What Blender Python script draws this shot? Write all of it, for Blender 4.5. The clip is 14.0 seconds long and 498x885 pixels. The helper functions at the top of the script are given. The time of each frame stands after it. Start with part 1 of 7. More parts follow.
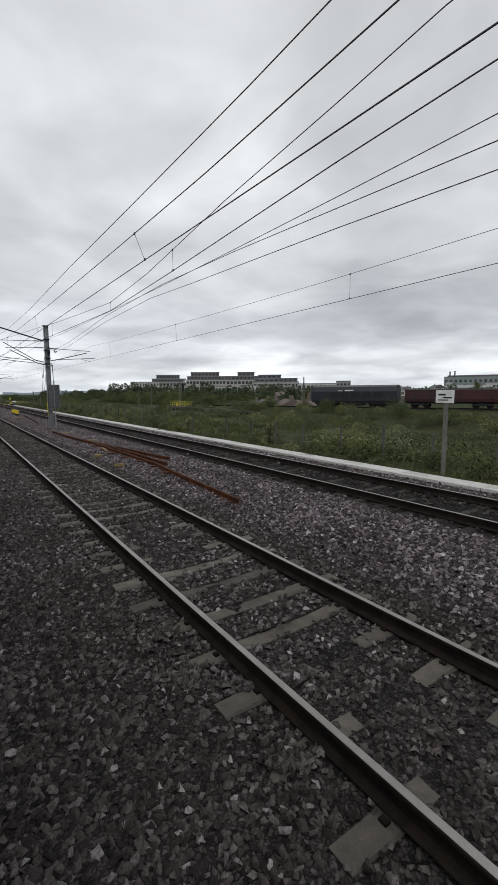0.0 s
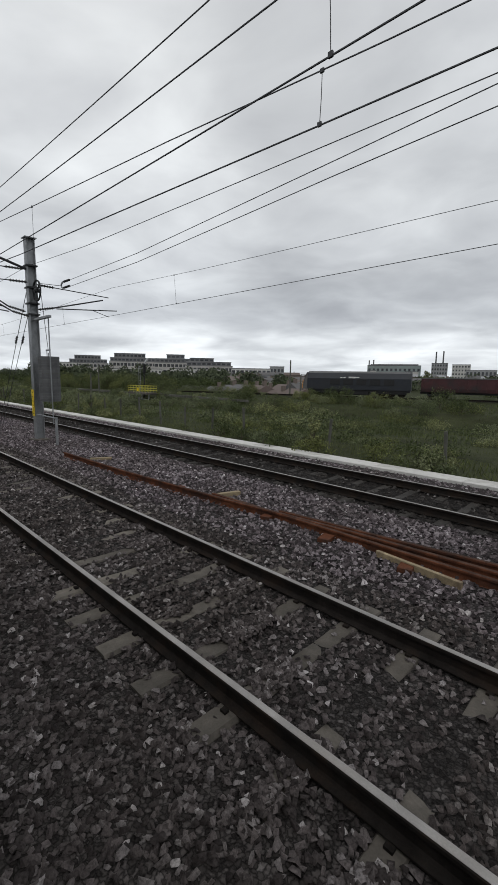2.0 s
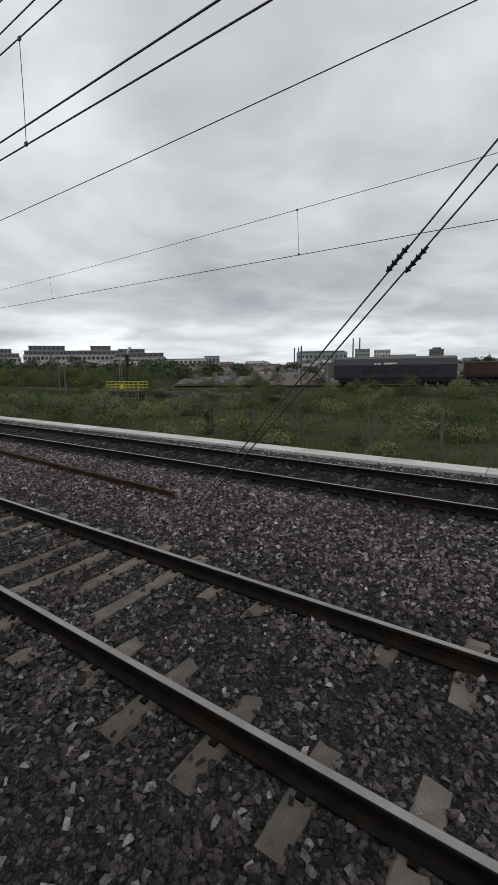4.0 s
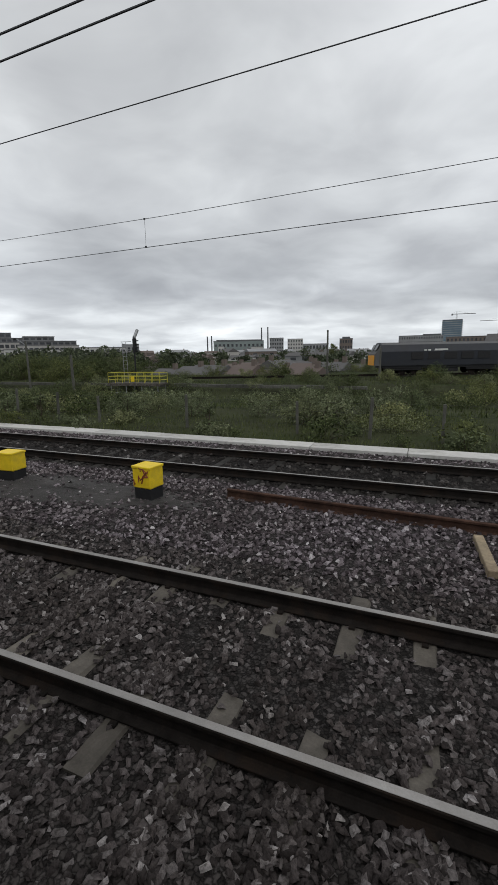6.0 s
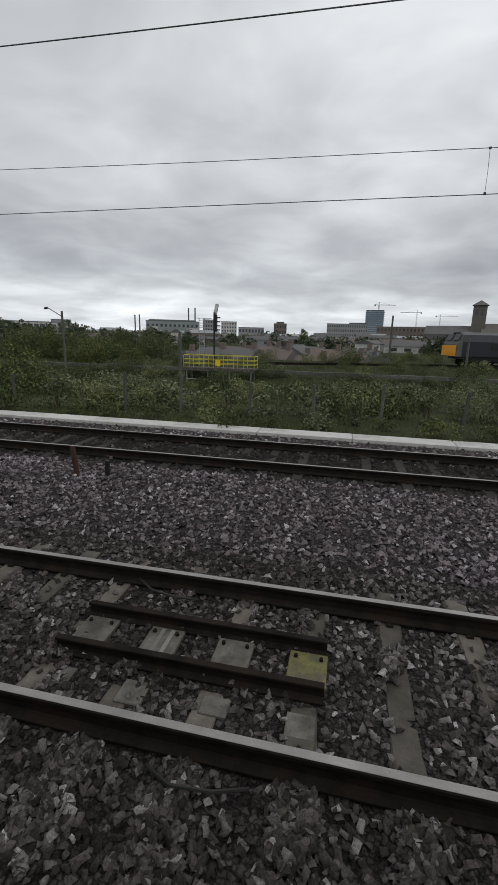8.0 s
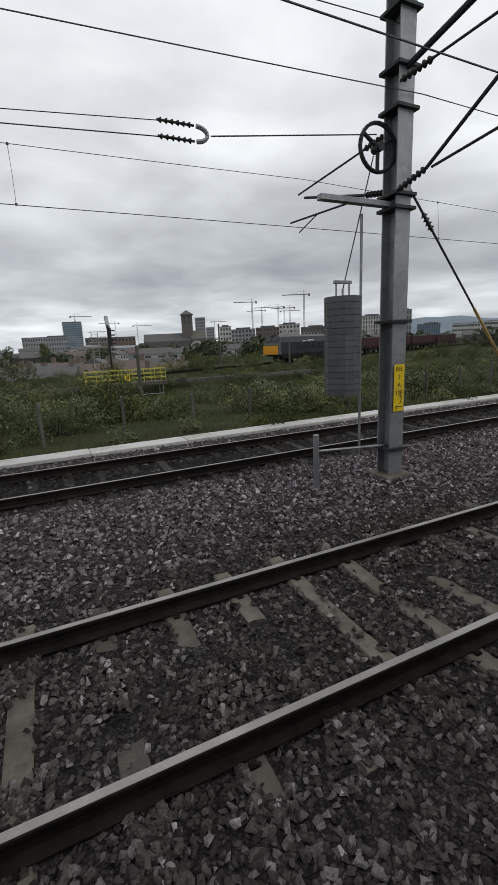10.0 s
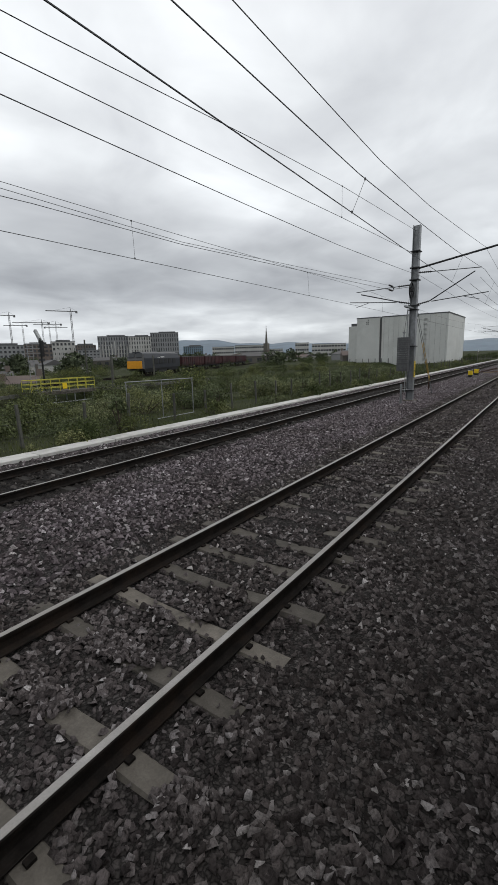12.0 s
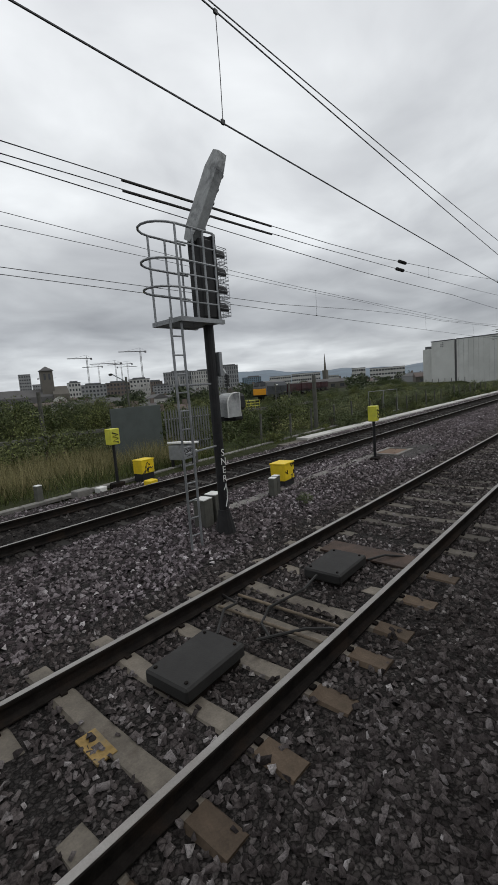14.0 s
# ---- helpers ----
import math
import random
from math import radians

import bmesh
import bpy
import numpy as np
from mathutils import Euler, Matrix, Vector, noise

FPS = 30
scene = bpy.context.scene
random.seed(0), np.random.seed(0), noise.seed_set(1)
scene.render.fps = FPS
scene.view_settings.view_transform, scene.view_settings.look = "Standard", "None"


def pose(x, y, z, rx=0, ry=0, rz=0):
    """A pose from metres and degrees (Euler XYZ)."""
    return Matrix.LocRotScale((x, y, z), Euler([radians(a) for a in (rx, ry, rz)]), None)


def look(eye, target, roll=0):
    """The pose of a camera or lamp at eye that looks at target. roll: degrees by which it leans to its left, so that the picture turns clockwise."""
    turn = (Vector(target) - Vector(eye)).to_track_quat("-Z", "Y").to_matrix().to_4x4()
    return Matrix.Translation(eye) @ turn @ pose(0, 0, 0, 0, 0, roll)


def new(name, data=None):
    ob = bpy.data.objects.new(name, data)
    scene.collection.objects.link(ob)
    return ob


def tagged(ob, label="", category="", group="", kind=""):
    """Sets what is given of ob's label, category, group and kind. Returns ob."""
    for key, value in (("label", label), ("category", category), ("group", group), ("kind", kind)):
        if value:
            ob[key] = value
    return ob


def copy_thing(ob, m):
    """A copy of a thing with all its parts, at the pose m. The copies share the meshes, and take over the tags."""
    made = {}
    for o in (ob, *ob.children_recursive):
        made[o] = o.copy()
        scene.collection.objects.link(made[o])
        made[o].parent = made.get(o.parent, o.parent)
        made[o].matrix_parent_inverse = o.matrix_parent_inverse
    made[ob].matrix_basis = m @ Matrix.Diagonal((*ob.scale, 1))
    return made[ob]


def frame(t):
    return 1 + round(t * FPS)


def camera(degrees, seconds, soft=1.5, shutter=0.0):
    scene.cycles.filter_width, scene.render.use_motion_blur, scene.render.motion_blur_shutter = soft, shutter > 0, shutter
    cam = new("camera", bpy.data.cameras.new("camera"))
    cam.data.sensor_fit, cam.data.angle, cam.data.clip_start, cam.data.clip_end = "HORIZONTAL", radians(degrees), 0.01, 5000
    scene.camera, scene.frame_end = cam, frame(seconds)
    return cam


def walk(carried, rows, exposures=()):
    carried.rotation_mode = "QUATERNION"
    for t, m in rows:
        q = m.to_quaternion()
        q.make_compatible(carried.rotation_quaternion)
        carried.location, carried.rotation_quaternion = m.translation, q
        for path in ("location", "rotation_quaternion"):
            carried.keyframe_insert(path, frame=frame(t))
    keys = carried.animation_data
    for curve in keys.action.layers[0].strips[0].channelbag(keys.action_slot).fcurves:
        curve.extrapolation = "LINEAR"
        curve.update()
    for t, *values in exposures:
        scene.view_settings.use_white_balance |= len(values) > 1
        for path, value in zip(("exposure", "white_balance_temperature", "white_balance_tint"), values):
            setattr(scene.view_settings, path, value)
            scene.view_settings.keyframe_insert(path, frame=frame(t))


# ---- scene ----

# ---- camera: seconds, x, y, z, yaw, pitch, roll (metres, degrees) ----
cam = camera(60.0, 14.0, soft=1.25)
PATH = [
    (0.0, 22.150, -0.045, 2.354, 55.60, -6.63, -0.37),
    (0.5, 18.001, -0.072, 2.337, 53.60, -6.90, 0.31),
    (1.0, 13.865, -0.083, 2.349, 51.75, -7.79, 0.62),
    (1.5, 9.735, -0.071, 2.333, 50.34, -8.30, 0.82),
    (2.0, 5.573, -0.066, 2.351, 45.10, -8.61, 0.93),
    (2.5, 1.368, -0.068, 2.354, 41.93, -8.99, 0.48),
    (3.0, -2.867, -0.033, 2.375, 38.78, -9.37, -0.96),
    (3.2, -4.577, -0.033, 2.373, 37.52, -9.61, -1.00),
    (5.3, -23.093, -0.040, 2.365, 24.37, -9.98, 0.29),
    (5.5, -24.857, -0.044, 2.367, 19.68, -10.21, 0.26),
    (6.0, -29.295, -0.067, 2.335, 22.89, -11.50, -1.01),
    (6.5, -33.738, -0.077, 2.329, 25.24, -13.04, -0.44),
    (7.0, -38.181, -0.065, 2.342, 23.72, -13.99, -0.01),
    (7.5, -42.624, -0.056, 2.350, 21.68, -14.05, 0.50),
    (8.0, -47.062, -0.030, 2.333, 12.39, -13.69, 1.33),
    (8.5, -51.506, -0.084, 2.359, 6.64, -13.39, -3.10),
    (9.0, -55.929, -0.088, 2.335, -4.27, -13.13, -2.76),
    (9.2, -57.693, -0.083, 2.331, -7.60, -13.06, -2.92),
    (11.3, -75.910, -0.056, 2.316, -51.49, -12.60, -0.73),
    (11.5, -77.648, -0.060, 2.311, -53.11, -12.62, -0.75),
    (12.0, -82.001, -0.068, 2.327, -55.05, -11.33, -1.52),
    (12.5, -86.352, -0.085, 2.327, -56.15, -9.57, -3.29),
    (13.0, -90.689, -0.065, 2.314, -53.91, -8.99, -3.50),
    (13.5, -94.997, 0.003, 2.307, -49.02, -8.17, -4.11),
    (14.0, -99.262, -0.029, 2.331, -47.90, -7.17, -4.44),
]
walk(cam, [(t, pose(x, y, z, 0, 0, yaw) @ pose(0, 0, 0, 90 + pitch) @ pose(0, 0, 0, 0, 0, roll)) for t, x, y, z, yaw, pitch, roll in PATH],
     exposures=((0.0, 0.1), (3.0, 0.07), (5.5, 0.0), (6.5, 0.07), (8.0, 0.04), (8.5, -0.06), (9.2, 0.0), (11.3, 0.22), (12.5, 0.18), (13.5, 0.07), (14.0, 0.05)))

# ---- world: overcast sky with layered cloud, weak wide sun ----
world = bpy.data.worlds.new("overcast_sky")
scene.world = world
world.use_nodes = True
wt = world.node_tree
wt.nodes.clear()


def wnode(kind, **kw):
    n = wt.nodes.new(kind)
    for k, v in kw.items():
        n.inputs[k].default_value = v
    return n


def wmath(op, a, b=None, clamp=False):
    n = wt.nodes.new("ShaderNodeMath")
    n.operation, n.use_clamp = op, clamp
    for i, v in enumerate((a, b)):
        if v is None:
            continue
        if isinstance(v, (int, float)):
            n.inputs[i].default_value = v
        else:
            wt.links.new(v, n.inputs[i])
    return n.outputs[0]


def ramp_node(tree, fac, stops, mode="LINEAR"):
    n = tree.nodes.new("ShaderNodeValToRGB")
    n.color_ramp.interpolation = mode
    el = n.color_ramp.elements
    while len(el) < len(stops):
        el.new(0.5)
    for e, (p, c) in zip(el, stops):
        e.position = p
        e.color = (*c, 1) if len(c) == 3 else c
    tree.links.new(fac, n.inputs[0])
    return n.outputs[0]


tc = wnode("ShaderNodeTexCoord")
sep = wnode("ShaderNodeSeparateXYZ")
wt.links.new(tc.outputs["Generated"], sep.inputs[0])
up = wmath("MAXIMUM", sep.outputs[2], 0.0)
den = wmath("ADD", up, 0.16)
com = wnode("ShaderNodeCombineXYZ")
wt.links.new(wmath("DIVIDE", sep.outputs[0], den), com.inputs[0])
wt.links.new(wmath("DIVIDE", sep.outputs[1], den), com.inputs[1])
big = wnode("ShaderNodeTexNoise", Scale=0.62, Detail=4.5, Roughness=0.5, Distortion=0.3)
wt.links.new(com.outputs[0], big.inputs["Vector"])
fine = wnode("ShaderNodeTexNoise", Scale=2.0, Detail=5.0, Roughness=0.5, Distortion=0.4)
wt.links.new(com.outputs[0], fine.inputs["Vector"])
# brightness of the cloud layer by height above the horizon
height = ramp_node(wt, up, [(0.0, (0.552, 0.585, 0.614)), (0.05, (0.690, 0.725, 0.751)), (0.13, (0.492, 0.520, 0.553)), (0.22, (0.532, 0.558, 0.587)),
                            (0.40, (0.650, 0.675, 0.700)), (0.7, (0.788, 0.810, 0.832)), (1.0, (0.837, 0.860, 0.883))])
c1 = ramp_node(wt, big.outputs[0], [(0.30, (0.72, 0.725, 0.74)), (0.48, (0.97, 0.97, 0.975)), (0.68, (1.32, 1.315, 1.31))])
c2 = ramp_node(wt, fine.outputs[0], [(0.30, (0.85, 0.85, 0.86)), (0.50, (1.0, 1.0, 1.0)), (0.70, (1.18, 1.18, 1.17))])


def wmul(a, b):
    n = wt.nodes.new("ShaderNodeMix")
    n.data_type, n.blend_type = "RGBA", "MULTIPLY"
    n.inputs[0].default_value = 1.0
    wt.links.new(a, n.inputs[6])
    wt.links.new(b, n.inputs[7])
    return n.outputs[2]


# a gap of light low on one side, a heavier bank low on the other
tilt = wmath("ADD", wmath("MULTIPLY", up, 1.1), -0.28)
side = wmath("MINIMUM", wmath("ADD", wmath("MULTIPLY", sep.outputs[0], tilt), 1.0), 1.12)
bg = wnode("ShaderNodeBackground", Strength=1.0)
wt.links.new(wmul(wmul(wmul(height, c1), c2), side), bg.inputs[0])
wout = wnode("ShaderNodeOutputWorld")
wt.links.new(bg.outputs[0], wout.inputs[0])

sun = new("sun", bpy.data.lights.new("sun", "SUN"))
sun.data.energy, sun.data.angle, sun.data.color = 0.5, radians(40), (1.0, 0.97, 0.93)
sun.matrix_world = look((0, 0, 60), (-30, 40, 0))

# ---- materials ----


def material(name, base, rough=0.8, metal=0.0, var=0.25, scale=6.0, fine=60.0, tint=None, bump=0.2, dist=0.01, rand=0.0, island=0.0, coords="Object", spec=0.3):
    """A surface with mottling at two scales, fine relief, and an optional second colour in patches."""
    m = bpy.data.materials.new(name)
    m.use_nodes = True
    t = m.node_tree
    b = t.nodes["Principled BSDF"]
    b.inputs["Roughness"].default_value = rough
    b.inputs["Metallic"].default_value = metal
    b.inputs["Specular IOR Level"].default_value = spec
    co = t.nodes.new("ShaderNodeTexCoord").outputs[coords]

    def tex(s, detail=5.0, r=0.6):
        n = t.nodes.new("ShaderNodeTexNoise")
        n.inputs["Scale"].default_value, n.inputs["Detail"].default_value, n.inputs["Roughness"].default_value = s, detail, r
        t.links.new(co, n.inputs["Vector"])
        return n.outputs[0]

    lo, hi = [c * (1 - var) for c in base], [min(1, c * (1 + var)) for c in base]
    n1, n2 = tex(scale), tex(fine, 3.0)
    col = ramp_node(t, n1, [(0.3, lo), (0.7, hi)])
    if tint:
        mask = ramp_node(t, tex(scale * 0.43, 6.0, 0.7), [(0.48, (0, 0, 0)), (0.62, (1, 1, 1))])
        mx = t.nodes.new("ShaderNodeMix")
        mx.data_type = "RGBA"
        t.links.new(mask, mx.inputs[0])
        t.links.new(col, mx.inputs[6])
        mx.inputs[7].default_value = (*tint, 1)
        col = mx.outputs[2]

    def mul(c, fac, stops):
        r = ramp_node(t, fac, stops)
        mx = t.nodes.new("ShaderNodeMix")
        mx.data_type, mx.blend_type = "RGBA", "MULTIPLY"
        mx.inputs[0].default_value = 1.0
        t.links.new(c, mx.inputs[6])
        t.links.new(r, mx.inputs[7])
        return mx.outputs[2]

    g = 1 - var * 0.7
    col = mul(col, n2, [(0.3, (g, g, g)), (0.7, (1.0, 1.0, 1.0))])
    if rand:
        g = 1 - rand
        col = mul(col, t.nodes.new("ShaderNodeObjectInfo").outputs["Random"], [(0.0, (g, g, g)), (1.0, (1, 1, 1))])
    if island:
        g = 1 - island
        col = mul(col, t.nodes.new("ShaderNodeNewGeometry").outputs["Random Per Island"], [(0.0, (g, g, g)), (1.0, (1, 1, 1))])
    t.links.new(col, b.inputs["Base Color"])
    if bump:
        bp = t.nodes.new("ShaderNodeBump")
        bp.inputs["Strength"].default_value, bp.inputs["Distance"].default_value = bump, dist
        t.links.new(n2, bp.inputs["Height"])
        t.links.new(bp.outputs[0], b.inputs["Normal"])
    return m


def stone_material(name, stops, rough=0.85):
    """Crushed stone: each stone has a colour of its own from the given set."""
    m = material(name, (0.2, 0.2, 0.2), rough=rough, bump=0.8, dist=0.012, fine=70.0, spec=0.12)
    t = m.node_tree
    b = t.nodes["Principled BSDF"]
    isl = t.nodes.new("ShaderNodeNewGeometry").outputs["Random Per Island"]
    col = ramp_node(t, isl, stops)
    n = t.nodes.new("ShaderNodeTexNoise")
    n.inputs["Scale"].default_value, n.inputs["Detail"].default_value = 0.55, 4.0
    t.links.new(t.nodes.new("ShaderNodeTexCoord").outputs["Object"], n.inputs["Vector"])
    soil = ramp_node(t, n.outputs[0], [(0.35, (0.76, 0.735, 0.715)), (0.65, (1.12, 1.1, 1.12))])
    mx = t.nodes.new("ShaderNodeMix")
    mx.data_type, mx.blend_type = "RGBA", "MULTIPLY"
    mx.inputs[0].default_value = 1.0
    t.links.new(col, mx.inputs[6])
    t.links.new(soil, mx.inputs[7])
    g = t.nodes.new("ShaderNodeTexNoise")
    g.inputs["Scale"].default_value, g.inputs["Detail"].default_value, g.inputs["Roughness"].default_value = 55.0, 3.0, 0.7
    t.links.new(t.nodes["Texture Coordinate"].outputs["Object"], g.inputs["Vector"])
    grain = ramp_node(t, g.outputs[0], [(0.32, (0.52, 0.52, 0.52)), (0.5, (1.0, 1.0, 1.0)), (0.7, (1.4, 1.4, 1.4))])
    my = t.nodes.new("ShaderNodeMix")
    my.data_type, my.blend_type = "RGBA", "MULTIPLY"
    my.inputs[0].default_value = 1.0
    t.links.new(mx.outputs[2], my.inputs[6])
    t.links.new(grain, my.inputs[7])
    t.links.new(my.outputs[2], b.inputs["Base Color"])
    return m


M_STONE_TRACK = stone_material("ballast_worn", [(0.0, (0.0262, 0.0225, 0.0217)), (0.4, (0.0605, 0.0528, 0.051)), (0.78, (0.112, 0.099, 0.096)), (0.96, (0.18, 0.168, 0.165)), (1.0, (0.38, 0.364, 0.357))])
M_STONE_NEW = stone_material("ballast_grey", [(0.0, (0.031, 0.0255, 0.0272)), (0.35, (0.081, 0.0695, 0.0735)), (0.72, (0.167, 0.146, 0.1535)), (0.95, (0.252, 0.229, 0.238)), (1.0, (0.48, 0.462, 0.464))])


def bed_material():
    """The stone bed between the loose stones: packed angular chips, each a tilted facet with a shade of its own and
    crevice shadow painted round its rim, darker along the far track.
    """
    m = material("ballast_bed_stone", (0.06, 0.056, 0.054), var=0.3, scale=1.3, fine=80, bump=0, spec=0.1)
    t = m.node_tree
    b = t.nodes["Principled BSDF"]
    co = t.nodes.new("ShaderNodeTexCoord").outputs["Object"]

    def vmath(op, p, q):
        n = t.nodes.new("ShaderNodeVectorMath")
        n.operation = op
        for k, s in enumerate((p, q)):
            if isinstance(s, tuple):
                n.inputs[k].default_value = s
            else:
                t.links.new(s, n.inputs[k])
        return n

    v = t.nodes.new("ShaderNodeTexVoronoi")
    v.inputs["Scale"].default_value = 27.0
    wob = t.nodes.new("ShaderNodeTexNoise")
    wob.inputs["Scale"].default_value = 30.0
    t.links.new(co, wob.inputs["Vector"])
    moved = vmath("ADD", co, vmath("SCALE", vmath("SUBTRACT", wob.outputs["Color"], (0.5, 0.5, 0.5)).outputs[0], (0, 0, 0)).outputs[0])
    for n in t.nodes:
        if n.type == "VECT_MATH" and n.operation == "SCALE":
            n.inputs["Scale"].default_value = 0.05
    t.links.new(moved.outputs[0], v.inputs["Vector"])
    facet = vmath("DOT_PRODUCT", vmath("SUBTRACT", moved.outputs[0], v.outputs["Position"]).outputs[0], vmath("SUBTRACT", v.outputs["Color"], (0.5, 0.5, 0.5)).outputs[0])
    cell = t.nodes.new("ShaderNodeSeparateColor")
    t.links.new(v.outputs["Color"], cell.inputs[0])
    # Chip tones kept dark so the bed reads as shaded gaps between stones.
    col = ramp_node(t, cell.outputs[0], [(0.0, (0.022, 0.02, 0.019)), (0.5, (0.054, 0.05, 0.048)), (0.9, (0.098, 0.09, 0.088)), (1.0, (0.18, 0.17, 0.167))])
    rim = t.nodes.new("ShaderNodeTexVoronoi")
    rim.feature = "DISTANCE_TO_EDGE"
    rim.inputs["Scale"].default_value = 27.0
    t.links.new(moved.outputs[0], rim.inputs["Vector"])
    # Dark chip rims stand in for shadow in the crevices.
    gap_shade = ramp_node(t, rim.outputs["Distance"], [(0.0, (0.2, 0.2, 0.2)), (0.26, (0.85, 0.85, 0.85))])
    xyz = t.nodes.new("ShaderNodeSeparateXYZ")
    t.links.new(co, xyz.inputs[0])
    div = t.nodes.new("ShaderNodeMath")
    div.operation = "DIVIDE"
    t.links.new(xyz.outputs[1], div.inputs[0])
    div.inputs[1].default_value = 12.0
    # Tone by distance across the line, darkest along the far track.
    band_tone = ramp_node(t, div.outputs[0], [(0.09, (1.2, 1.15, 1.12)), (0.16, (0.95, 0.92, 0.9)), (0.35, (0.85, 0.83, 0.82)), (0.40, (1.25, 1.2, 1.22)), (0.61, (1.2, 1.15, 1.17)), (0.655, (0.5, 0.47, 0.45)), (0.80, (0.5, 0.47, 0.45)), (0.83, (1.3, 1.25, 1.25))])
    for other in (gap_shade, band_tone):
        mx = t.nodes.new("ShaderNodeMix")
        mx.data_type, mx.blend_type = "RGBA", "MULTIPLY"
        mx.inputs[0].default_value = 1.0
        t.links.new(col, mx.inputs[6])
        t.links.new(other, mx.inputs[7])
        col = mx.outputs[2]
    t.links.new(col, b.inputs["Base Color"])
    bp = t.nodes.new("ShaderNodeBump")
    bp.inputs["Strength"].default_value, bp.inputs["Distance"].default_value = 1.0, 1.3
    t.links.new(facet.outputs["Value"], bp.inputs["Height"])
    t.links.new(bp.outputs[0], b.inputs["Normal"])
    return m


M_STONE_DARK = stone_material("ballast_dark", [(0.0, (0.016, 0.015, 0.014)), (0.4, (0.032, 0.029, 0.027)), (0.8, (0.05, 0.046, 0.043)), (0.95, (0.075, 0.07, 0.066)), (1.0, (0.2, 0.19, 0.185))])
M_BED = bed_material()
M_FINES = material("fine_gravel", (0.062, 0.058, 0.055), var=0.35, scale=2.0, fine=60, bump=1.0, dist=0.035, tint=(0.045, 0.042, 0.039))
M_EARTH = material("earth_and_turf", (0.042, 0.047, 0.023), var=0.45, scale=0.35, fine=7, bump=0.7, dist=0.1, tint=(0.034, 0.044, 0.015), spec=0.04)
M_RUST = material("rail_rust_dark", (0.018, 0.0155, 0.014), var=0.4, scale=7, fine=70, rough=0.95, spec=0.08, tint=(0.027, 0.02, 0.016))
M_RUST_RED = material("rust_orange", (0.125, 0.048, 0.026), var=0.4, scale=5, fine=60, rough=0.95, spec=0.1, tint=(0.06, 0.032, 0.024))
M_RUST_BROWN = material("rust_brown", (0.075, 0.042, 0.031), var=0.4, scale=5, fine=60, rough=0.95, spec=0.1, tint=(0.045, 0.028, 0.022))
M_RAILTOP = material("rail_running_steel", (0.32, 0.305, 0.29), var=0.22, scale=3, fine=80, rough=0.42, metal=0.7, tint=(0.30, 0.28, 0.26), bump=0.05)
M_CONC = material("weathered_concrete", (0.155, 0.138, 0.117), var=0.34, scale=5, fine=60, rand=0.5, tint=(0.098, 0.085, 0.071), bump=0.4)
M_CONC_DARK = material("dark_sleeper", (0.036, 0.032, 0.028), var=0.3, scale=5, fine=60, rand=0.5, tint=(0.045, 0.04, 0.036), bump=0.4)
M_COPING = material("pale_coping_concrete", (0.55, 0.54, 0.515), var=0.12, scale=2.2, fine=50, rand=0.14, tint=(0.40, 0.39, 0.365), bump=0.25)
M_TIMBER = material("old_timber", (0.30, 0.24, 0.16), var=0.3, scale=6, fine=40, tint=(0.2, 0.15, 0.1), bump=0.4)
M_GALV = material("galvanised_steel", (0.30, 0.31, 0.32), var=0.18, scale=4, fine=50, rough=0.55, metal=0.55, tint=(0.22, 0.23, 0.235), bump=0.08)
M_DARKSTEEL = material("dark_steel", (0.035, 0.036, 0.038), var=0.25, scale=6, fine=60, rough=0.6, metal=0.2, bump=0.08)
M_BLACK = material("black_paint", (0.018, 0.018, 0.019), var=0.3, scale=7, fine=60, rough=0.6, bump=0.1)
M_YELLOW = material("yellow_paint", (0.78, 0.56, 0.02), var=0.12, scale=5, fine=60, rough=0.5, tint=(0.62, 0.45, 0.04), bump=0.08)
M_YELGREEN = material("lime_yellow_paint", (0.62, 0.60, 0.06), var=0.12, scale=5, fine=60, rough=0.5, tint=(0.5, 0.5, 0.08), bump=0.08)
M_WHITE = material("white_paint", (0.72, 0.72, 0.70), var=0.1, scale=4, fine=50, tint=(0.58, 0.58, 0.55), bump=0.08)
M_WIRE = material("copper_wire_weathered", (0.065, 0.067, 0.07), var=0.2, scale=4, fine=40, rough=0.6, metal=0.3, bump=0)
M_ORANGE = material("orange_plastic", (0.40, 0.095, 0.055), var=0.25, scale=5, fine=40, rough=0.7, tint=(0.24, 0.085, 0.06), bump=0.05)
M_RUBBER = material("cable_rubber", (0.025, 0.024, 0.023), var=0.2, rough=0.6, bump=0.05)

# ---- mesh helpers ----


def part(name, bm, mat, parent=None, label="", smooth=False):
    """Links a bmesh as one mesh object, under a thing or a part if given."""
    me = bpy.data.meshes.new(name)
    bm.normal_update()
    bm.to_mesh(me)
    bm.free()
    for x in mat if isinstance(mat, (list, tuple)) else (mat,):
        me.materials.append(x)
    if smooth:
        me.polygons.foreach_set("use_smooth", [True] * len(me.polygons))
    ob = new(name, me)
    if parent is not None:
        ob.parent = parent
    if label:
        tagged(ob, label)
    return ob


def thing(name, label, category, at=(0, 0, 0), turn=0.0, group="", kind=""):
    ob = new(name)
    ob.empty_display_size = 0.2
    ob.matrix_basis = pose(*at, 0, 0, turn)
    return tagged(ob, label, category, group, kind)


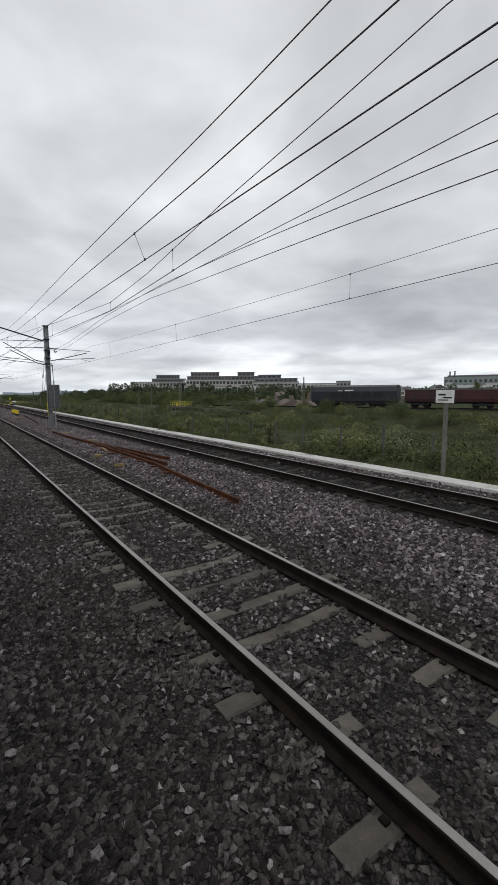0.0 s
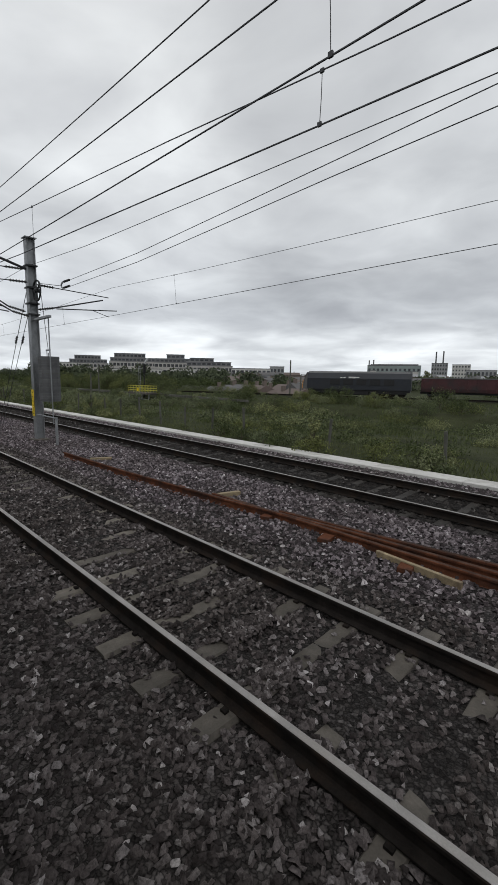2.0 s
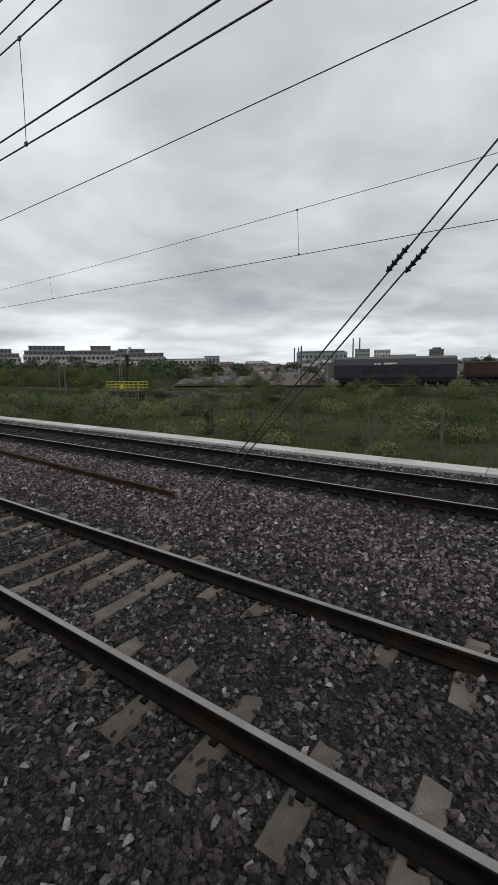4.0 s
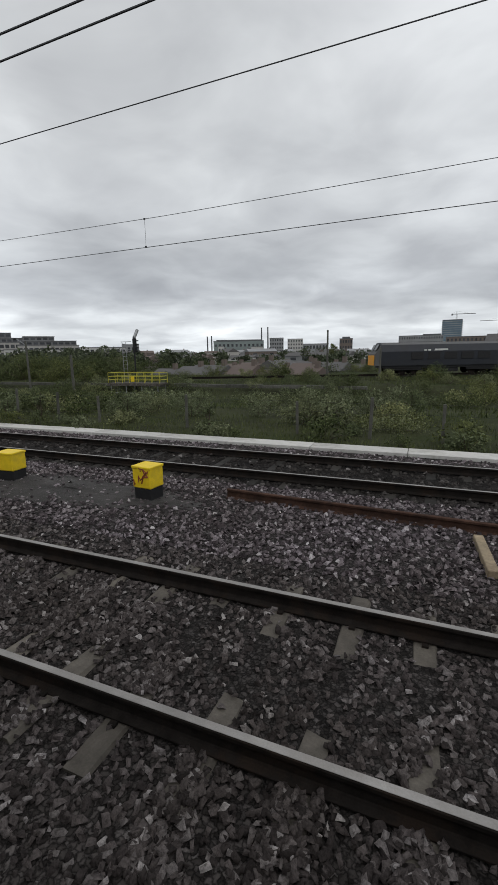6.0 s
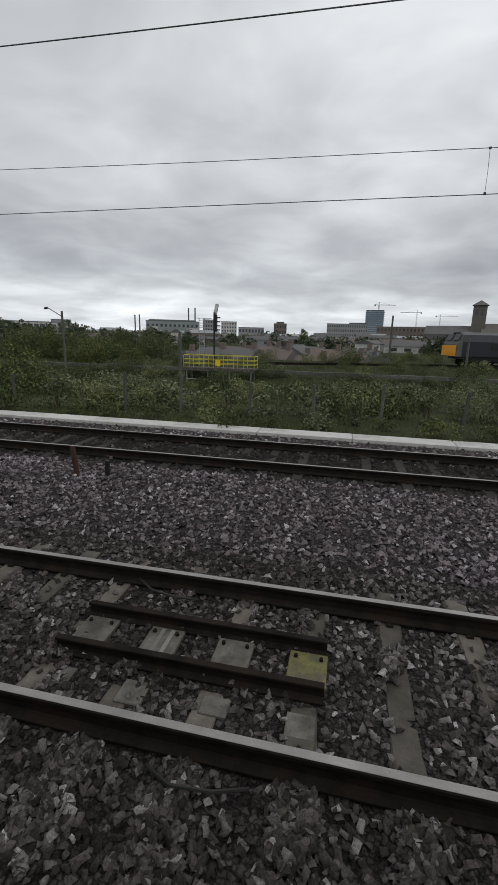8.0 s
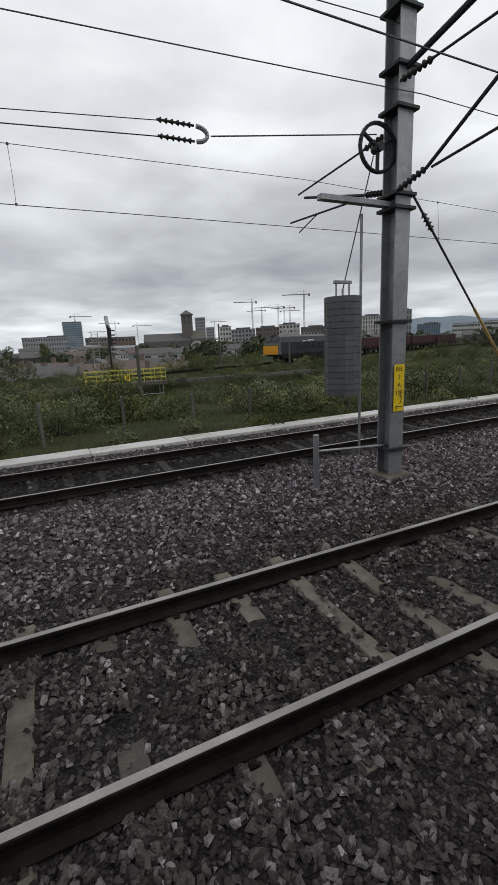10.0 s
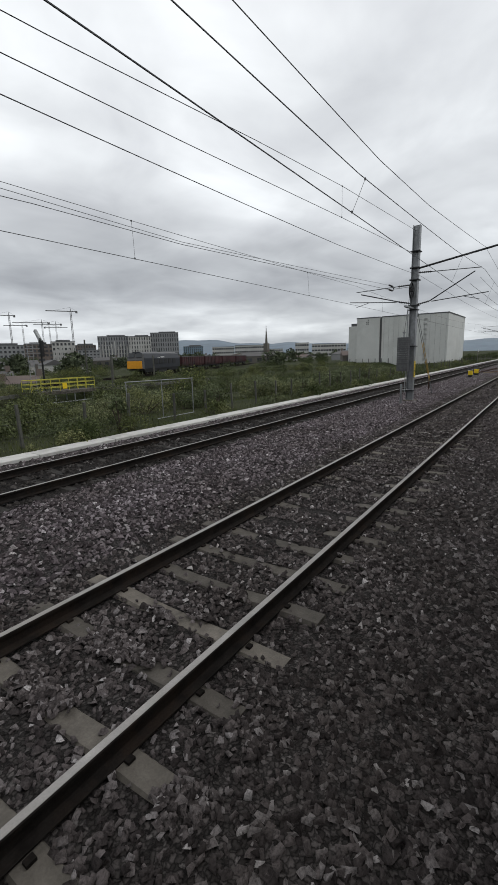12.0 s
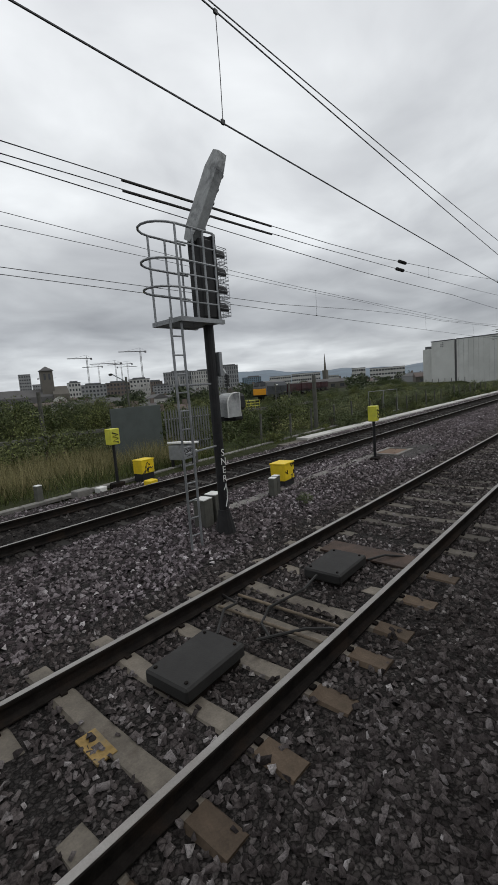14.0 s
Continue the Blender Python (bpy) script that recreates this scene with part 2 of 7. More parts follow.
def box(bm, x0, x1, y0, y1, z0, z1, bevel=0.0, mat=0):
    r = bmesh.ops.create_cube(bm, size=1.0)
    vs = r["verts"]
    bmesh.ops.transform(bm, matrix=Matrix.LocRotScale(((x0 + x1) / 2, (y0 + y1) / 2, (z0 + z1) / 2), None, (abs(x1 - x0), abs(y1 - y0), abs(z1 - z0))), verts=vs)
    if bevel:
        es = list({e for v in vs for e in v.link_edges})
        bmesh.ops.bevel(bm, geom=es, offset=bevel, segments=1, affect="EDGES")
    if mat:
        for v in vs:
            if v.is_valid:
                for f in v.link_faces:
                    f.material_index = mat
    return bm


def rod(bm, a, b, r, seg=8, r2=None):
    a, b = Vector(a), Vector(b)
    d = b - a
    m = Matrix.Translation((a + b) / 2) @ d.to_track_quat("Z", "Y").to_matrix().to_4x4()
    bmesh.ops.create_cone(bm, cap_ends=True, segments=seg, radius1=r, radius2=r if r2 is None else r2, depth=d.length, matrix=m)
    return bm


def tube(bm, pts, r, seg=6):
    """A bent rod through the given points."""
    pts = [Vector(p) for p in pts]
    rings = []
    for i, p in enumerate(pts):
        d = (pts[min(i + 1, len(pts) - 1)] - pts[max(i - 1, 0)]).normalized()
        q = d.to_track_quat("Z", "Y")
        rings.append([bm.verts.new(p + q @ Vector((r * math.cos(2 * math.pi * k / seg), r * math.sin(2 * math.pi * k / seg), 0))) for k in range(seg)])
    for u, v in zip(rings, rings[1:]):
        for k in range(seg):
            bm.faces.new((u[k], u[(k + 1) % seg], v[(k + 1) % seg], v[k]))
    bm.faces.new(rings[0][::-1])
    bm.faces.new(rings[-1])
    return bm


def extrude_profile(bm, prof, x0, x1):
    """A closed outline of (y, z) drawn out along x."""
    a = [bm.verts.new((x0, y, z)) for y, z in prof]
    b = [bm.verts.new((x1, y, z)) for y, z in prof]
    n = len(prof)
    for i in range(n):
        bm.faces.new((a[i], a[(i + 1) % n], b[(i + 1) % n], b[i]))
    bm.faces.new(a[::-1])
    bm.faces.new(b)
    bmesh.ops.recalc_face_normals(bm, faces=bm.faces)
    return bm


def B():
    return bmesh.new()


def mesh_from(name, verts, faces, mat, parent=None):
    """A mesh from numpy arrays of vertices and triangles."""
    me = bpy.data.meshes.new(name)
    nv, nf = len(verts), len(faces)
    me.vertices.add(nv)
    me.vertices.foreach_set("co", np.ascontiguousarray(verts, dtype=np.float32).ravel())
    me.loops.add(nf * 3)
    me.loops.foreach_set("vertex_index", np.ascontiguousarray(faces, dtype=np.int32).ravel())
    me.polygons.add(nf)
    me.polygons.foreach_set("loop_start", np.arange(nf, dtype=np.int32) * 3)
    me.update(calc_edges=True)
    me.materials.append(mat)
    ob = new(name, me)
    if parent is not None:
        ob.parent = parent
    return ob


# ---- the plan: tracks run along x; heights from the top of the near rails ----
RAIL_NEAR, RAIL_FAR = (2.0, 3.67), (7.96, 9.63)
PITCH = 0.6662


def sleeper_line():
    """Where the sleepers lie: three lengths of regular pitch, set closer and wider by turns near the signal."""
    out = []
    for first, x0, x1 in ((2.059, -16.2, 110.0), (1.462, -68.2, -16.2), (2.015, -90.3, -68.2)):
        out += [first + i * PITCH for i in range(math.ceil((x0 - first) / PITCH), math.ceil((x1 - first) / PITCH))]
    out += [-90.61, -91.2, -91.77, -92.36, -93.1, -93.95, -94.72, -95.40, -95.97, -96.58, -97.25, -97.88, -98.42]
    out += [-99.08 - i * PITCH for i in range(76)]
    return np.array(sorted(out))


SLEEPERS = sleeper_line()


def off_sleeper(x):
    """Distance along the line from the middle of the next sleeper."""
    i = np.clip(np.searchsorted(SLEEPERS, x), 1, len(SLEEPERS) - 1)
    return np.minimum(np.abs(x - SLEEPERS[i - 1]), np.abs(x - SLEEPERS[i]))


X_MIN, X_MAX = -330.0, 260.0


def wave(x, y, k, s):
    """Cheap smooth noise in -1..1 for numpy arrays."""
    return (np.sin(x * k + 1.3 * s) * np.cos(y * k * 1.27 + 0.7 * s) + np.sin((x + 1.7 * y) * k * 0.63 + 2.1 * s) + 0.6 * np.sin((2.3 * x - y) * k * 1.9 + s)) / 2.6


def heaps(x, y):
    """Height of the heaped patches that bury parts of the sleepers."""
    near = np.clip((y - 1.3) / 0.3, 0, 1) * np.clip((4.35 - y) / 0.3, 0, 1)
    far = np.clip((y - 7.2) / 0.3, 0, 1) * np.clip((10.2 - y) / 0.3, 0, 1)
    clean = 1 - 0.75 * np.clip((-89 - x) / 3, 0, 1) - 0.45 * np.clip((x + 17) / 3, 0, 1) * np.clip((-x) / 3, 0, 1) - 0.4 * np.clip((x + 66) / 3, 0, 1) * np.clip((-52 - x) / 2, 0, 1)
    heap = 0.040 * clean * np.clip(0.04 + 1.0 * wave(x, y * 1.2, 1.45, 6) + 0.6 * wave(x, y, 4.6, 2) + 0.7 * wave(x, y, 0.21, 4), 0, 1) * (near + far)
    # the middle stretch lies deeper in stone, most of all outside the rails
    deep = np.clip((x + 53) / 3, 0, 1) * np.clip((-28 - x) / 3, 0, 1) + np.clip((x + 90) / 3, 0, 1) * np.clip((-66 - x) / 3, 0, 1)
    heap = heap + 0.03 * deep * np.exp(-((y - 2.85) / 0.5) ** 4) * np.clip(0.25 + 1.3 * wave(x, y, 1.7, 12), 0, 1)
    outer = np.clip((x + 55) / 3, 0, 1) * np.clip((-20 - x) / 3, 0, 1) * np.clip((2.0 - y) / 0.08, 0, 1) * np.clip((y - 1.1) / 0.15, 0, 1)
    heap = heap + 0.036 * outer * np.clip(0.95 + 1.2 * wave(x, 0 * y, 2.3, 3), 0, 1)
    ends = 0.026 * clean * np.clip(0.3 + 1.2 * wave(x, y, 2.1, 8), 0, 1) * (np.exp(-((y - 1.45) / 0.25) ** 2) + np.exp(-((y - 4.2) / 0.25) ** 2))
    return heap + ends


def bed_height(x, y):
    x, y = np.asarray(x, float), np.asarray(y, float)
    z = np.interp(y, [-6, 0.6, 1.2, 1.7, 4.1, 4.7, 5.4, 6.6, 7.3, 7.8, 9.8, 10.4, 10.8], [-0.5, -0.22, -0.19, -0.197, -0.197, -0.15, -0.125, -0.14, -0.19, -0.215, -0.215, -0.16, -0.15])
    return z + 0.012 * wave(x, y, 1.1, 3) + 0.008 * wave(x, y, 3.7, 9)


def fines_mask(x, y):
    """Where fine dark gravel covers the coarse stone: round the yellow boxes and by the signal."""
    def blob(cx, cy, rx, ry):
        return np.exp(-(((x - cx) / rx) ** 2 + ((y - cy) / ry) ** 2) ** 2)
    return np.clip(blob(-35.6, 5.9, 3.6, 0.95) + blob(-85.25, 5.5, 2.1, 0.85) + 0.35 * wave(x, y, 1.9, 5), 0, 1)


# ---- ground ----
def ground_height(x, y):
    z = np.interp(y, [-4000, -60, -8, 0, 10.7, 11.5, 13, 22, 33, 38.8, 40, 41.5, 50, 54, 84, 140, 4000], [-1.5, -1.5, -0.7, -0.55, -0.5, -0.16, -0.22, -0.7, -1.55, -1.6, -1.2, -0.72, -0.65, -0.45, -0.5, -1.6, -1.6])
    far = np.clip((np.abs(y - 30) - 19) / 10, 0, 1)
    # low ground with house rows behind the rim
    z = z - 2.4 * np.clip((x + 84) / 10, 0, 1) * np.clip((-44 - x) / 5, 0, 1) * np.clip((y - 57.5) / 5, 0, 1) * np.clip((118 - y) / 20, 0, 1)
    return z + 0.12 * wave(x, y, 0.35, 2) * np.clip((y - 12) / 4, 0, 1) * (1 - 0.6 * far)


def build_ground():
    xs = np.concatenate([[-4000, -1500, -600, -330], np.arange(-200, 121, 2.5), [180, 260, 600, 1500, 4000]])
    ys = np.concatenate([[-4000, -600, -60, -8, 0, 10.7, 11.0, 11.5], np.arange(12, 66, 1.5), [70, 75, 90, 105, 120, 200, 400, 900, 2000, 4000]])
    gx, gy = np.meshgrid(xs, ys, indexing="ij")
    v = np.stack([gx, gy, ground_height(gx, gy)], -1).reshape(-1, 3)
    n = len(ys)
    i = (np.arange(len(xs) - 1)[:, None] * n + np.arange(n - 1)[None]).ravel()
    f = np.concatenate([np.stack([i, i + n, i + n + 1], -1), np.stack([i, i + n + 1, i + 1], -1)])
    ob = mesh_from("ground", v, f, M_EARTH)
    tagged(ob, "rough turf and bare earth beside the railway", "ground", kind="structure")


build_ground()


def build_bed():
    xs = np.concatenate([np.arange(X_MIN, -125, 3.0), np.arange(-125, 45, 0.2), np.arange(45, X_MAX, 3.0)])
    ys = np.concatenate([[-6, -3, 0.2], np.arange(0.6, 10.81, 0.11)])
    gx, gy = np.meshgrid(xs, ys, indexing="ij")
    v = np.stack([gx, gy, bed_height(gx, gy)], -1).reshape(-1, 3)
    n = len(ys)
    i = (np.arange(len(xs) - 1)[:, None] * n + np.arange(n - 1)[None]).ravel()
    f = np.concatenate([np.stack([i, i + n, i + n + 1], -1), np.stack([i, i + n + 1, i + 1], -1)])
    return tagged(mesh_from("ballast_bed", v, f, M_BED), "crushed stone bed under both tracks, shadow painted between chips", "track bed", kind="structure")


build_bed()


def ballast_stones(name, mat, label, x0, x1, y0, y1, per_m2, size, seed, lie=1.0):
    """Crushed stones, each a crooked wedge with a sloping ridge, lying on the bed, in one mesh."""
    r = np.random.default_rng(seed)
    n = int((x1 - x0) * (y1 - y0) * per_m2)
    x, y = r.uniform(x0, x1, n), r.uniform(y0, y1, n)
    if y0 < 2 < y1:
        # a second layer on the buried stretches of the sleepers
        m = int(n * 0.95)
        ex, ey = r.choice(SLEEPERS[(SLEEPERS > x0) & (SLEEPERS < x1)], m) + r.uniform(-0.14, 0.14, m), r.uniform(1.2, 3.78, m)
        ok = heaps(ex, ey) > 0.016
        x, y = np.concatenate([x, ex[ok]]), np.concatenate([y, ey[ok]])
        n = len(x)
    keep = r.random(n) > 0.84 * fines_mask(x, y)
    z, cover = bed_height(x, y), heaps(x, y)
    z = z + 0.3 * cover
    for c0, c1 in (RAIL_NEAR, RAIL_FAR):
        # stones on the sleepers lie in patches; none stand in the rails
        k = off_sleeper(x)
        on = (k < 0.125) & (y > c0 - 0.5) & (y < c1 + 0.5)
        keep &= ~on | (k > 0.10) | (cover + r.normal(0, 0.003, n) > 0.017) | (r.random(n) < 0.05)
        z = np.where(on, np.maximum(z, -0.175 + 0.5 * cover), z)
        for c in (c0, c1):
            keep &= np.abs(y - c) > 0.075
    x, y, z = x[keep], y[keep], z[keep]
    n = len(x)
    s = size * np.clip(np.exp(r.normal(0, 0.24, n)), 0.55, 1.6)
    u = np.array([-1.0, 1.0, 1.0, -1.0, -0.55, 0.55]) * 1.4 + r.normal(0, 0.24, (n, 6))
    w = np.array([-0.8, -0.8, 0.8, 0.8, 0.0, 0.0]) * 1.0 + r.normal(0, 0.22, (n, 6))
    h = np.array([-0.6, -0.6, -0.6, -0.6, 0.85, 0.85]) + r.normal(0, 0.22, (n, 6))
    # each stone rocked a little and turned
    a, b, g = r.normal(0, 0.3 * lie, (n, 1)), r.normal(0, 0.26 * lie, (n, 1)), r.uniform(0, 2 * np.pi, (n, 1))
    w, h = w * np.cos(a) - h * np.sin(a), w * np.sin(a) + h * np.cos(a)
    u, h = u * np.cos(b) - h * np.sin(b), u * np.sin(b) + h * np.cos(b)
    u, w = u * np.cos(g) - w * np.sin(g), u * np.sin(g) + w * np.cos(g)
    s = s[:, None]
    v = np.stack([u * s + x[:, None], w * s + y[:, None], h * s + z[:, None] + (0.15 + 0.2 * lie) * s], -1).reshape(-1, 3)
    tri = np.array([[0, 1, 5], [0, 5, 4], [1, 2, 5], [2, 3, 4], [2, 4, 5], [3, 0, 4]])
    f = (np.arange(n)[:, None, None] * 6 + tri[None]).reshape(-1, 3)
    return tagged(mesh_from(name, v, f, mat), label, "ballast", kind="stuff")


ballast_stones("track_ballast", M_STONE_TRACK, "dirty brown-grey crushed stone round the near track", -101, 23, 1.0, 4.45, 400, 0.0185, 11, 1.4)
for seed, x0, x1, per_m2 in ((16, -101, -60, 420), (18, -60, -8, 120), (19, -8, 23, 420)):
    ballast_stones("verge_ballast", M_STONE_TRACK, "dirty crushed stone beside the train", x0, x1, -0.6, 1.0, per_m2, 0.021, seed)
ballast_stones("path_ballast", M_STONE_NEW, "clean purple-grey crushed stone between the tracks", -101, 23, 4.45, 7.5, 300, 0.0215, 12, 1.8)
ballast_stones("far_track_ballast", M_STONE_DARK, "dark crushed stone round the far track", -101, 23, 7.5, 9.75, 70, 0.027, 13)
ballast_stones("shoulder_ballast", M_STONE_NEW, "grey crushed stone between far rail and coping", -101, 23, 9.75, 10.75, 150, 0.022, 17)
ballast_stones("distant_ballast", M_STONE_NEW, "crushed stone along the tracks farther off", 23, 90, 0.5, 7.5, 16, 0.055, 14)
ballast_stones("distant_ballast", M_STONE_NEW, "crushed stone along the tracks farther off", -160, -101, 0.5, 7.5, 16, 0.055, 15)



def gravel_patch(x, y, rx, ry, seed):
    """A thin spread of fine dark gravel with a ragged rim."""
    r = np.random.default_rng(seed)
    n, m = 64, 14
    a = np.linspace(0, 2 * np.pi, n, endpoint=False)
    rim = 1 + 0.1 * np.sin(3 * a + seed) + 0.07 * np.sin(7 * a + 2 * seed) + r.normal(0, 0.03, n)
    k = np.linspace(0, 1, m)[:, None]
    px, py = x + k * rx * rim * np.cos(a), y + k * ry * rim * np.sin(a)
    z = bed_height(px, py) + 0.022 * np.clip(1.25 - k ** 3 * 2.2, -0.8, 1) + r.normal(0, 0.005, px.shape)
    v = np.stack([px, py, z], -1).reshape(-1, 3)
    i, j = np.meshgrid(np.arange(m - 1), np.arange(n), indexing="ij")
    p, q = (i * n + j).ravel(), (i * n + (j + 1) % n).ravel()
    f = np.concatenate([np.stack([p, p + n, q + n], -1), np.stack([p, q + n, q], -1)])
    tagged(mesh_from("gravel_patch", v, f, M_FINES), "spread of fine dark gravel over the coarse stone", "gravel", kind="stuff")


gravel_patch(-35.6, 5.9, 3.1, 0.9, 1)
gravel_patch(-85.25, 5.5, 2.0, 0.8, 2)

# ---- tracks ----
RAIL_PROFILE = [(-0.07, -0.165), (0.07, -0.165), (0.07, -0.153), (0.02, -0.142), (0.009, -0.13), (0.009, -0.045), (0.034, -0.034), (0.036, -0.006), (0.03, -0.001),
                (-0.03, -0.001), (-0.036, -0.006), (-0.034, -0.034), (-0.009, -0.045), (-0.009, -0.13), (-0.02, -0.142), (-0.07, -0.153)]


def sleeper_mesh(top, end=None):
    bm = B()
    h, w = 1.3, 0.115
    ys = [-h, -0.95, -0.7, -0.3, 0.3, 0.7, 0.95, h]
    tops = [-0.172, -0.168, -0.168, -0.19, -0.19, -0.168, -0.168, -0.172]
    rows = []
    for y, z in zip(ys, tops):
        rows.append([bm.verts.new(p) for p in ((-w, y, -0.34), (-w, y, z - 0.035), (-w + 0.028, y, z), (w - 0.028, y, z), (w, y, z - 0.035), (w, y, -0.34))])
    for a, b in zip(rows, rows[1:]):
        for k in range(5):
            bm.faces.new((a[k], b[k], b[k + 1], a[k + 1]))
    bm.faces.new(rows[0])
    bm.faces.new(rows[-1][::-1])
    n = len(bm.faces)
    for y in (-0.835, 0.835):
        for s in (-1, 1):
            box(bm, -0.028, 0.028, y + s * 0.095 - 0.022, y + s * 0.095 + 0.022, -0.172, -0.146)
    bm.faces.ensure_lookup_table()
    for f in bm.faces[n:]:
        f.material_index = 1
    bmesh.ops.recalc_face_normals(bm, faces=bm.faces)
    me = bpy.data.meshes.new("sleeper")
    bm.to_mesh(me)
    bm.free()
    me.materials.append(top)
    me.materials.append(M_RUST)
    if end:
        me.materials.append(end)
        for p in me.polygons:
            if p.center.y < -0.95 and p.material_index == 0:
                p.material_index = 2
    return me


M_RUSTY_END = material("rust_stained_concrete", (0.135, 0.098, 0.068), var=0.35, scale=5, fine=60, rand=0.4, tint=(0.10, 0.075, 0.05), bump=0.4)
M_CONC_TAN = material("clean_tan_concrete", (0.205, 0.18, 0.148), var=0.3, scale=5, fine=60, rand=0.3, tint=(0.14, 0.12, 0.098), bump=0.4)
SLEEPER_STAINED = sleeper_mesh(M_CONC_TAN, M_RUSTY_END)
SLEEPER = sleeper_mesh(M_CONC)
SLEEPER_DARK = sleeper_mesh(M_CONC_DARK)


def build_track(rails, label, near, zoff, piece):
    tr = thing("railway_track", label, "railway track", (0, sum(rails) / 2, zoff), kind="structure")
    for c in rails:
        off = c - sum(rails) / 2
        ob = part("rail", extrude_profile(B(), [(y + off, z) for y, z in RAIL_PROFILE], X_MIN, X_MAX), M_RUST, tr, "flat-bottom rail with rusty sides")
        head = B()
        box(head, X_MIN, X_MAX, off - 0.028, off + 0.028, -0.001, 0.0015)
        part("running_surface", head, M_RAILTOP, ob, "bright worn top of the rail")
    rest = B()
    for i, x in enumerate(SLEEPERS):
        if near[0] < x < near[1]:
            s = new("sleeper", SLEEPER_STAINED if x < -93.4 and piece is SLEEPER else piece)
            s.parent = tr
            k = random.Random(i * 7 + int(zoff * 1000))
            s.matrix_basis = pose(x + k.uniform(-0.012, 0.012), k.uniform(-0.015, 0.015), k.uniform(-0.016, 0.003), k.uniform(-0.5, 0.5), 0, k.uniform(-0.8, 0.8))
        else:
            box(rest, x - 0.11, x + 0.11, -1.3, 1.3, -0.34, -0.172)
    tagged(part("far_sleepers", rest, M_CONC, tr), "concrete sleepers farther along the line", kind="stuff")
    return tr


build_track(RAIL_NEAR, "plain running line on concrete sleepers half buried in stone", (-112, 29), 0.0, SLEEPER)
build_track(RAIL_FAR, "second running line beside a pale coping", (-112, 29), -0.02, SLEEPER_DARK)


# ---- coping along the far edge ----
def build_coping():
    c = thing("coping", "low edging of pale concrete slabs along the line", "edging", (0, 10.79, -0.07), kind="structure")
    L = 2.44
    bm = B()
    box(bm, -L / 2 + 0.006, L / 2 - 0.006, 0, 0.62, -0.10, 0.0, 0.012)
    me = bpy.data.meshes.new("slab")
    bm.to_mesh(me)
    bm.free()
    me.materials.append(M_COPING)
    for i in range(-13, 77):
        x = -54.12 + L / 2 + i * L
        if x < -84 or x > 130:
            continue
        s = new("slab", me)
        s.parent = c
        k = random.Random(i)
        s.matrix_basis = pose(x, k.uniform(-0.008, 0.008), k.uniform(-0.004, 0.004), k.uniform(-0.3, 0.3), 0, k.uniform(-0.12, 0.12))
    bm = B()
    box(bm, -84.9, 260, 0.05, 0.58, -0.5, -0.103)
    part("foundation", bm, M_CONC, c)


build_coping()


# ---- overhead line: masts ----
def h_section(bm, x, y, z0, z1, w=0.30, d=0.30, t=0.022):
    """A steel H-column with its flanges facing the tracks."""
    f, s = d / 2, w / 2
    out = [(-s, -f), (s, -f), (s, -f + t), (t / 2, -f + t), (t / 2, f - t), (s, f - t), (s, f), (-s, f), (-s, f - t), (-t / 2, f - t), (-t / 2, -f + t), (-s, -f + t)]
    lo = [bm.verts.new((x + p, y + q, z0)) for p, q in out]
    hi = [bm.verts.new((x + p, y + q, z1)) for p, q in out]
    n = len(out)
    for i in range(n):
        bm.faces.new((lo[i], lo[(i + 1) % n], hi[(i + 1) % n], hi[i]))
    bm.faces.new(lo[::-1])
    bm.faces.new(hi)
    bmesh.ops.recalc_face_normals(bm, faces=bm.faces)
    return bm


def insulator(bm, a, b, r=0.055, n=6):
    a, b = Vector(a), Vector(b)
    rod(bm, a, b, r * 0.45, 8)
    for i in range(n):
        p = a.lerp(b, (i + 0.7) / (n + 0.4))
        q = a.lerp(b, (i + 1.1) / (n + 0.4))
        rod(bm, p, q, r, 10, r * 0.5)


def cantilever(mast, side, y_reg, z_top, z_low, dx):
    """Bracket that holds the wires of one track: a raking tube, a top tie, and the registration arm."""
    arm = part("cantilever", tube(B(), [(dx, side * 0.75, z_low + 0.12), (dx, y_reg + side * -0.25, z_top - 0.25)], 0.026, 8), M_DARKSTEEL, mast, "raking steel bracket tube")
    bm = B()
    insulator(bm, (dx, side * 0.2, z_low), (dx, side * 0.75, z_low + 0.12))
    part("insulator", bm, M_RUBBER, arm)
    tie = part("top_tie", rod(B(), (dx, side * 0.8, z_top - 0.05), (dx, y_reg, z_top - 0.12), 0.018), M_DARKSTEEL, mast)
    bm = B()
    insulator(bm, (dx, side * 0.2, z_top - 0.03), (dx, side * 0.8, z_top - 0.05))
    part("insulator", bm, M_RUBBER, tie)
    reg = part("registration_arm", rod(B(), (dx, side * 0.85, z_low + 0.1), (dx, y_reg + side * 0.35, z_low + 0.30), 0.02), M_DARKSTEEL, mast)
    part("steady_arm", rod(B(), (dx, y_reg - side * 0.75, z_low + 0.22), (dx, y_reg, z_low + 0.02), 0.012), M_DARKSTEEL, reg)


def lettering(text, size, x, y, z, mat, parent, stretch=1.0):
    """Raised letters facing -y, centred on a point."""
    cu = bpy.data.curves.new("letters", "FONT")
    cu.body, cu.size, cu.extrude, cu.align_x, cu.align_y = text, size, 0.0015, "CENTER", "CENTER"
    tmp = bpy.data.objects.new("letters", cu)
    me = bpy.data.meshes.new_from_object(tmp)
    bpy.data.objects.remove(tmp)
    me.materials.clear()
    me.materials.append(mat)
    ob = new("lettering", me)
    ob.parent = parent
    ob.matrix_basis = pose(x, y, z, 90, 0, 0) @ Matrix.Diagonal((stretch, 1, 1, 1))
    return ob


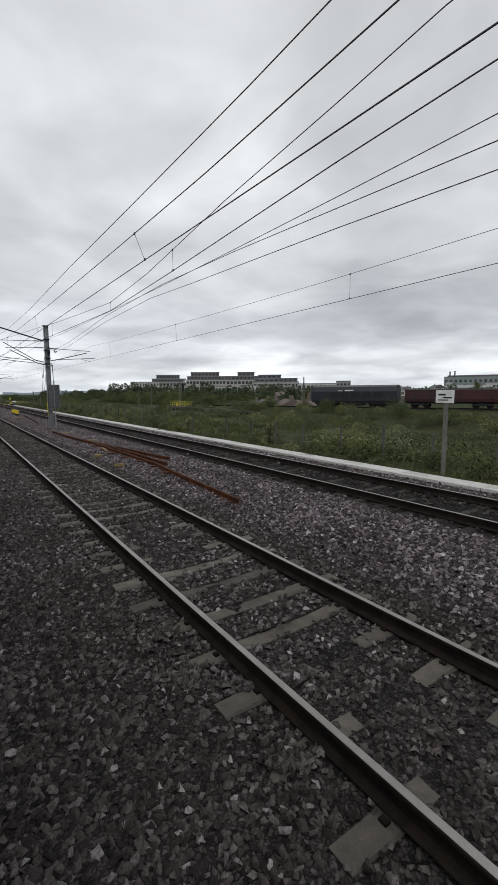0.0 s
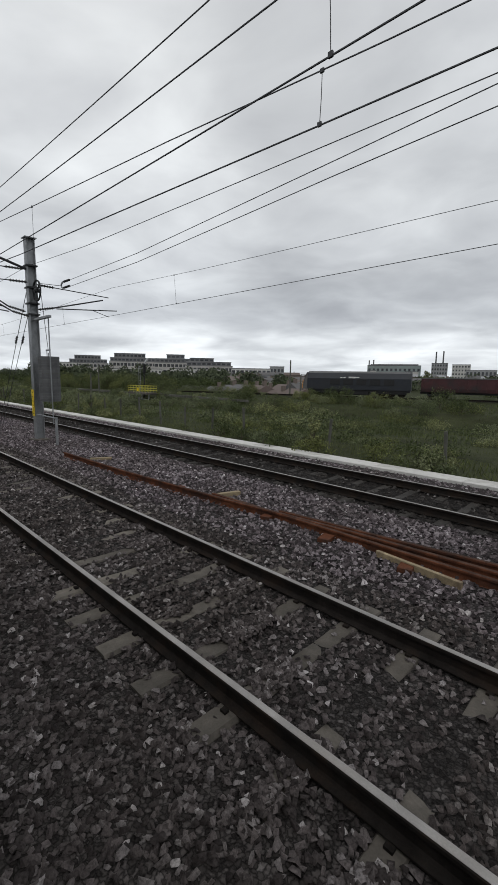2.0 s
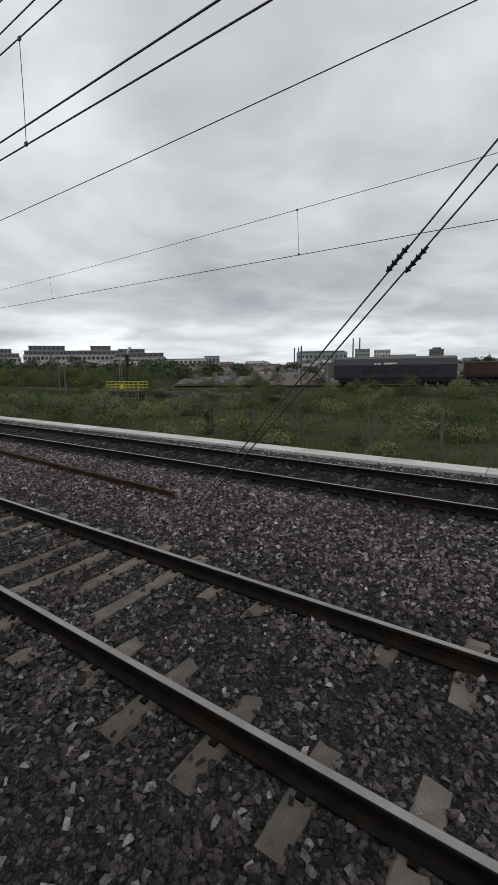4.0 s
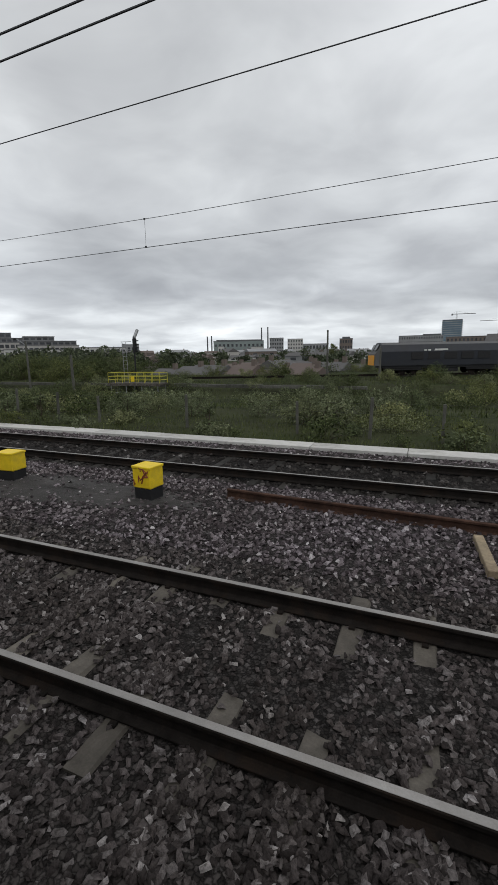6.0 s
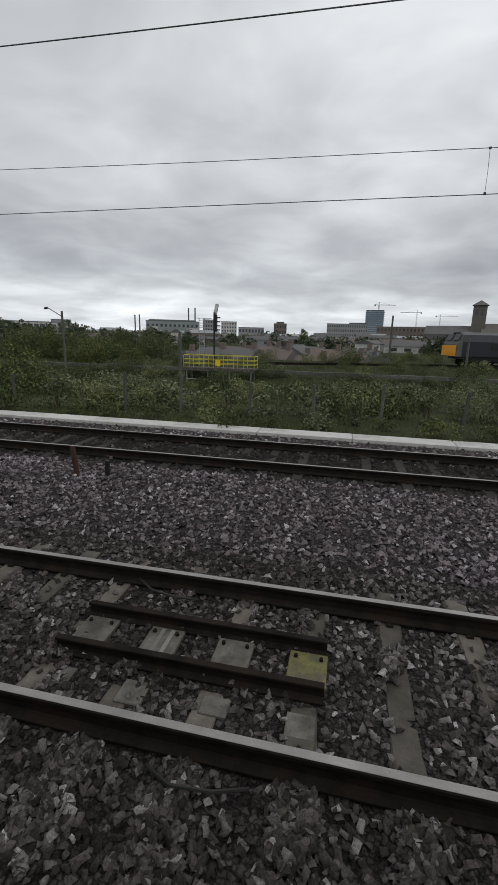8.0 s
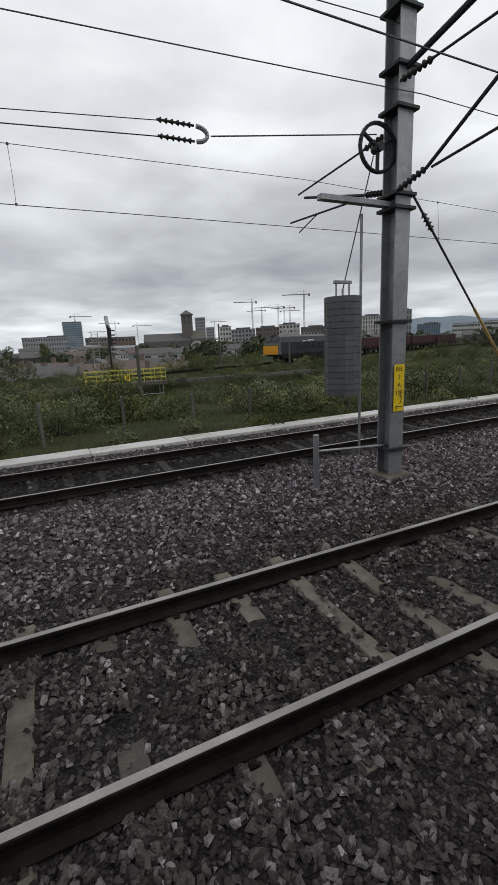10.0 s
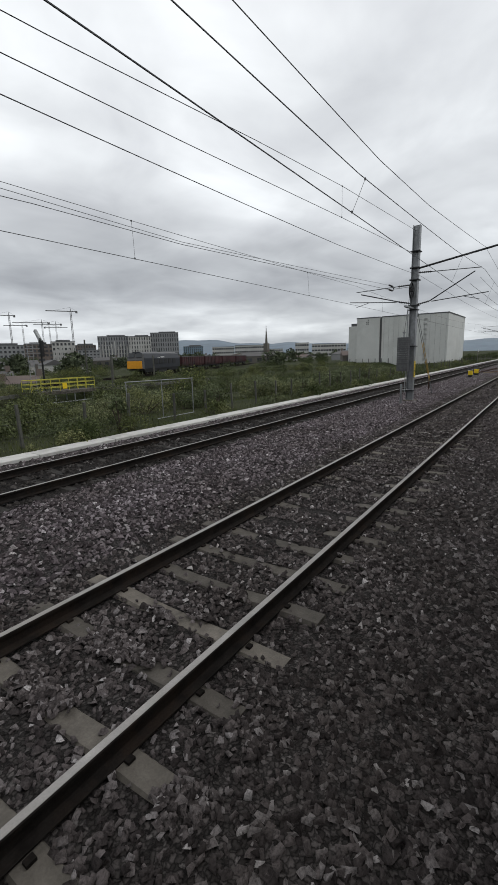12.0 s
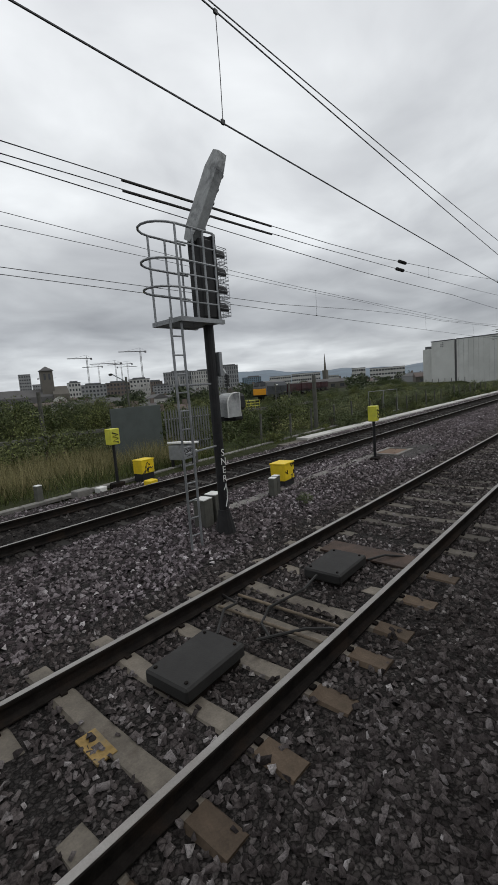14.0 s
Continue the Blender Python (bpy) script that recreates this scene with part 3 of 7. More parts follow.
def yellow_plate(mast, z0, z1, dy=-0.172, lines=()):
    """Yellow plate on the mast's face; where its lines cannot be read they are bars."""
    bm = B()
    box(bm, -0.115, 0.115, dy - 0.004, dy, z0, z1, 0.001)
    pl = part("number_plate", bm, M_YELLOW, mast, "yellow plate with black marks")
    step = (z1 - z0) / 6
    r = random.Random(4)
    for i in range(4):
        z = z1 - (i + 0.6) * step
        if lines:
            lettering(lines[i], 0.105, 0, dy - 0.006, z, M_BLACK, pl)
        else:
            w = r.uniform(0.02, 0.055)
            bm = B()
            box(bm, -w, w, dy - 0.007, dy - 0.0045, z - 0.022, z + 0.022)
            part("mark", bm, M_BLACK, pl)
    za = z0 + 1.55 * step
    bm = B()
    tube(bm, [(0.01 + 0.05 * math.cos(a), dy - 0.005, za + 0.075 * math.sin(a)) for a in np.linspace(-1.35, 1.35, 9)], 0.009, 4)
    part("curve_mark", bm, M_BLACK, pl)
    zb = z0 + 0.6 * step
    bm = B()
    tube(bm, [(0.075, dy - 0.005, zb), (-0.065, dy - 0.005, zb)], 0.008, 4)
    tube(bm, [(-0.03, dy - 0.005, zb + 0.035), (-0.07, dy - 0.005, zb), (-0.03, dy - 0.005, zb - 0.035)], 0.008, 4)
    part("arrow", bm, M_BLACK, pl)


def weight_stack(mast, x, y, z0, z1, w=0.30):
    """Tensioning weights: a stack of flat iron discs on a rod, hung from a yoke."""
    st = part("weight_rod", rod(B(), (x, y, z0 - 0.1), (x, y, z1 + 0.12), 0.018), M_GALV, mast)
    n = 16
    for i in range(n):
        a, b = z0 + (z1 - z0) * i / n, z0 + (z1 - z0) * (i + 0.94) / n
        bm = B()
        rod(bm, (x, y, a), (x, y, b), w, 12)
        part("weight", bm, M_WEIGHT, st)
    bm = B()
    box(bm, x - 0.17, x + 0.17, y - 0.025, y + 0.025, z1 + 0.2, z1 + 0.25, 0.004)
    for s in (-0.13, 0.13):
        rod(bm, (x + s, y, z1 - 0.02), (x + s, y, z1 + 0.2), 0.014)
    part("yoke", bm, M_GALV, mast)
    return st


def tension_wheel(mast, x, z):
    w = B()
    bmesh.ops.create_cone(w, cap_ends=False, segments=28, radius1=0.36, radius2=0.36, depth=0.06, matrix=pose(x, 0.05, z, 90, 0, 0))
    tube(w, [(x + 0.34 * math.cos(a), 0.05, z + 0.34 * math.sin(a)) for a in np.linspace(0, 2 * math.pi, 29)], 0.03, 6)
    for a in (0.5, 2.6, 4.7):
        rod(w, (x, 0.05, z), (x + 0.33 * math.cos(a), 0.05, z + 0.33 * math.sin(a)), 0.03)
    rod(w, (x, -0.04, z), (x, 0.14, z), 0.07, 10)
    part("tension_wheel", w, M_DARKSTEEL, mast, "spoked cast wheel for the tension wire")


def tension_yoke(x, y, z, s):
    """Curved plate where two wires join one, with a slim insulator on each; s: the way the pair leads off."""
    t = thing("tension_yoke", "curved yoke joining two tension wires to one", "wire fitting", (x, y, z), group="yokes of the tension wires")
    part("plate", tube(B(), [(-s * 0.16 * math.cos(a), 0, 0.09 * math.sin(a)) for a in np.linspace(-1.5, 1.5, 11)], 0.028, 6), M_GALV, t, "curved galvanised plate")
    for q in (-0.09, 0.09):
        bm = B()
        insulator(bm, (s * 0.02, 0, q), (s * 0.5, 0, q), 0.036, 6)
        part("insulator", bm, M_RUBBER, t)


M_WEIGHT = material("cast_iron_grey", (0.11, 0.112, 0.115), var=0.2, scale=4, fine=40, rough=0.7, rand=0.2, bump=0.2)


def mast_one():
    m = thing("overhead_line_mast", "grey steel H-column mast with brackets, wheel and tension weights", "catenary mast", (-11.45, 5.73, -0.18), group="masts of the overhead line")
    bm = B()
    h_section(bm, 0, 0, 0, 7.25, 0.26, 0.30)
    part("column", bm, M_GALV, m)
    part("cap", box(B(), -0.2, 0.2, -0.2, 0.2, 7.25, 7.28), M_GALV, m)
    bm = B()
    box(bm, -0.28, 0.28, -0.3, 0.3, -0.3, 0.12, 0.02)
    part("foundation", bm, M_CONC, m)
    yellow_plate(m, 0.98, 1.95)
    for z in (6.3, 5.55, 5.0, 4.62):
        bm = B()
        box(bm, -0.19, 0.19, -0.19, 0.19, z, z + 0.05, 0.004)
        part("clamp", bm, M_DARKSTEEL, m)
    cantilever(m, -1, -2.9, 6.25, 4.75, -0.16)
    cantilever(m, -1, -2.6, 5.75, 4.55, 0.2)
    # long stay across the line to the far side mast
    part("top_strut", tube(B(), [(0, -0.15, 6.2), (0, -3.2, 7.05), (0, -6.4, 7.9)], 0.045, 8), M_DARKSTEEL, m)
    cantilever(m, 1, 2.95, 5.75, 4.85, 0.0)
    # tension wheel and weights
    tension_wheel(m, 0.36, 5.45)
    weight_stack(m, 0.72, 0.2, 1.55, 3.15, 0.36)
    part("weight_wire", rod(B(), (0.72, 0.05, 5.4), (0.72, 0.2, 3.4), 0.01), M_WIRE, m)
    bm = B()
    box(bm, 0.1, 1.55, -0.06, 0.06, 4.42, 4.50, 0.004)
    part("guide_bracket", bm, M_GALV, m)
    part("guide_rod", rod(B(), (1.15, 0.1, 0.75), (1.15, 0.1, 4.45), 0.022), M_GALV, m)
    # low guard rail round the weights
    bm = B()
    rod(bm, (1.62, 0.02, -0.05), (1.62, 0.02, 1.03), 0.05)
    part("guard_post", bm, M_GALV, m)
    part("guard_bar", tube(B(), [(0.12, -0.12, 1.02), (0.5, -0.16, 1.06), (1.62, 0.02, 1.0)], 0.022), M_GALV, m)
    # back stays
    top, foot = Vector((-0.2, 0.0, 5.45)), Vector((-5.4, 0.12, 0.0))
    for s in (-0.09, 0.09):
        d = Vector((s, s, 0))
        g = part("stay_wire", rod(B(), top + d, foot + d * 0.5, 0.012), M_WIRE, m)
        bm = B()
        insulator(bm, top.lerp(foot, 0.27) + d, top.lerp(foot, 0.32) + d, 0.05, 4)
        part("insulator", bm, M_RUBBER, g)
    return m


mast_one()


def mast_two():
    m = thing("overhead_line_mast", "grey steel lattice-type mast with yellow plate, weights and an anchor stay", "catenary mast", (-59.13, 5.8, -0.18), group="masts of the overhead line")
    bm = B()
    h_section(bm, 0, 0, 0, 8.4, 0.30, 0.32)
    part("column", bm, M_GALV, m)
    bm = B()
    box(bm, -0.3, 0.3, -0.32, 0.32, -0.3, 0.1, 0.02)
    part("foundation", bm, M_CONC, m)
    yellow_plate(m, 1.25, 2.06, -0.182, ("BEL", "2", "A", "120"))
    for z in (7.2, 6.45, 5.9, 4.7, 4.5, 0.55, 2.75):
        bm = B()
        box(bm, -0.22, 0.22, -0.22, 0.22, z, z + 0.05, 0.004)
        part("clamp", bm, M_DARKSTEEL, m)
    cantilever(m, -1, -2.9, 6.25, 4.75, -0.16)
    cantilever(m, 1, 2.95, 5.75, 4.85, 0.0)
    part("top_strut", tube(B(), [(0, -0.15, 6.45), (0, -3.2, 6.95), (0, -6.4, 7.5)], 0.045, 8), M_DARKSTEEL, m)
    tension_wheel(m, -0.36, 5.4)
    weight_stack(m, -0.95, 0.15, 1.6, 3.2, 0.3)
    bm = B()
    box(bm, -1.5, -0.1, -0.06, 0.06, 4.55, 4.63, 0.004)
    part("guide_bracket", bm, M_GALV, m)
    part("weight_wire", rod(B(), (-0.4, 0.1, 5.3), (-0.95, 0.15, 3.3), 0.01), M_WIRE, m)
    part("guide_rod", rod(B(), (-0.62, 0.1, 0.5), (-0.62, 0.1, 4.45), 0.022), M_GALV, m)
    bm = B()
    rod(bm, (-1.6, 0.0, -0.05), (-1.6, 0.0, 1.0), 0.05)
    part("guard_post", bm, M_GALV, m)
    part("guard_bar", tube(B(), [(-0.12, 0, 0.62), (-1.6, 0.0, 0.72)], 0.022), M_GALV, m)
    # anchor stay to the ground, its lower part sleeved in yellow
    foot, top = Vector((4.56, -0.14, -0.05)), Vector((0.05, 0.02, 5.15))
    for s in (-0.07, 0.07):
        d = Vector((s * 1.1, s, 0))
        st = part("anchor_stay", rod(B(), foot + d * 0.3, top + d, 0.011), M_WIRE, m)
        part("sleeve", rod(B(), foot.lerp(top, 0.17) + d * 0.4, foot.lerp(top, 0.58) + d * 0.75, 0.019), M_SLEEVE, st, "faded yellow plastic sleeve")
        part("anchor_rod", rod(B(), foot + d * 0.3, foot.lerp(top, 0.172) + d * 0.4, 0.015), M_GALV, st, "bare galvanised anchor rod")
    bm = B()
    insulator(bm, foot.lerp(top, 0.83), foot.lerp(top, 0.88), 0.06, 4)
    part("insulator", bm, M_RUBBER, m)
    return m


M_SLEEVE = material("faded_yellow_sleeve", (0.60, 0.40, 0.12), var=0.2, scale=4, fine=40, tint=(0.38, 0.28, 0.14), rough=0.6, bump=0.05)
mast_two()


# ---- overhead wires ----
def wire(name, pts, r, label):
    """A wire that hangs in shallow curves through the given supports."""
    out = []
    for (a, b) in zip(pts, pts[1:]):
        a, b = Vector(a[:3]), Vector(b)
        n = 14
        sag = min(0.32, 0.00014 * (b.x - a.x) ** 2) if "messenger" in name or "earth" in name else 0.0
        for i in range(n):
            k = i / n
            p = a.lerp(b, k)
            p.z -= 4 * sag * k * (1 - k)
            out.append(p)
    out.append(Vector(pts[-1]))
    ob = part(name, tube(B(), out, r, 5), M_WIRE, None)
    return tagged(ob, label, "wire")


def at_x(pts, x, messenger):
    for a, b in zip(pts, pts[1:]):
        if min(a[0], b[0]) <= x <= max(a[0], b[0]):
            k = (x - a[0]) / (b[0] - a[0])
            p = Vector(a).lerp(Vector(b), k)
            if messenger:
                p.z -= 4 * min(0.32, 0.00014 * (b[0] - a[0]) ** 2) * k * (1 - k)
            return p
    return None


def dropper(a, b):
    bm = B()
    tube(bm, [a, a.lerp(b, 0.5) + Vector((0.006, 0, 0)), b], 0.004, 5)
    box(bm, a.x - 0.02, a.x + 0.02, a.y - 0.01, a.y + 0.01, a.z - 0.02, a.z + 0.015)
    box(bm, b.x - 0.02, b.x + 0.02, b.y - 0.01, b.y + 0.01, b.z - 0.01, b.z + 0.03)
    ob = part("dropper", bm, M_WIRE)
    tagged(ob, "thin dropper wire between messenger and contact wire", "wire", "droppers of the overhead line")


SPANS = (-296.75, -202.75, -154.25, -105.75, -58.85, -11.34, 33.9, 82.9, 131.9, 235.9)
CONTACT_1 = [(x, (2.75, 3.2)[i % 2] if -110 < x < 40 else 2.9, 4.74) for i, x in enumerate(SPANS, 1)]
MESSENGER_1 = [(-202.75, 2.83, 6.0), (-105.75, 2.83, 5.98), (-97, 2.83, 5.68), (-88, 2.83, 5.43), (-74.5, 2.83, 5.22), (-66, 2.83, 5.5), (-58.85, 2.83, 5.9), (-11.34, 2.83, 5.87), (-6.2, 2.83, 5.57),
               (0, 2.83, 5.4), (9.7, 2.83, 5.22), (17, 2.83, 5.14), (25, 2.83, 5.25), (33.9, 2.83, 5.6), (82.9, 2.83, 5.9), (235.9, 2.83, 5.98)]
CONTACT_2 = [(x, 8.78 + (0.1 if i % 2 else -0.1), 4.78) for i, x in enumerate(SPANS)]
MESSENGER_2 = [(-202.75, 8.78, 5.8), (-105.75, 8.78, 6.05), (-95.8, 8.78, 5.9), (-87.4, 8.78, 5.68), (-78, 8.78, 5.67), (-69, 8.78, 5.7), (-59, 8.78, 5.78), (-50, 8.78, 5.56), (-45.5, 8.78, 5.5), (-35, 8.78, 5.38),
               (-24, 8.78, 5.5), (-11.34, 8.78, 5.84), (-5.5, 8.78, 5.66), (2, 8.78, 5.53), (13, 8.78, 5.41), (22, 8.78, 5.48), (33.9, 8.78, 5.8), (82.9, 8.78, 5.8), (235.9, 8.78, 5.8)]
EARTH = [(-300, 5.6, 5.75), (-154.25, 5.6, 5.4), (-105.75, 5.6, 5.35), (-97, 5.6, 5.19), (-88, 5.6, 5.22), (-80, 5.6, 5.44), (-69, 5.6, 5.56), (-58.85, 5.6, 5.94), (-52, 5.6, 5.85), (-46, 5.6, 5.76), (-35, 5.6, 5.75),
         (-24.5, 5.6, 5.83), (-11.34, 5.6, 6.11), (-6.7, 5.6, 5.89), (-2.6, 5.6, 5.82), (4, 5.6, 5.72), (18, 5.6, 5.65), (33.9, 5.6, 5.9), (82.9, 5.6, 6.2), (235.9, 5.6, 6.2)]
wire("contact_wire", CONTACT_1, 0.008, "grooved contact wire above the near track")
wire("messenger_wire", MESSENGER_1, 0.0075, "stranded messenger wire above the near track")
wire("contact_wire", CONTACT_2, 0.0075, "grooved contact wire above the far track")
wire("messenger_wire", MESSENGER_2, 0.006, "stranded messenger wire above the far track")
wire("earth_wire", EARTH, 0.0075, "earth wire strung along the mast tops")
wire("feeder_messenger_wire", [(-202.75, 3.0, 6.0), (-105.75, 3.0, 6.02), (-92, 3.0, 5.88), (-82, 3.0, 5.98), (-73, 3.0, 5.94), (-69, 3.0, 6.12), (-59.13, 2.83, 6.8), (-11.34, 2.83, 6.27), (-7.2, 2.83, 6.03), (-4.3, 2.83, 5.94), (2, 2.83, 5.78),
                               (9.5, 2.83, 5.74), (18, 2.83, 5.63), (33.9, 2.83, 5.85), (82.9, 2.83, 6.2), (235.9, 2.83, 6.2)], 0.007, "bare feeder wire high above the near track")
# overlap wires that leave the running line and end on the masts
OVER_A = [(-8.26, 5.73, 5.21), (-4, 5.62, 5.22), (1.7, 5.46, 5.42), (4, 5.4, 5.51), (10, 5.25, 5.5), (14, 5.14, 5.34), (19.6, 5.0, 5.03), (33.9, 4.6, 4.8), (82.9, 3.0, 4.8), (235.9, 2.8, 4.76)]
OVER_B = [(-8.26, 5.73, 5.02), (-4, 5.62, 5.02), (1.7, 5.46, 5.22), (4, 5.4, 5.28), (9, 5.27, 5.28), (12, 5.2, 5.12), (17.2, 5.06, 4.87), (19.6, 5.0, 4.73), (33.9, 4.7, 4.6), (82.9, 3.1, 4.7), (235.9, 2.9, 4.7)]
wire("anchor_wire", OVER_A, 0.007, "tensioned wire running out to the mast wheel")
wire("anchor_wire", OVER_B, 0.007, "tensioned wire running out to the mast wheel")
CONTACT_3 = [(-58.85, 3.4, 5.35), (-37.32, 2.95, 4.93), (-26.91, 2.9, 4.87), (-11.34, 2.6, 4.8), (-6.9, 2.89, 4.76), (-4.1, 3.07, 4.71), (2.8, 3.51, 4.7), (9.2, 3.96, 4.75), (13.4, 4.02, 4.93), (18, 4.15, 5.22), (19.9, 4.24, 5.33), (33.9, 4.9, 5.8), (82.9, 5.7, 6.0)]
MESSENGER_3 = [(-58.85, 3.0, 5.6), (-35, 2.8, 5.5), (-11.34, 2.6, 5.82), (-7.9, 2.82, 5.65), (-5.3, 3.0, 5.54), (0.6, 3.37, 5.28), (3.5, 3.57, 5.14), (9.2, 3.96, 4.98), (12, 4.0, 5.18), (15.5, 4.04, 5.61), (18, 4.15, 5.91), (19.4, 4.21, 6.1), (33.9, 4.95, 6.6), (82.9, 5.7, 6.6)]
wire("contact_wire", CONTACT_3, 0.0085, "second contact wire where two lengths overlap")
wire("messenger_wire", MESSENGER_3, 0.007, "second messenger wire where two lengths overlap")
# a pair led out to the second mast
OUT_M = [(-59.13, 5.8, 7.95), (-68.2, 5.79, 7.42), (-73, 5.79, 7.02), (-78, 5.79, 6.54), (-82.8, 5.79, 6.18), (-86, 5.79, 5.93), (-89.2, 5.79, 5.76), (-92.5, 5.79, 5.65), (-97, 5.78, 5.52), (-105.75, 5.7, 5.3), (-202.75, 4.5, 5.0)]
OUT_C = [(-59.13, 5.8, 6.9), (-68.2, 5.79, 6.52), (-75.4, 5.79, 6.16), (-82.5, 5.79, 5.86), (-90, 5.79, 5.57), (-97, 5.78, 5.37), (-105.75, 5.7, 5.15), (-202.75, 4.5, 4.8)]
wire("anchor_wire", OUT_M, 0.0075, "tensioned wire with an insulator in the span")
wire("anchor_wire", OUT_C, 0.0075, "tensioned wire with an insulator in the span")
wire("messenger_wire", [(-62.87, 5.86, 5.09), (-73, 8.2, 5.3), (-81.4, 8.78, 5.6), (-96, 8.8, 5.66), (-105.75, 8.9, 5.8), (-202.75, 9.0, 5.8)], 0.006, "second messenger wire over the far track")
wire("contact_wire", [(-62.87, 5.86, 4.91), (-73, 8.2, 5.24), (-76.7, 8.78, 5.43), (-81.4, 8.78, 5.28), (-87.5, 8.78, 4.98), (-96, 8.8, 4.9), (-105.75, 8.95, 4.87), (-202.75, 9.0, 4.9)], 0.0075, "second contact wire over the far track")
for mw, cw, places in ((MESSENGER_1, CONTACT_1, (24.6, 14.4, 3.4, -6.4, -16.4, -26.3, -36.0, -45.6, -55.0, -64.5, -74.2, -85.0, -96.1, -104.0)),
                       (MESSENGER_2, CONTACT_2, (24.4, 14.0, 3.28, -7.0, -16.39, -25.96, -35.5, -45.0, -54.92, -64.69, -74.15, -85.25, -104.75)),
                       (MESSENGER_3, CONTACT_3, (13.4, 9.2, 2.85, -3.5)), (OUT_M, OUT_C, (-68.2, -82.2))):
    for x in places:
        dropper(at_x(mw, x, mw is not OUT_M), at_x(cw, x, False))
for z0, z1 in ((5.56, 5.67), (5.41, 5.51)):
    tagged(part("section_insulator", rod(B(), (-95.2, 5.79, z0), (-91.6, 5.79, z1), 0.022, 8), M_RUBBER), "long dark insulating rod set in a wire", "insulator", "insulators in the wires")
tension_yoke(-8.64, 5.73, 5.13, 1)
tension_yoke(-62.48, 5.86, 5.0, -1)
wire("anchor_wire", [(-10.94, 5.78, 5.5), (-8.85, 5.73, 5.13)], 0.01, "single tension wire from yoke to mast wheel")
wire("anchor_wire", [(-59.52, 5.85, 5.4), (-62.27, 5.86, 5.0)], 0.01, "single tension wire from yoke to mast wheel")
for x, y, z in ((-84.66, 5.79, 6.03), (-84.86, 5.79, 5.765)):
    bm = B()
    insulator(bm, (x - 0.32, y, z - 0.01), (x + 0.32, y, z + 0.01), 0.055, 6)
    tagged(part("span_insulator", bm, M_RUBBER), "dark ribbed insulator set in a tension wire", "insulator", "insulators in the wires")


# ---- yellow boxes in the path between the tracks ----
def yellow_box(at, turn, seed, h=0.42, w=0.46, d=0.36, scrawl=None, p=0.2):
    b = thing("equipment_box", "bright yellow box on a black plinth" + (", sprayed with scrawls" if scrawl else ""), "equipment box", at, turn, group="yellow lineside boxes")
    bm = B()
    box(bm, -w / 2 + 0.015, w / 2 - 0.015, -d / 2 + 0.015, d / 2 - 0.015, -0.08, p, 0.01)
    part("plinth", bm, M_BLACK, b)
    bm = B()
    box(bm, -w / 2, w / 2, -d / 2, d / 2, p, p + h, 0.018)
    c = part("cover", bm, M_YELLOW, b)
    bm = B()
    box(bm, -w / 2 - 0.01, w / 2 + 0.01, -d / 2 - 0.01, d / 2 + 0.01, p + h - 0.03, p + h + 0.012, 0.008)
    part("lid", bm, M_YELLOW, b)
    if scrawl:
        r = random.Random(seed)
        for i in range(6):
            x0, z0 = r.uniform(-w * 0.38, w * 0.38), p + h * r.uniform(0.2, 0.85)
            pts = []
            for k in range(4):
                pts.append((x0, -d / 2 - 0.004, z0))
                x0 = max(-w * 0.42, min(w * 0.42, x0 + r.uniform(-0.11, 0.11)))
                z0 = max(p + 0.02, min(p - 0.02 + h, z0 + r.uniform(-0.12, 0.12)))
            part("scrawl", tube(B(), pts, 0.013, 4), scrawl, c)
    return b


M_SPRAY = material("black_spray", (0.03, 0.028, 0.026), var=0.3, rough=0.6, bump=0)
M_SPRAYR = material("red_spray", (0.25, 0.06, 0.03), var=0.3, rough=0.6, bump=0)
yellow_box((-37.28, 6.06, -0.19), 4, 1, 0.37, p=0.27)
yellow_box((-33.80, 6.0, -0.19), -6, 2, 0.38, 0.40, 0.36, M_SPRAYR, 0.28)
yellow_box((-90.94, 6.45, -0.17), 8, 3, 0.42, 0.5, 0.4, M_SPRAY)
yellow_box((-91.74, 11.2, -0.2), 5, 4, 0.42, 0.5, 0.4, M_SPRAY)


# ---- plants ----
def leaf_material(name, dark, light, rough=0.6):
    m = material(name, light, rough=rough, var=0.3, scale=1.2, fine=9, bump=0.0, island=0.0, spec=0.06)
    t = m.node_tree
    b = t.nodes["Principled BSDF"]
    isl = t.nodes.new("ShaderNodeNewGeometry").outputs["Random Per Island"]
    col = ramp_node(t, isl, [(0.0, dark), (0.75, light), (1.0, [c * 1.25 for c in light])])
    rnd = ramp_node(t, t.nodes.new("ShaderNodeObjectInfo").outputs["Random"], [(0.0, (0.62, 0.68, 0.56)), (0.5, (1, 1, 1)), (1.0, (1.4, 1.3, 1.0))])
    mx = t.nodes.new("ShaderNodeMix")
    mx.data_type, mx.blend_type = "RGBA", "MULTIPLY"
    mx.inputs[0].default_value = 1.0
    t.links.new(col, mx.inputs[6])
    t.links.new(rnd, mx.inputs[7])
    t.links.new(mx.outputs[2], b.inputs["Base Color"])
    return m


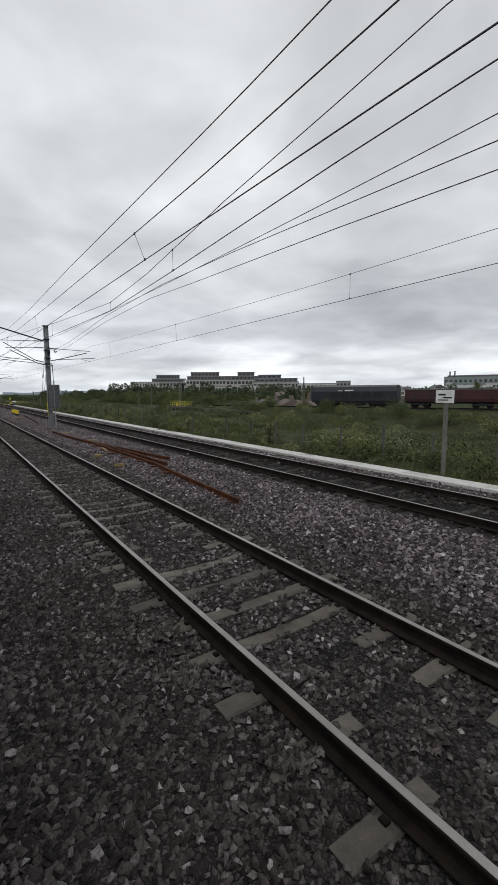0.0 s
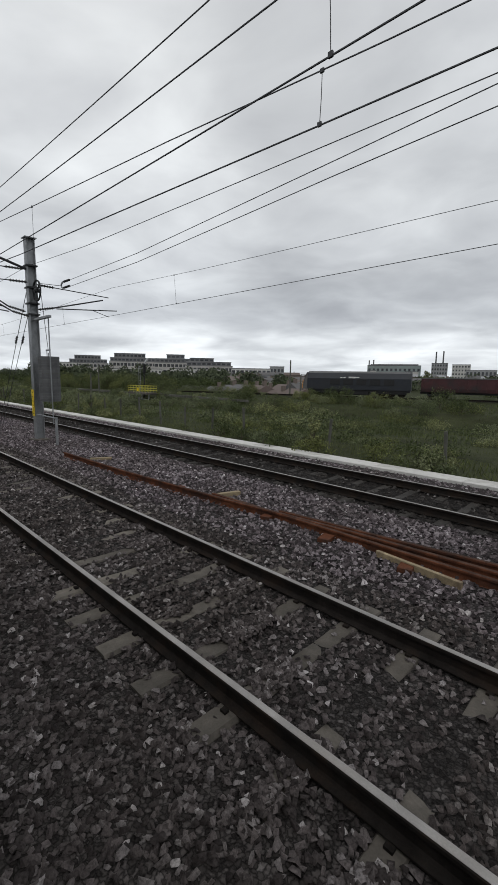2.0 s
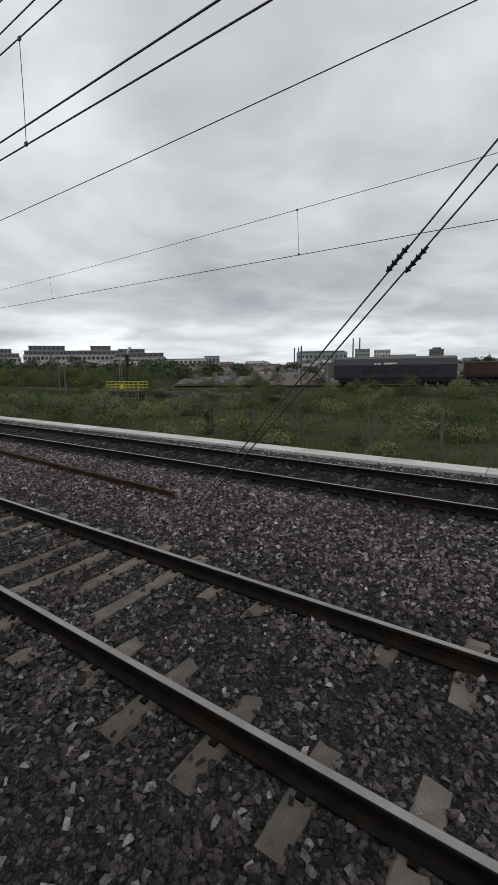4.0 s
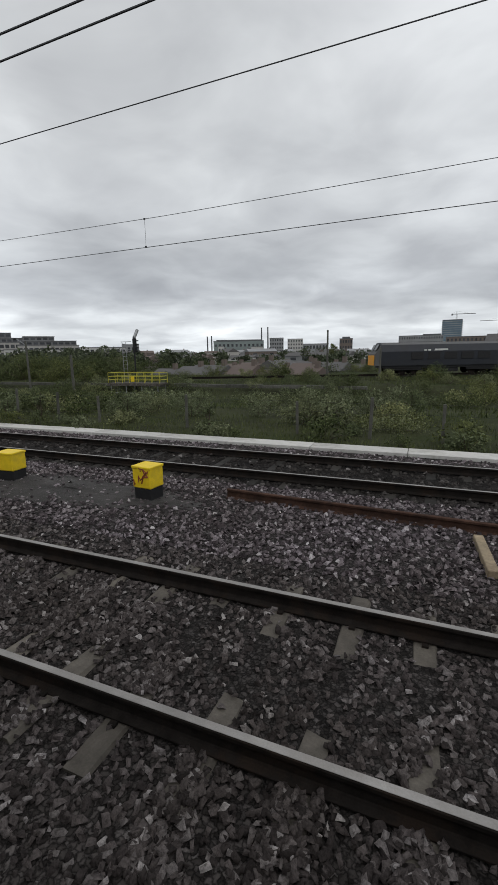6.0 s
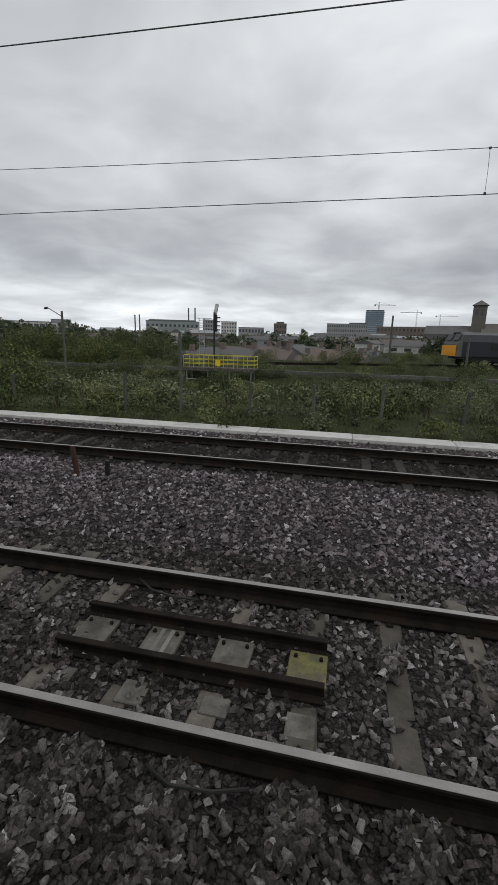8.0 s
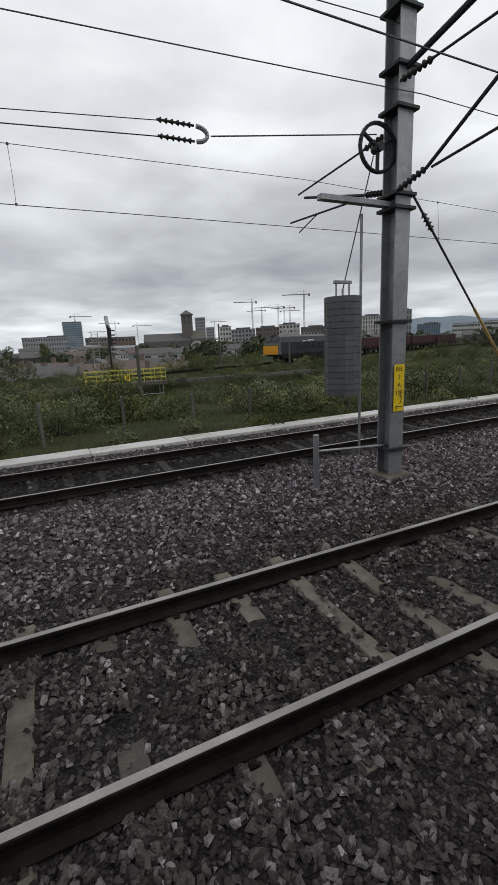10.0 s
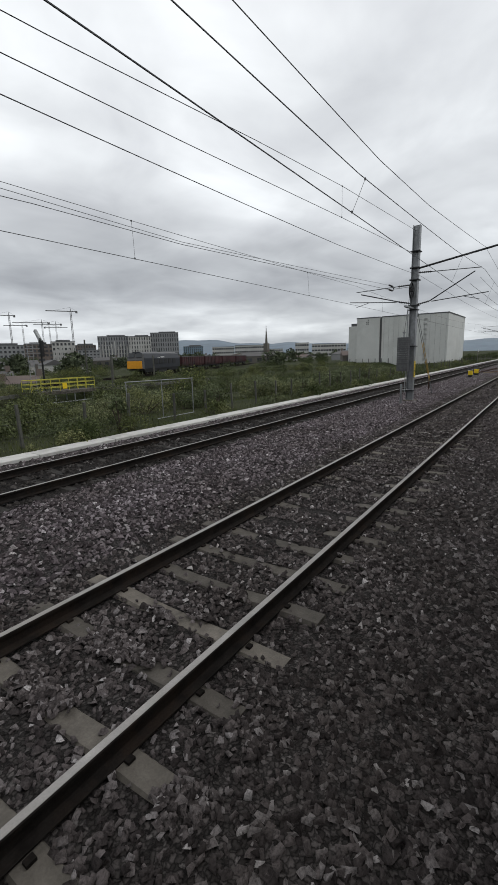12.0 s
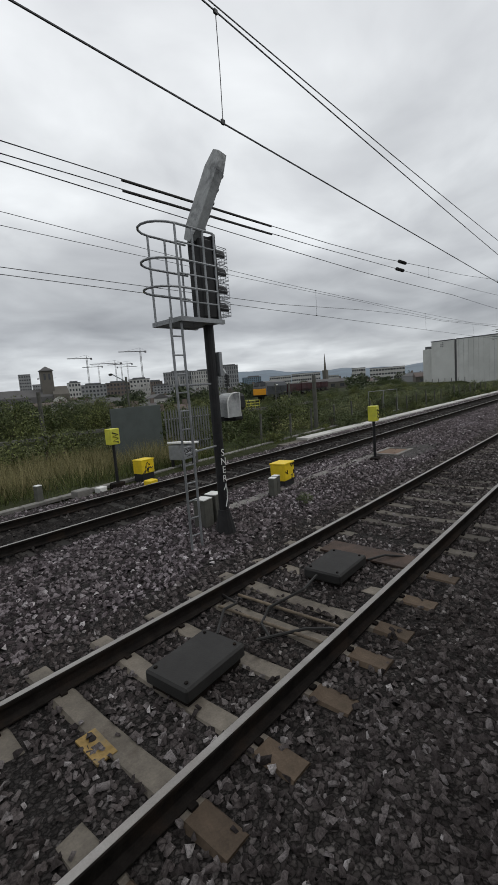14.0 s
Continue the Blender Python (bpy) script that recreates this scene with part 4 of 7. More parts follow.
# Greens greyed and lifted: the veil of carriage glass is painted in.
M_LEAF = leaf_material("shrub_leaves", (0.034, 0.042, 0.02), (0.106, 0.125, 0.056))
M_LEAF_PALE = leaf_material("pale_shrub_leaves", (0.055, 0.065, 0.034), (0.165, 0.186, 0.108))
# Distant trees greyer still, aerial haze mixed into the leaf colour.
M_LEAF_HAZED = leaf_material("hazed_tree_leaves", (0.045, 0.055, 0.036), (0.105, 0.12, 0.078))
M_GRASS = leaf_material("green_grass", (0.036, 0.047, 0.018), (0.09, 0.109, 0.044))
M_STRAW = leaf_material("dry_grass", (0.12, 0.108, 0.05), (0.30, 0.262, 0.145))
M_BARK = material("bark", (0.07, 0.055, 0.04), var=0.3, scale=8, fine=50, bump=0.4)


def shrub_parts(seed, h, w, leaves, size):
    """Leaf and stem meshes of a shrub with an uneven crown of clumps."""
    r = np.random.default_rng(seed)
    lob = []
    n = int(r.integers(11, 16))
    for i in range(n):
        a, q = r.uniform(0, 2 * np.pi), r.uniform(0, 1) ** 0.6
        z = h * r.uniform(0.22, 0.86) * (1 - 0.35 * q)
        lob.append((np.cos(a) * q * w * 0.42, np.sin(a) * q * w * 0.42, z, r.uniform(0.13, 0.27) * w))
    lob = np.array(lob)
    k = r.integers(0, n, leaves)
    d = r.normal(0, 1, (leaves, 3))
    d /= np.linalg.norm(d, axis=1)[:, None]
    rad = r.uniform(0.35, 1.02, leaves) ** 0.5
    c = lob[k, :3] + d * (lob[k, 3] * rad)[:, None] * np.array([1, 1, 0.85])
    c[:, 2] = np.maximum(c[:, 2], 0.05)
    u = r.normal(0, 1, (leaves, 3))
    u /= np.linalg.norm(u, axis=1)[:, None]
    v = np.cross(u, d)
    v /= np.linalg.norm(v, axis=1)[:, None] + 1e-6
    s = (size * r.uniform(0.6, 1.5, leaves))[:, None]
    q = np.stack([c - u * s, c - v * s * 0.55, c + u * s * 0.8 + v * s * 0.3], 1).reshape(-1, 3)
    f = np.arange(leaves * 3).reshape(-1, 3)
    bm = B()
    for p in lob[:5]:
        tube(bm, [(p[0] * 0.1, p[1] * 0.1, 0), (p[0] * 0.5, p[1] * 0.5, p[2] * 0.5), tuple(p[:3])], 0.012 * h, 4)
    return q, f, bm


def make_shrub(name, label, category, seed, h, w, leaves, size, mat):
    t = thing(name, label, category)
    q, f, bm = shrub_parts(seed, h, w, leaves, size)
    mesh_from("crown", q, f, mat, t)
    part("stem", bm, M_BARK, t)
    return t


SHRUBS = [
    make_shrub("shrub", "dark green shrub on the railway bank", "shrub", 1, 2.6, 4.2, 2000, 0.085, M_LEAF),
    make_shrub("shrub", "dense green bramble thicket on the bank", "shrub", 2, 1.9, 5.0, 2000, 0.08, M_LEAF),
    make_shrub("shrub", "pale green willow scrub with upright shoots", "shrub", 3, 2.4, 3.2, 1900, 0.075, M_LEAF_PALE),
    make_shrub("shrub", "tall green bush with an uneven crown", "shrub", 4, 3.6, 4.6, 2400, 0.10, M_LEAF),
]
LOW = [
    make_shrub("bramble_patch", "low dark bramble patch sprawling over the bank", "brambles", 21, 0.85, 4.2, 1100, 0.085, M_LEAF),
    make_shrub("bramble_patch", "low olive scrub and nettles on the bank", "brambles", 22, 1.0, 3.4, 1000, 0.08, M_LEAF_PALE),
]
IVY = [make_shrub("ivy_growth", "ivy growing thick up an old fence post", "ivy", 41, 1.75, 0.75, 750, 0.055, M_LEAF_PALE)]
WEEDS = [
    make_shrub("weed_clump", "leafy weeds growing behind the coping", "weeds", 11, 0.7, 1.1, 600, 0.05, M_LEAF_PALE),
    make_shrub("weed_clump", "dark weeds growing behind the coping", "weeds", 12, 0.9, 1.5, 700, 0.055, M_LEAF),
]


def plant(proto, x, y, s, turn):
    z = float(ground_height(np.array(x), np.array(y)))
    m = pose(x, y, z - 0.06, 0, 0, turn)
    m = m @ Matrix.Diagonal((s, s, s * (0.9 + 0.2 * ((x * 7.3) % 1)), 1))
    c = copy_thing(proto, m)
    c.scale = (s, s, s)
    return c


def plant_all():
    r = random.Random(5)

    def put(protos, n, x0, x1, y0, y1, s0, s1):
        for i in range(n):
            x, y = r.uniform(x0, x1), r.uniform(y0, y1)
            s = r.uniform(s0, s1)
            if -63 < x < -52 and 28 < y < 39.5 or x > -46 and y > 51 and abs(y - 53.4 - 0.404 * (x + 36.2)) < 6.5 or x < -87.2 and y < 20 or x > 28 and 18 < y < 54:
                continue
            plant(protos[r.randrange(len(protos))], x, y, s, r.uniform(0, 360))

    # brambles in drifts over the slope beyond the fence, turf between them
    for i in range(46):
        x, y = r.uniform(-126, 24), r.choice((14.5, 16, 18, 22, 27, 33)) + r.uniform(-1, 2)
        big = r.uniform(0.55, 1.0) if x < -30 else r.uniform(0.4, 0.7)
        put(LOW, r.randrange(3, 7), x - 3.5, x + 3.5, y - 1.2, y + 1.6, big * 0.7, big * 1.3)
    put(LOW, 40, -128, -30, 24, 33, 0.5, 1.0)
    put(LOW, 30, -30, 28, 30, 52, 0.7, 1.1)
    # bushes standing out of them
    put(SHRUBS[:3], 30, -92, -38, 15.0, 27, 0.45, 0.72)
    put(SHRUBS, 20, -128, -76, 20, 36, 0.6, 0.95)
    put(SHRUBS, 16, -36, 28, 30, 50, 0.5, 0.75)
    put(SHRUBS, 26, -93, -62, 16.5, 23, 0.55, 0.74)
    put(SHRUBS[:2], 8, -89, -79, 17.2, 21, 0.8, 1.0)
    put(SHRUBS[2:3], 26, -76, -30, 14.6, 21, 0.5, 0.85)
    put((SHRUBS[0], SHRUBS[2]), 22, -70, -36, 38, 43, 0.55, 0.8)
    put((SHRUBS[0], SHRUBS[2]), 14, -40, 6, 38, 47, 0.5, 0.75)
    # tall hedge along the rim, lower where the roofs show over it
    put((SHRUBS[0], SHRUBS[1], SHRUBS[3]), 92, -134, -67, 43, 53, 0.85, 1.2)
    put(SHRUBS, 20, -64, -38, 43, 56, 0.3, 0.5)
    put(SHRUBS, 5, -52, -40, 46, 55, 0.6, 0.75)
    put(SHRUBS, 10, -46, -30, 62, 70, 0.6, 0.8)
    for kind, x, y, s in ((2, -37.96, 35.8, 0.85), (1, -34.5, 34.0, 0.7), (2, -30.5, 33.0, 0.75), (1, -27.0, 31.4, 0.7), (2, -20.1, 45.2, 0.7), (2, -38.3, 30.0, 0.8), (2, -35.2, 30.6, 0.75), (0, -45.6, 28.0, 0.6),
                          (2, -55.8, 13.9, 0.62), (2, -54.6, 14.6, 0.5), (1, -51.6, 15.4, 0.45), (1, -45.3, 18.2, 0.62), (2, -44.0, 18.8, 0.6), (3, -56.4, 54.2, 0.5), (1, -24.6, 44.7, 0.6)):
        plant(SHRUBS[kind], x, y, s, r.uniform(0, 360))
    for x in (-77.82, -71.88, -65.93, -56.84, -50.72, -46.62, -44.61, -36.45, -22.42, -4.16, 4.59):
        plant(IVY[0], x, 13.1 + 0.35 * math.sin(x * 0.11), r.uniform(0.7, 1.0), r.uniform(0, 360))
    for i in range(110):
        x = r.uniform(-87, 30)
        plant(WEEDS[i % 2], x, 11.75 + r.random() ** 2 * 2.2, r.uniform(0.5, 1.1), r.uniform(0, 360))
    w = plant(WEEDS[0], -91.94, 5.09, 0.4, 30)
    w.location.z = -0.16
    for p in SHRUBS + WEEDS + LOW + IVY:
        for o in (*p.children_recursive, p):
            bpy.data.objects.remove(o)


plant_all()


def far_scrub():
    """Bushes too far off to tell apart, joined into one."""
    r = np.random.default_rng(61)
    kinds = [shrub_parts(s, 2.8, 4.8, 600, 0.17)[0] for s in (31, 32, 33)]
    vs = []
    for n, x0, x1, y0, y1, s0, s1 in ((70, -260, -132, 20, 70, 0.8, 1.35), (80, -30, 130, 84, 130, 0.6, 1.1), (26, -20, 60, 60, 84, 0.5, 0.8), (60, 58, 150, 12.8, 24, 0.4, 0.8), (60, -130, -76, 58, 110, 0.7, 1.1), (26, -74, -44, 60, 110, 0.6, 1.15)):
        for i in range(n):
            x, y, s, a = r.uniform(x0, x1), r.uniform(y0, y1), r.uniform(s0, s1), r.uniform(0, 6.28)
            if x > -46 and abs(y - 53.4 - 0.404 * (x + 36.2)) < 6.5:
                continue
            q = kinds[i % 3] * s
            q = np.stack([q[:, 0] * np.cos(a) - q[:, 1] * np.sin(a) + x, q[:, 0] * np.sin(a) + q[:, 1] * np.cos(a) + y, q[:, 2] + float(ground_height(np.array(x), np.array(y))) - 0.06], -1)
            vs.append(q)
    v = np.concatenate(vs)
    tagged(mesh_from("far_scrub", v, np.arange(len(v)).reshape(-1, 3), M_LEAF), "bushes and thickets farther off along the railway", "scrub", kind="stuff")


far_scrub()


def grass(name, mat, label, x0, x1, y0, y1, n, h, w, seed, lean=0.35):
    """Blades of grass, one triangle each, rooted on the ground."""
    r = np.random.default_rng(seed)
    x, y = r.uniform(x0, x1, n), y0 + (y1 - y0) * r.random(n) ** 1.35
    keep = wave(x, y, 0.55, seed) + r.normal(0, 0.35, n) > -0.35
    x, y = x[keep], y[keep]
    n = len(x)
    z = ground_height(x, y) - 0.02
    hh = h * r.uniform(0.45, 1.25, n) * (1 + 0.4 * wave(x, y, 0.9, seed + 3))
    a = r.uniform(0, 2 * np.pi, n)
    ww = w * r.uniform(0.6, 1.4, n) * (1 + (y - 11) * 0.03)
    dx, dy = np.cos(a) * ww, np.sin(a) * ww
    lx, ly = r.normal(0, lean, n) * hh, r.normal(0, lean, n) * hh
    v = np.stack([np.stack([x - dx, y - dy, z], -1), np.stack([x + dx, y + dy, z], -1), np.stack([x + lx, y + ly, z + hh], -1)], 1).reshape(-1, 3)
    return tagged(mesh_from(name, v, np.arange(3 * n).reshape(-1, 3), mat), label, "grass", kind="stuff")


grass("grass", M_GRASS, "rough green grass behind the coping", -130, 60, 11.5, 22, 90000, 0.17, 0.010, 21)
grass("grass", M_GRASS, "rough green grass across the bank", -160, 110, 22, 56, 60000, 0.30, 0.02, 22)
grass("dry_grass", M_STRAW, "tall dry straw-coloured grass by the fence", -118, -87.6, 12.6, 24, 46000, 0.72, 0.010, 23, 0.3)
grass("grass", M_GRASS, "fresh green grass along the foot of the dry stand", -118, -87.6, 11.9, 14.6, 14000, 0.38, 0.01, 24)


# ---- the camera's own train: unseen, standing behind the eye to shade the ground ----
def unseen_train():
    # Pale paint picked to throw some light back on the stones.
    M_COACH = material("coach_paint_silver", (0.52, 0.53, 0.53), var=0.12, scale=2, fine=30, rough=0.35, bump=0.02)
    M_COACHGLASS = material("coach_glass", (0.012, 0.014, 0.015), var=0.1, rough=0.08, bump=0, spec=0.5)
    M_UNDER = material("underframe_black", (0.02, 0.02, 0.02), var=0.3, scale=3, fine=30, bump=0.1)
    proto = None
    for i in range(10):
        x = -160 + i * 20.9
        if proto is None:
            c = thing("railway_coach", "unseen silver-grey coach of the ridden train, added for shade", "train coach", (x, -2.35, 0), group="coaches of the train")
            bm = B()
            prof = [(-1.40, 1.05), (1.40, 1.05), (1.45, 1.5), (1.45, 2.9), (1.32, 3.45), (0.9, 3.8), (0.0, 3.92), (-0.9, 3.8), (-1.32, 3.45), (-1.45, 2.9), (-1.45, 1.5)]
            extrude_profile(bm, prof, 0, 20.4)
            part("body", bm, M_COACH, c)
            bm = B()
            box(bm, 0.6, 19.8, -1.1, 1.1, 0.35, 1.05, 0.03)
            part("underframe", bm, M_UNDER, c)
            for k in range(9):
                bm = B()
                box(bm, 1.1 + k * 2.1, 2.75 + k * 2.1, 1.435, 1.462, 2.0, 2.9, 0.006)
                part("window", bm, M_COACHGLASS, c)
            for wx in (2.2, 4.6, 15.8, 18.2):
                for s in (-0.835, 0.835):
                    part("wheel", rod(B(), (wx, s - 0.06, 0.46), (wx, s + 0.06, 0.46), 0.46, 20), M_UNDER, c)
            proto = c
        else:
            copy_thing(proto, pose(x, -2.35, 0))
    tr = thing("railway_track", "running line under the train", "railway track", (0, -2.35, 0), kind="structure")
    for off in (-0.835, 0.835):
        part("rail", extrude_profile(B(), [(y + off, z) for y, z in RAIL_PROFILE], -200, 120), M_RUST, tr)


unseen_train()


# ---- loose rails, timbers and slabs beside the near track ----
def loose_rail(pts, label, mat=M_RUST_RED):
    """A discarded rail lying on the stone through the given points of its line."""
    bm = B()
    rows = []
    for i, (x, y, z) in enumerate(pts):
        rows.append([bm.verts.new((x, y + py, z + pz)) for py, pz in RAIL_PROFILE])
    for a, b in zip(rows, rows[1:]):
        n = len(a)
        for k in range(n):
            bm.faces.new((a[k], a[(k + 1) % n], b[(k + 1) % n], b[k]))
    bm.faces.new(rows[0][::-1])
    bm.faces.new(rows[-1])
    bmesh.ops.recalc_face_normals(bm, faces=bm.faces)
    rail = thing("loose_rail", label, "rail", group="discarded rails")
    part("rail", bm, mat, rail)
    # a narrow worn strip along the head
    bm = B()
    top = [(x, y, z + 0.0005) for x, y, z in pts]
    row = [[bm.verts.new((x, y + w, z)) for w in (-0.026, 0.026)] + [bm.verts.new((x, y + w, z - 0.003)) for w in (0.026, -0.026)] for x, y, z in top]
    for p, q in zip(row, row[1:]):
        for k in range(4):
            bm.faces.new((p[k], q[k], q[(k + 1) % 4], p[(k + 1) % 4]))
    bm.faces.new(row[0])
    bm.faces.new(row[-1][::-1])
    bmesh.ops.recalc_face_normals(bm, faces=bm.faces)
    part("head_surface", bm, M_RUST_BROWN, rail, "duller brown rust on the rail head")
    return rail


loose_rail([(14.3, 5.05, 0.02), (11.08, 5.25, 0.02), (8.45, 5.5, 0.01), (3.44, 5.45, 0.01), (-0.98, 5.45, 0.015)], "orange-rusted old rail lying on the stone")
loose_rail([(8.71, 5.78, 0.03), (5.5, 5.72, 0.03), (2.25, 5.6, 0.02), (-0.54, 5.32, 0.02), (-4.06, 5.12, 0.02), (-7.49, 5.06, 0.02)], "orange-rusted old rail lying beside another")
loose_rail([(7.59, 6.4, 0.01), (5.91, 6.2, 0.0), (2.56, 5.8, 0.0), (0.68, 5.62, 0.0)], "short rusted rail angled across the others")
loose_rail([(-17.35, 5.7, 0.02), (-23.76, 6.02, 0.02), (-27.85, 6.28, 0.02), (-32.51, 6.53, 0.02)], "dark rusted old rail lying on the stone", M_RUST_BROWN)


def loose_block(name, a, b, w, h, z, mat, label, category, group=""):
    a, b = Vector((*a, z)), Vector((*b, z))
    d = b - a
    t = math.degrees(math.atan2(d.y, d.x))
    bm = B()
    box(bm, -d.length / 2, d.length / 2, -w / 2, w / 2, 0, h, min(h, w) * 0.09)
    ob = part(name, bm, mat)
    ob.matrix_basis = pose(*((a + b) / 2), 0, 0, t)
    return tagged(ob, label, category, group)


M_PALEWOOD = material("pale_wood", (0.27, 0.215, 0.135), var=0.3, scale=6, fine=40, tint=(0.17, 0.13, 0.085), bump=0.3)
M_OCHRE = material("ochre_timber", (0.29, 0.21, 0.095), var=0.35, scale=8, fine=50, tint=(0.2, 0.15, 0.07), bump=0.3)
M_RUSTWOOD = material("rust_stained_wood", (0.12, 0.075, 0.045), var=0.35, scale=6, fine=40, tint=(0.2, 0.1, 0.045), bump=0.3)
for a, b, w, m in (((4.92, 4.40), (4.86, 4.68), 0.11, M_OCHRE), ((7.58, 4.36), (7.65, 4.66), 0.11, M_OCHRE), ((2.75, 5.34), (3.95, 5.2), 0.06, M_PALEWOOD), ((-1.02, 5.6), (-0.87, 6.1), 0.10, M_PALEWOOD), ((-6.38, 5.35), (-6.14, 5.9), 0.10, M_PALEWOOD),
                   ((-28.6, 6.0), (-28.53, 4.98), 0.12, M_TIMBER), ((-25.91, 5.9), (-25.69, 4.8), 0.12, M_RUSTWOOD)):
    loose_block("timber_offcut", a, b, w, 0.1, -0.14, m, "offcut of weathered timber packing on the stone", "timber", "loose timbers")
for k in range(11):
    x = 9.9 - k * 1.33
    loose_block("rail_chair", (x - 0.09, 5.3 + 0.12 * math.sin(k)), (x + 0.09, 5.34 + 0.12 * math.sin(k)), 0.26, 0.07, -0.13, M_RUST_RED, "rusted iron chair lying by the old rails", "rail fitting", "loose rail chairs")
M_SLAB = material("grey_slab", (0.25, 0.24, 0.222), var=0.2, scale=4, fine=50, tint=(0.17, 0.162, 0.148), rand=0.35, bump=0.2)
loose_block("trough_lid", (-40.03, 5.36), (-39.11, 5.42), 0.26, 0.06, -0.15, M_SLAB, "grey concrete trough lid lying on the stone", "concrete slab", "loose trough lids")
loose_block("trough_lid", (-39.09, 5.42), (-38.24, 5.47), 0.26, 0.06, -0.155, M_SLAB, "grey concrete trough lid lying on the stone", "concrete slab", "loose trough lids")
loose_block("trough_lid", (-38.66, 5.18), (-38.62, 4.08), 0.27, 0.06, -0.15, M_SLAB, "pale concrete trough lid set square to the others", "concrete slab", "loose trough lids")

# ---- fittings between the rails ----
ob = part("cable_duct", tube(B(), [(-37.28, 1.9, -0.15), (-37.3, 2.8, -0.115), (-37.34, 3.7, -0.15)], 0.042, 10), M_ORANGE)
tagged(ob, "orange plastic cable duct crossing under the rails", "duct")
loose_block("steel_plate", (-38.48, 2.12), (-38.48, 3.56), 0.38, 0.025, -0.163, material("brown_plate", (0.05, 0.031, 0.02), var=0.4, scale=4, fine=40, rough=0.8, tint=(0.085, 0.048, 0.022), bump=0.4), "rusty brown plate between the rails", "plate")
loose_block("painted_sleeper_end", (-38.6, 0.95), (-38.6, 1.5), 0.24, 0.05, -0.185, material("worn_yellow_concrete", (0.21, 0.155, 0.05), var=0.4, scale=7, fine=40, tint=(0.13, 0.11, 0.08), bump=0.3), "sleeper end with worn yellow paint", "sleeper")


M_POST = material("grey_post_concrete", (0.115, 0.115, 0.10), var=0.2, scale=5, fine=50, rand=0.4, tint=(0.08, 0.078, 0.065), bump=0.3)
M_PLATE = material("stained_plate_concrete", (0.17, 0.158, 0.138), var=0.35, scale=6, fine=50, tint=(0.09, 0.082, 0.07), rand=0.3, bump=0.4)


def guard_rails():
    g = thing("guard_rails", "pair of short dark rails with pale plates between them", "guard rail", (-48.1, 2.84, -0.15))
    for y in (-0.24, 0.24):
        bm = B()
        extrude_profile(bm, [(y + p * 0.8, q * 0.75 + 0.10) for p, q in RAIL_PROFILE], -1.1, 1.05)
        part("guard_rail", bm, M_RUST, g)
    mats = (M_PLATE, M_PLATE, M_PLATE, M_LICHEN)
    for k, x in enumerate((-0.91, -0.30, 0.31, 0.91)):
        bm = B()
        box(bm, x - 0.15, x + 0.15, -0.17, 0.17, -0.03, 0.012, 0.006)
        p = part("plate", bm, mats[k], g, ("grey concrete plate", "plate with white stripes", "grey concrete plate", "plate with yellow-green stain")[k])
        if k == 1:
            for s in (-0.035, 0.05):
                bm = B()
                box(bm, x + s - 0.018, x + s + 0.018, -0.15, 0.15, 0.012, 0.015)
                part("stripe", bm, M_SLAB, p, "worn white paint stripe")
        for s in (-0.1, 0.1):
            part("bolt", rod(B(), (x + s, 0.1, 0.01), (x + s, 0.1, 0.035), 0.016, 6), M_RUST, p)
        bm = B()
        box(bm, x - 0.10, x + 0.10, -0.56 - 0.05 * (k % 2), -0.4, -0.06, -0.02, 0.005)
        part("plate", bm, M_PLATE, g)
    return g


M_LICHEN = material("lichen_stained_concrete", (0.16, 0.148, 0.055), var=0.4, scale=8, fine=50, tint=(0.11, 0.10, 0.075), bump=0.3)
guard_rails()
for x, y, h, lean in ((-51.65, 6.52, 0.52, -6), (-51.1, 6.62, 0.28, 2)):
    bm = B()
    box(bm, -0.035, 0.035, -0.035, 0.035, -0.1, h, 0.006)
    ob = part("stake", bm, M_RUST_BROWN if h > 0.4 else M_BLACK)
    ob.matrix_basis = pose(x, y, -0.13, 0, lean, 0)
    tagged(ob, "short leaning stake driven into the stone", "stake", "stakes in the path")


def track_magnet(at, turn):
    t = thing("track_magnet", "flat dark box bolted between the rails", "signal box", at, turn, group="dark boxes between the rails")
    bm = B()
    box(bm, -0.38, 0.38, -0.26, 0.26, 0.0, 0.13, 0.02)
    part("cover", bm, M_MAG, t)
    bm = B()
    box(bm, -0.34, 0.34, -0.22, 0.22, -0.09, 0.0)
    part("base", bm, M_RUST, t)
    for x, y in ((-0.31, -0.19), (0.31, -0.19), (-0.31, 0.19), (0.31, 0.19)):
        part("bolt", rod(B(), (x, y, 0.13), (x, y, 0.142), 0.018, 6), M_RUST, t)


